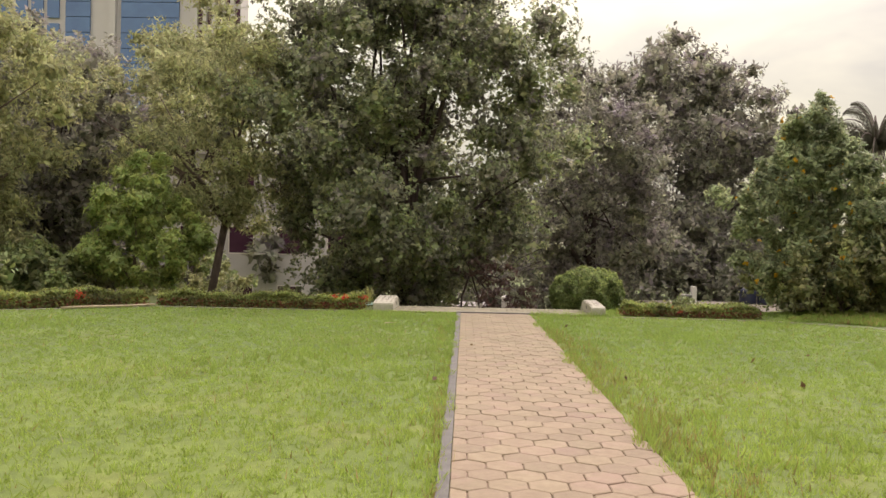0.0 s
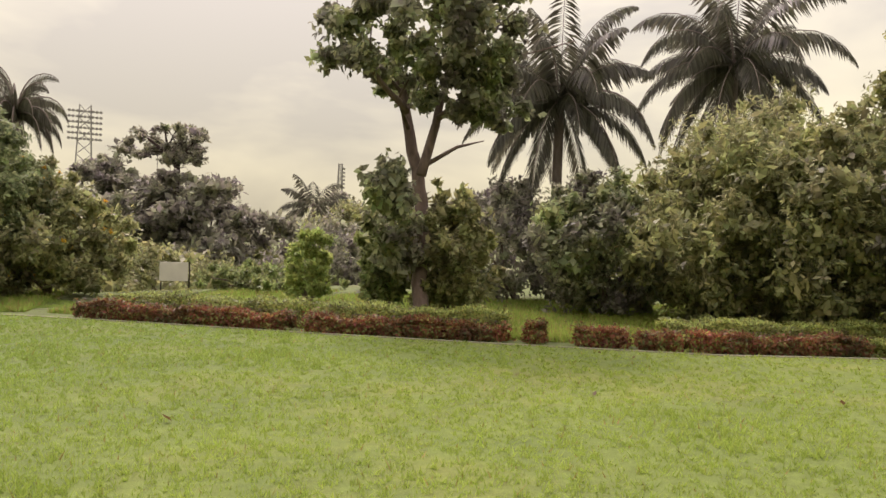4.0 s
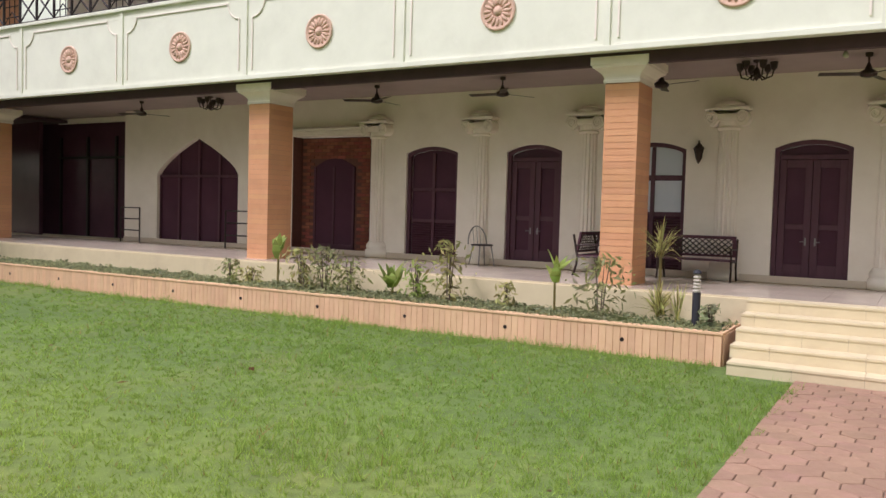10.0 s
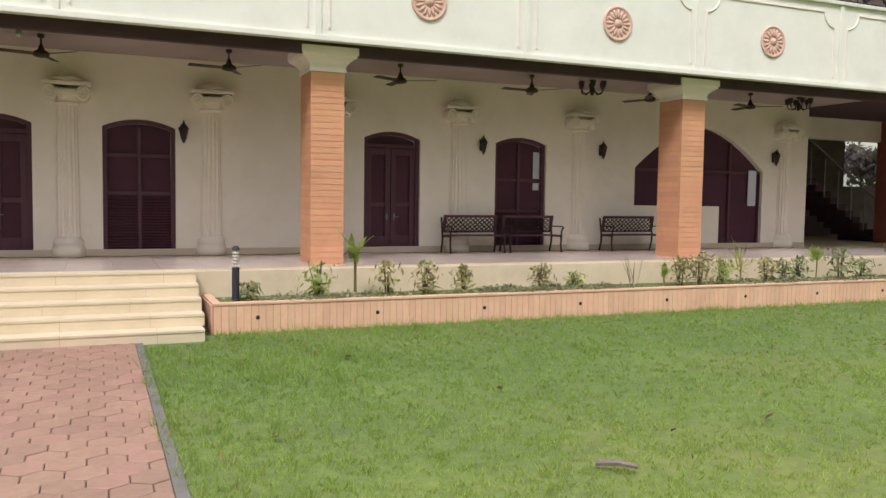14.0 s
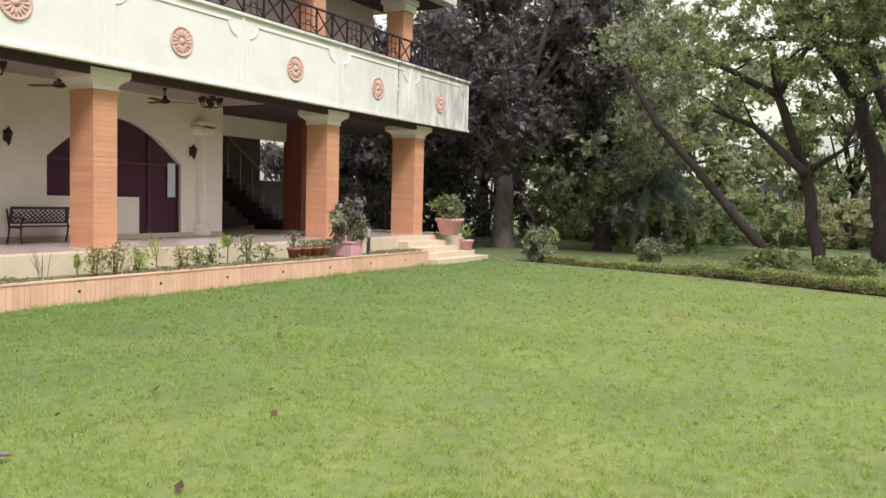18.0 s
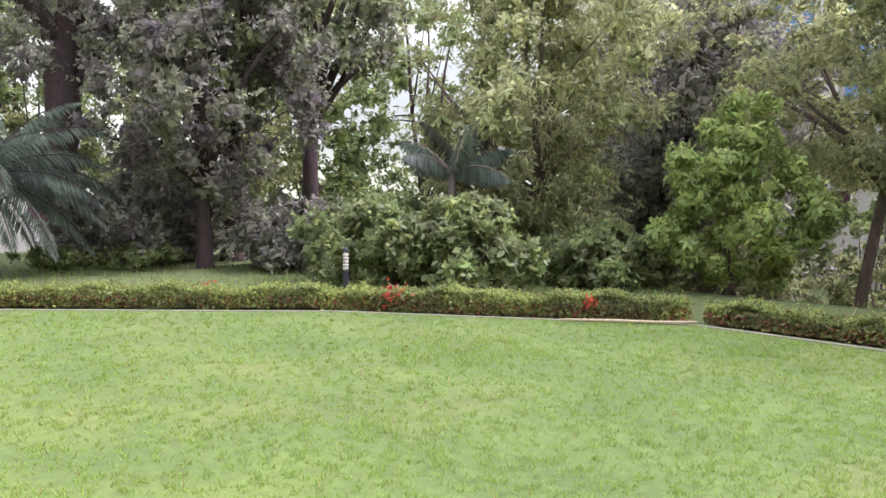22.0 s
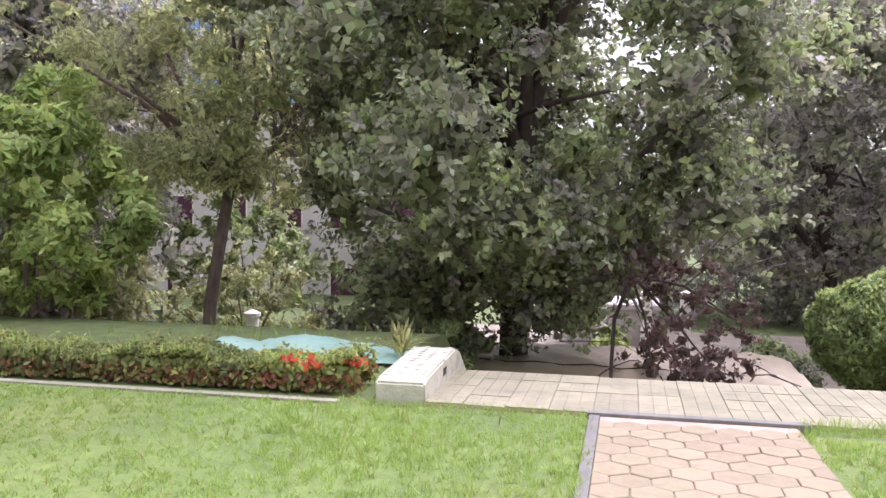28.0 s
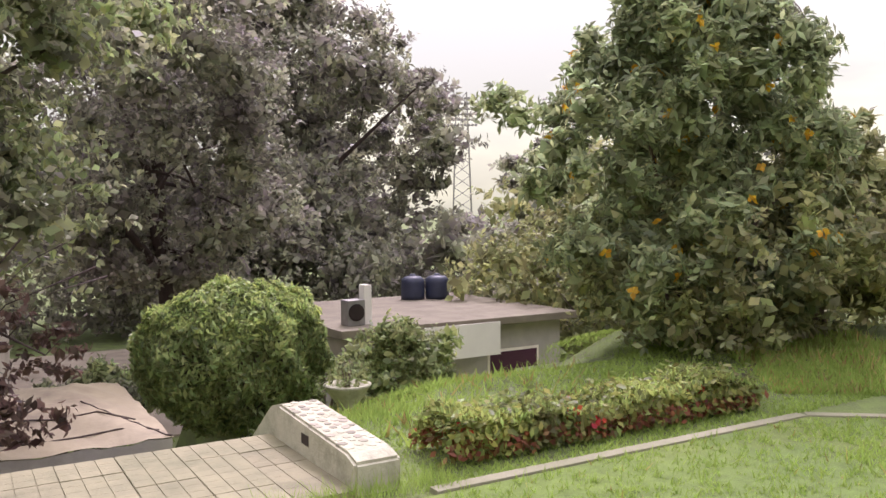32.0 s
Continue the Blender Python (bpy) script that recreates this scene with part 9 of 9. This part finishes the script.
# ---- buildings and structures in the distance ----
def house(name, x0, x1, y0, y1, z0, z1, label, wall="whitewall", face="y0", cols=4, rows=1, roof="concrete", lip=0.25):
    root = thing(name, (0, 0, 0), label, "building", "", "structure")
    bm = bm_new()
    box(bm, x0, x1, y0, y1, z0, z1)
    part("wall", bm, M[wall], root)
    bm = bm_new()
    box(bm, x0 - lip, x1 + lip, y0 - lip, y1 + lip, z1 + 0.001, z1 + 0.16, 0.02)
    part("roof", bm, M[roof], root)
    for r in range(rows):
        for c in range(cols):
            zc = z0 + (z1 - z0) * (r + 0.55) / rows
            hh = (z1 - z0) / rows * 0.22
            if face in ("y0", "y1"):
                xc = x0 + (x1 - x0) * (c + 0.5) / cols
                ww = (x1 - x0) / cols * 0.24
                yy = y0 if face == "y0" else y1
                sgn = -1 if face == "y0" else 1
                b = (xc - ww, xc + ww, min(yy, yy + sgn * 0.03), max(yy, yy + sgn * 0.03), zc - hh, zc + hh)
                fr = (xc - ww - 0.06, xc + ww + 0.06, min(yy, yy + sgn * 0.02), max(yy, yy + sgn * 0.02), zc - hh - 0.06, zc + hh + 0.06)
            else:
                yc = y0 + (y1 - y0) * (c + 0.5) / cols
                ww = (y1 - y0) / cols * 0.24
                xx = x0 if face == "x0" else x1
                sgn = -1 if face == "x0" else 1
                b = (min(xx, xx + sgn * 0.03), max(xx, xx + sgn * 0.03), yc - ww, yc + ww, zc - hh, zc + hh)
                fr = (min(xx, xx + sgn * 0.02), max(xx, xx + sgn * 0.02), yc - ww - 0.06, yc + ww + 0.06, zc - hh - 0.06, zc + hh + 0.06)
            bm = bm_new()
            box(bm, *fr)
            w = part("window", bm, M["trimwhite"], root)
            bm = bm_new()
            box(bm, *b)
            part("pane", bm, M["glass"], w, "dark pane")
    return root


house("pump_house", 7.3, 12.4, 34.4, 39.0, -3.4, -0.72, "small low building with a flat brown roof below the terrace", wall="concrete", cols=2, roof="roofbrown", lip=0.3)
bm = bm_new()
box(bm, 8.7, 10.5, 33.98, 34.0, -1.3, -0.62, 0.004)
pw = thing("white_banner", (0, 0, 0), "plain white sheet along the low roof's edge", "sheet")
part("sheet", bm, M["whitewall"], pw)
for x, y in ((10.9, 38.4), (11.5, 38.2)):
    r = thing("water_tank", (x, y, -0.56), "dark blue plastic water tank standing on the roof", "water tank", "tanks on the roof")
    bm = bm_new()
    lathe(bm, [(0.3, 0), (0.31, 0.1), (0.3, 0.2), (0.31, 0.3), (0.3, 0.4), (0.3, 0.5), (0.2, 0.58), (0.08, 0.6), (0.08, 0.64), (0.0001, 0.64)], 18)
    part("tank", bm, M["bluetank"], r, smooth=True)
r = thing("air_conditioner", (7.85, 34.8, -0.56), "white air-conditioner unit and bracket on the roof's edge", "air conditioner")
bm = bm_new()
box(bm, -0.1, 0.06, -0.12, 0.12, 0, 0.78, 0.01)
part("bracket", bm, M["whitewall"], r)
bm = bm_new()
box(bm, -0.48, -0.101, -0.16, 0.16, 0.0, 0.5, 0.02)
part("unit", bm, M["steel"], r, "grey outdoor unit")
bm = bm_new()
lathe(bm, [(0.17, 0.0), (0.17, 0.012), (0.13, 0.02), (0.0001, 0.02)], 16)
bmesh.ops.rotate(bm, cent=(0, 0, 0), matrix=Matrix.Rotation(math.pi / 2, 3, "X"), verts=bm.verts)
bmesh.ops.translate(bm, vec=(-0.29, -0.161, 0.26), verts=bm.verts)
part("fan_grille", bm, M["darkmetal"], r, "dark round fan grille")
house("white_house", -38, -31, 16.6, 22.6, -0.3, 3.6, "white house behind the trees with pale walls", face="x1", cols=3, rows=1)
sr = thing("entrance_steps", (0, 0, 0), "terracotta-coloured entrance steps before the white house", "steps", "", "structure")
for k in range(2):
    bm = bm_new()
    box(bm, -23.6, -22.7 - 0.35 * k, 16.1, 17.9, -0.05 + 0.21 * k + 0.001 * k, 0.16 + 0.21 * k, 0.02)
    part("step", bm, M["salmon"], sr)
for k, (x, y, h) in enumerate(((-24.6, 9.2, 0.85), (-24.8, 11.2, 0.7), (-24.4, 13.2, 0.8), (-24.6, 14.9, 0.6), (-22.6, 20.0, 0.8), (-21.4, 21.6, 0.9))):
    shrub("undergrowth", (x, y, 0.0), (1.4, 1.1, h * 0.75), "low shady undergrowth behind the clipped hedge", leaf="L_mid", leaves=2600, size=0.13, seed=300 + k, n=22, pr=0.33, group="undergrowth behind the hedge")
house("low_shed", -1.7, 1.1, 44.0, 46.5, -2.6, -1.45, "low grey shed with a flat concrete roof in the lower garden", wall="concrete", cols=0, lip=0.1)
house("grey_house", -30, -6, 56, 66, -4, 6.6, "long pale grey building beyond the trees", wall="far_grey", face="y0", cols=8, rows=3)
house("villa", 34, 48, 41, 48, -5, -2.4, "low white building with windows in the distance", face="y0", cols=5)
house("outbuilding", 33.5, 38, 1.0, 7.5, -0.5, 2.6, "white outbuilding behind the trees beside the house", face="x0", cols=3)


def tower():
    root = thing("office_tower", (0, 0, 0), "tall beige office tower with blue glass bands", "tower", "", "structure")
    def blockbox(name, b, mat):
        bm = bm_new()
        box(bm, *b)
        return part(name, bm, M[mat], root)
    blockbox("core", (-75, -32.5, 122, 126, -4, 60), "tower_wall")
    for x0, x1 in ((-57.5, -54.0), (-49.5, -41.2)):
        for k in range(26):
            blockbox("glass_band", (x0, x1, 121.6, 121.99, 2 + 2.2 * k, 4.1 + 2.2 * k), "tower_glass")
    blockbox("pilaster", (-51.1, -50.2, 121.2, 121.99, -4, 60), "tower_wall")
    for k in range(5):
        blockbox("fin", (-39.0 + 1.3 * k, -38.5 + 1.3 * k, 121.3, 121.99, -4, 60), "tower_wall")
        for j in range(20):
            blockbox("dark_window", (-38.45 + 1.3 * k, -37.75 + 1.3 * k, 121.9, 121.985, 2 + 3 * j, 4.2 + 3 * j), "glass")
    for k in range(7):
        for j in range(14):
            blockbox("window", (-74 + 2.3 * k, -72.3 + 2.3 * k, 121.7, 121.99, 2 + 3.4 * j, 4.6 + 3.4 * j), "tower_glass")


tower()


def floodlight(x, y, z_top, w, h, rz, name="floodlight_mast"):
    root = thing(name, (x, y, -4), "tall lattice stadium floodlight mast with a grid of lamps", "floodlight", "stadium floodlights", "", rz)
    H = z_top + 4
    bm = bm_new()
    for s in (-1, 1):
        for q in (-1, 1):
            tube(bm, [(s * w * 0.32, q * 1.2, 0), (s * w * 0.16, q * 0.6, H)], [0.22, 0.16], 5)
    for k in range(12):
        z = H * k / 12
        e = w * (0.32 - 0.16 * k / 12)
        e2 = w * (0.32 - 0.16 * (k + 1) / 12)
        tube(bm, [(-e, 0, z), (e2, 0, z + H / 12)], [0.1, 0.1], 4)
        tube(bm, [(e, 0, z), (-e2, 0, z + H / 12)], [0.1, 0.1], 4)
    part("mast", bm, M["steel"], root)
    me = box_mesh("lamp", (-0.32, 0.32, -0.3, 0.3, -0.3, 0.3), M["steel"], 0.05)
    for j in range(6):
        bm = bm_new()
        z = H - 1.8 - j * (h - 1.8) / 6
        tube(bm, [(-w / 2, -0.8, z), (w / 2, -0.8, z)], [0.12, 0.12], 4)
        row = part("lamp_row", bm, M["steel"], root)
        for i in range(9):
            shared("lamp", me, row, pose(-w / 2 + w * (i + 0.5) / 9, -1.1, z))
    return root


floodlight(122, 210, 35, 8.6, 10.5, -30)
floodlight(222, 210, 30, 4.0, 10, 30)
r = thing("radio_mast", (87.8, 130.6, -4), "thin dark radio mast in the distance", "mast")
bm = bm_new()
tube(bm, [(0, 0, 0), (0, 0, 20.3)], [0.16, 0.06], 6)
part("pole", bm, M["steel"], r)


def signboard():
    root = thing("signboard", (14.9, 27.8, 0), "blank white weathered signboard on two thin posts", "signboard")
    bm = bm_new()
    box(bm, -0.38, 0.38, -0.02, 0.02, 0.25, 0.78, 0.01)
    part("board", bm, M["whitewall"], root)
    for s in (-0.33, 0.42):
        bm = bm_new()
        tube(bm, [(s, 0.03, -0.1), (s, 0.03, 0.8)], [0.02, 0.02], 6)
        part("post", bm, M["darkmetal"], root)
    root.rotation_euler = (0, 0, radians(-35))


signboard()


def meter_box():
    root = thing("meter_box", (24.9, 4.2, 0), "grey-white electric meter box on a post by the trees", "meter box", "", "", 70)
    bm = bm_new()
    box(bm, -0.06, 0.06, -0.06, 0.06, -0.1, 0.8)
    part("post", bm, M["concrete"], root)
    bm = bm_new()
    box(bm, -0.26, 0.26, -0.12, 0.12, 0.8, 1.45, 0.015)
    part("cabinet", bm, M["whitewall"], root)
    bm = bm_new()
    box(bm, -0.15, 0.12, 0.121, 0.13, 1.05, 1.3, 0.004)
    part("dial_window", bm, M["glass"], root, "dark dial window")


meter_box()


def picket_fence(p0, p1, z, h, label, mat="bark", n=40):
    root = thing("picket_fence", (0, 0, 0), label, "fence")
    a, b = Vector(p0), Vector(p1)
    ang = math.degrees(math.atan2((b - a).y, (b - a).x))
    me = box_mesh("picket", (-0.03, 0.03, -0.015, 0.015, 0.0, h), M[mat])
    for k in range(n):
        p = a.lerp(b, k / (n - 1))
        shared("picket", me, root, pose(p.x, p.y, z, 0, 0, ang))
    bm = bm_new()
    for zz in (0.2, h - 0.2):
        tube(bm, [(a.x, a.y, z + zz), (b.x, b.y, z + zz)], [0.03, 0.03], 5)
    part("rail", bm, M[mat], root)


picket_fence((-3.1, 39.3), (1.5, 39.5), -2.6, 0.64, "pale brown picket fence in the lower garden", "palebark", 56)
picket_fence((28.6, 3.2), (30.6, -0.4), -0.05, 0.9, "dark metal fence beside the house", "darkmetal", 18)
for x0, y0, x1, y1, z, h in ((-33.5, 22.5, -30.8, 29.5, -0.7, 0.9), (-33.0, 12.5, -33.6, 22.0, -0.8, 0.7), (-11.5, 36.9, -7.2, 38.6, -2.7, 1.1), (-16, 33.5, -11.6, 36.8, -2.0, 1.0)):
    a, b = Vector((x0, y0)), Vector((x1, y1))
    r = thing("teal_fence", (x0, y0, z), "teal green sheet fence panel behind the trees", "fence", "teal fence panels", "", math.degrees(math.atan2((b - a).y, (b - a).x)))
    L = (b - a).length
    k = 0
    n = max(2, int(L / 1.5))
    for k in range(n):
        bm = bm_new()
        box(bm, L * k / n + 0.03, L * (k + 1) / n - 0.03, -0.02, 0.02, 0.0, h, 0.006)
        part("panel", bm, M["teal"], r)
    bm = bm_new()
    for k in range(n + 1):
        tube(bm, [(L * k / n, 0, -0.3), (L * k / n, 0, h + 0.1)], [0.03, 0.03], 6)
    part("posts_frame", bm, M["steel"], r)
for x, y in ((-0.6, 43.4), (0.75, 43.4), (1.9, 43.4), (-8.38, 35.4), (-14.5, 31.5)):
    r = thing("white_post", (x, y, G(x, y)), "slim white painted gate post", "post", "white posts")
    bm = bm_new()
    lathe(bm, [(0.16, 0), (0.16, 1.7), (0.2, 1.72), (0.2, 1.8), (0.0001, 1.9)], 10)
    part("shaft", bm, M["whitewall"], r)
r = thing("leaning_tree", (-28.55, 8.98, 0), "bare dark leaning trunk among the trees", "tree")
bm = bm_new()
tube(bm, [(0, 0, -0.2), (0.25, -1.4, 1.4), (0.55, -2.7, 3.0), (0.9, -4.0, 4.5), (1.1, -5.2, 6.5)], [0.19, 0.16, 0.14, 0.12, 0.08], 9)
part("trunk", bm, M["darkbark"], r, smooth=True)
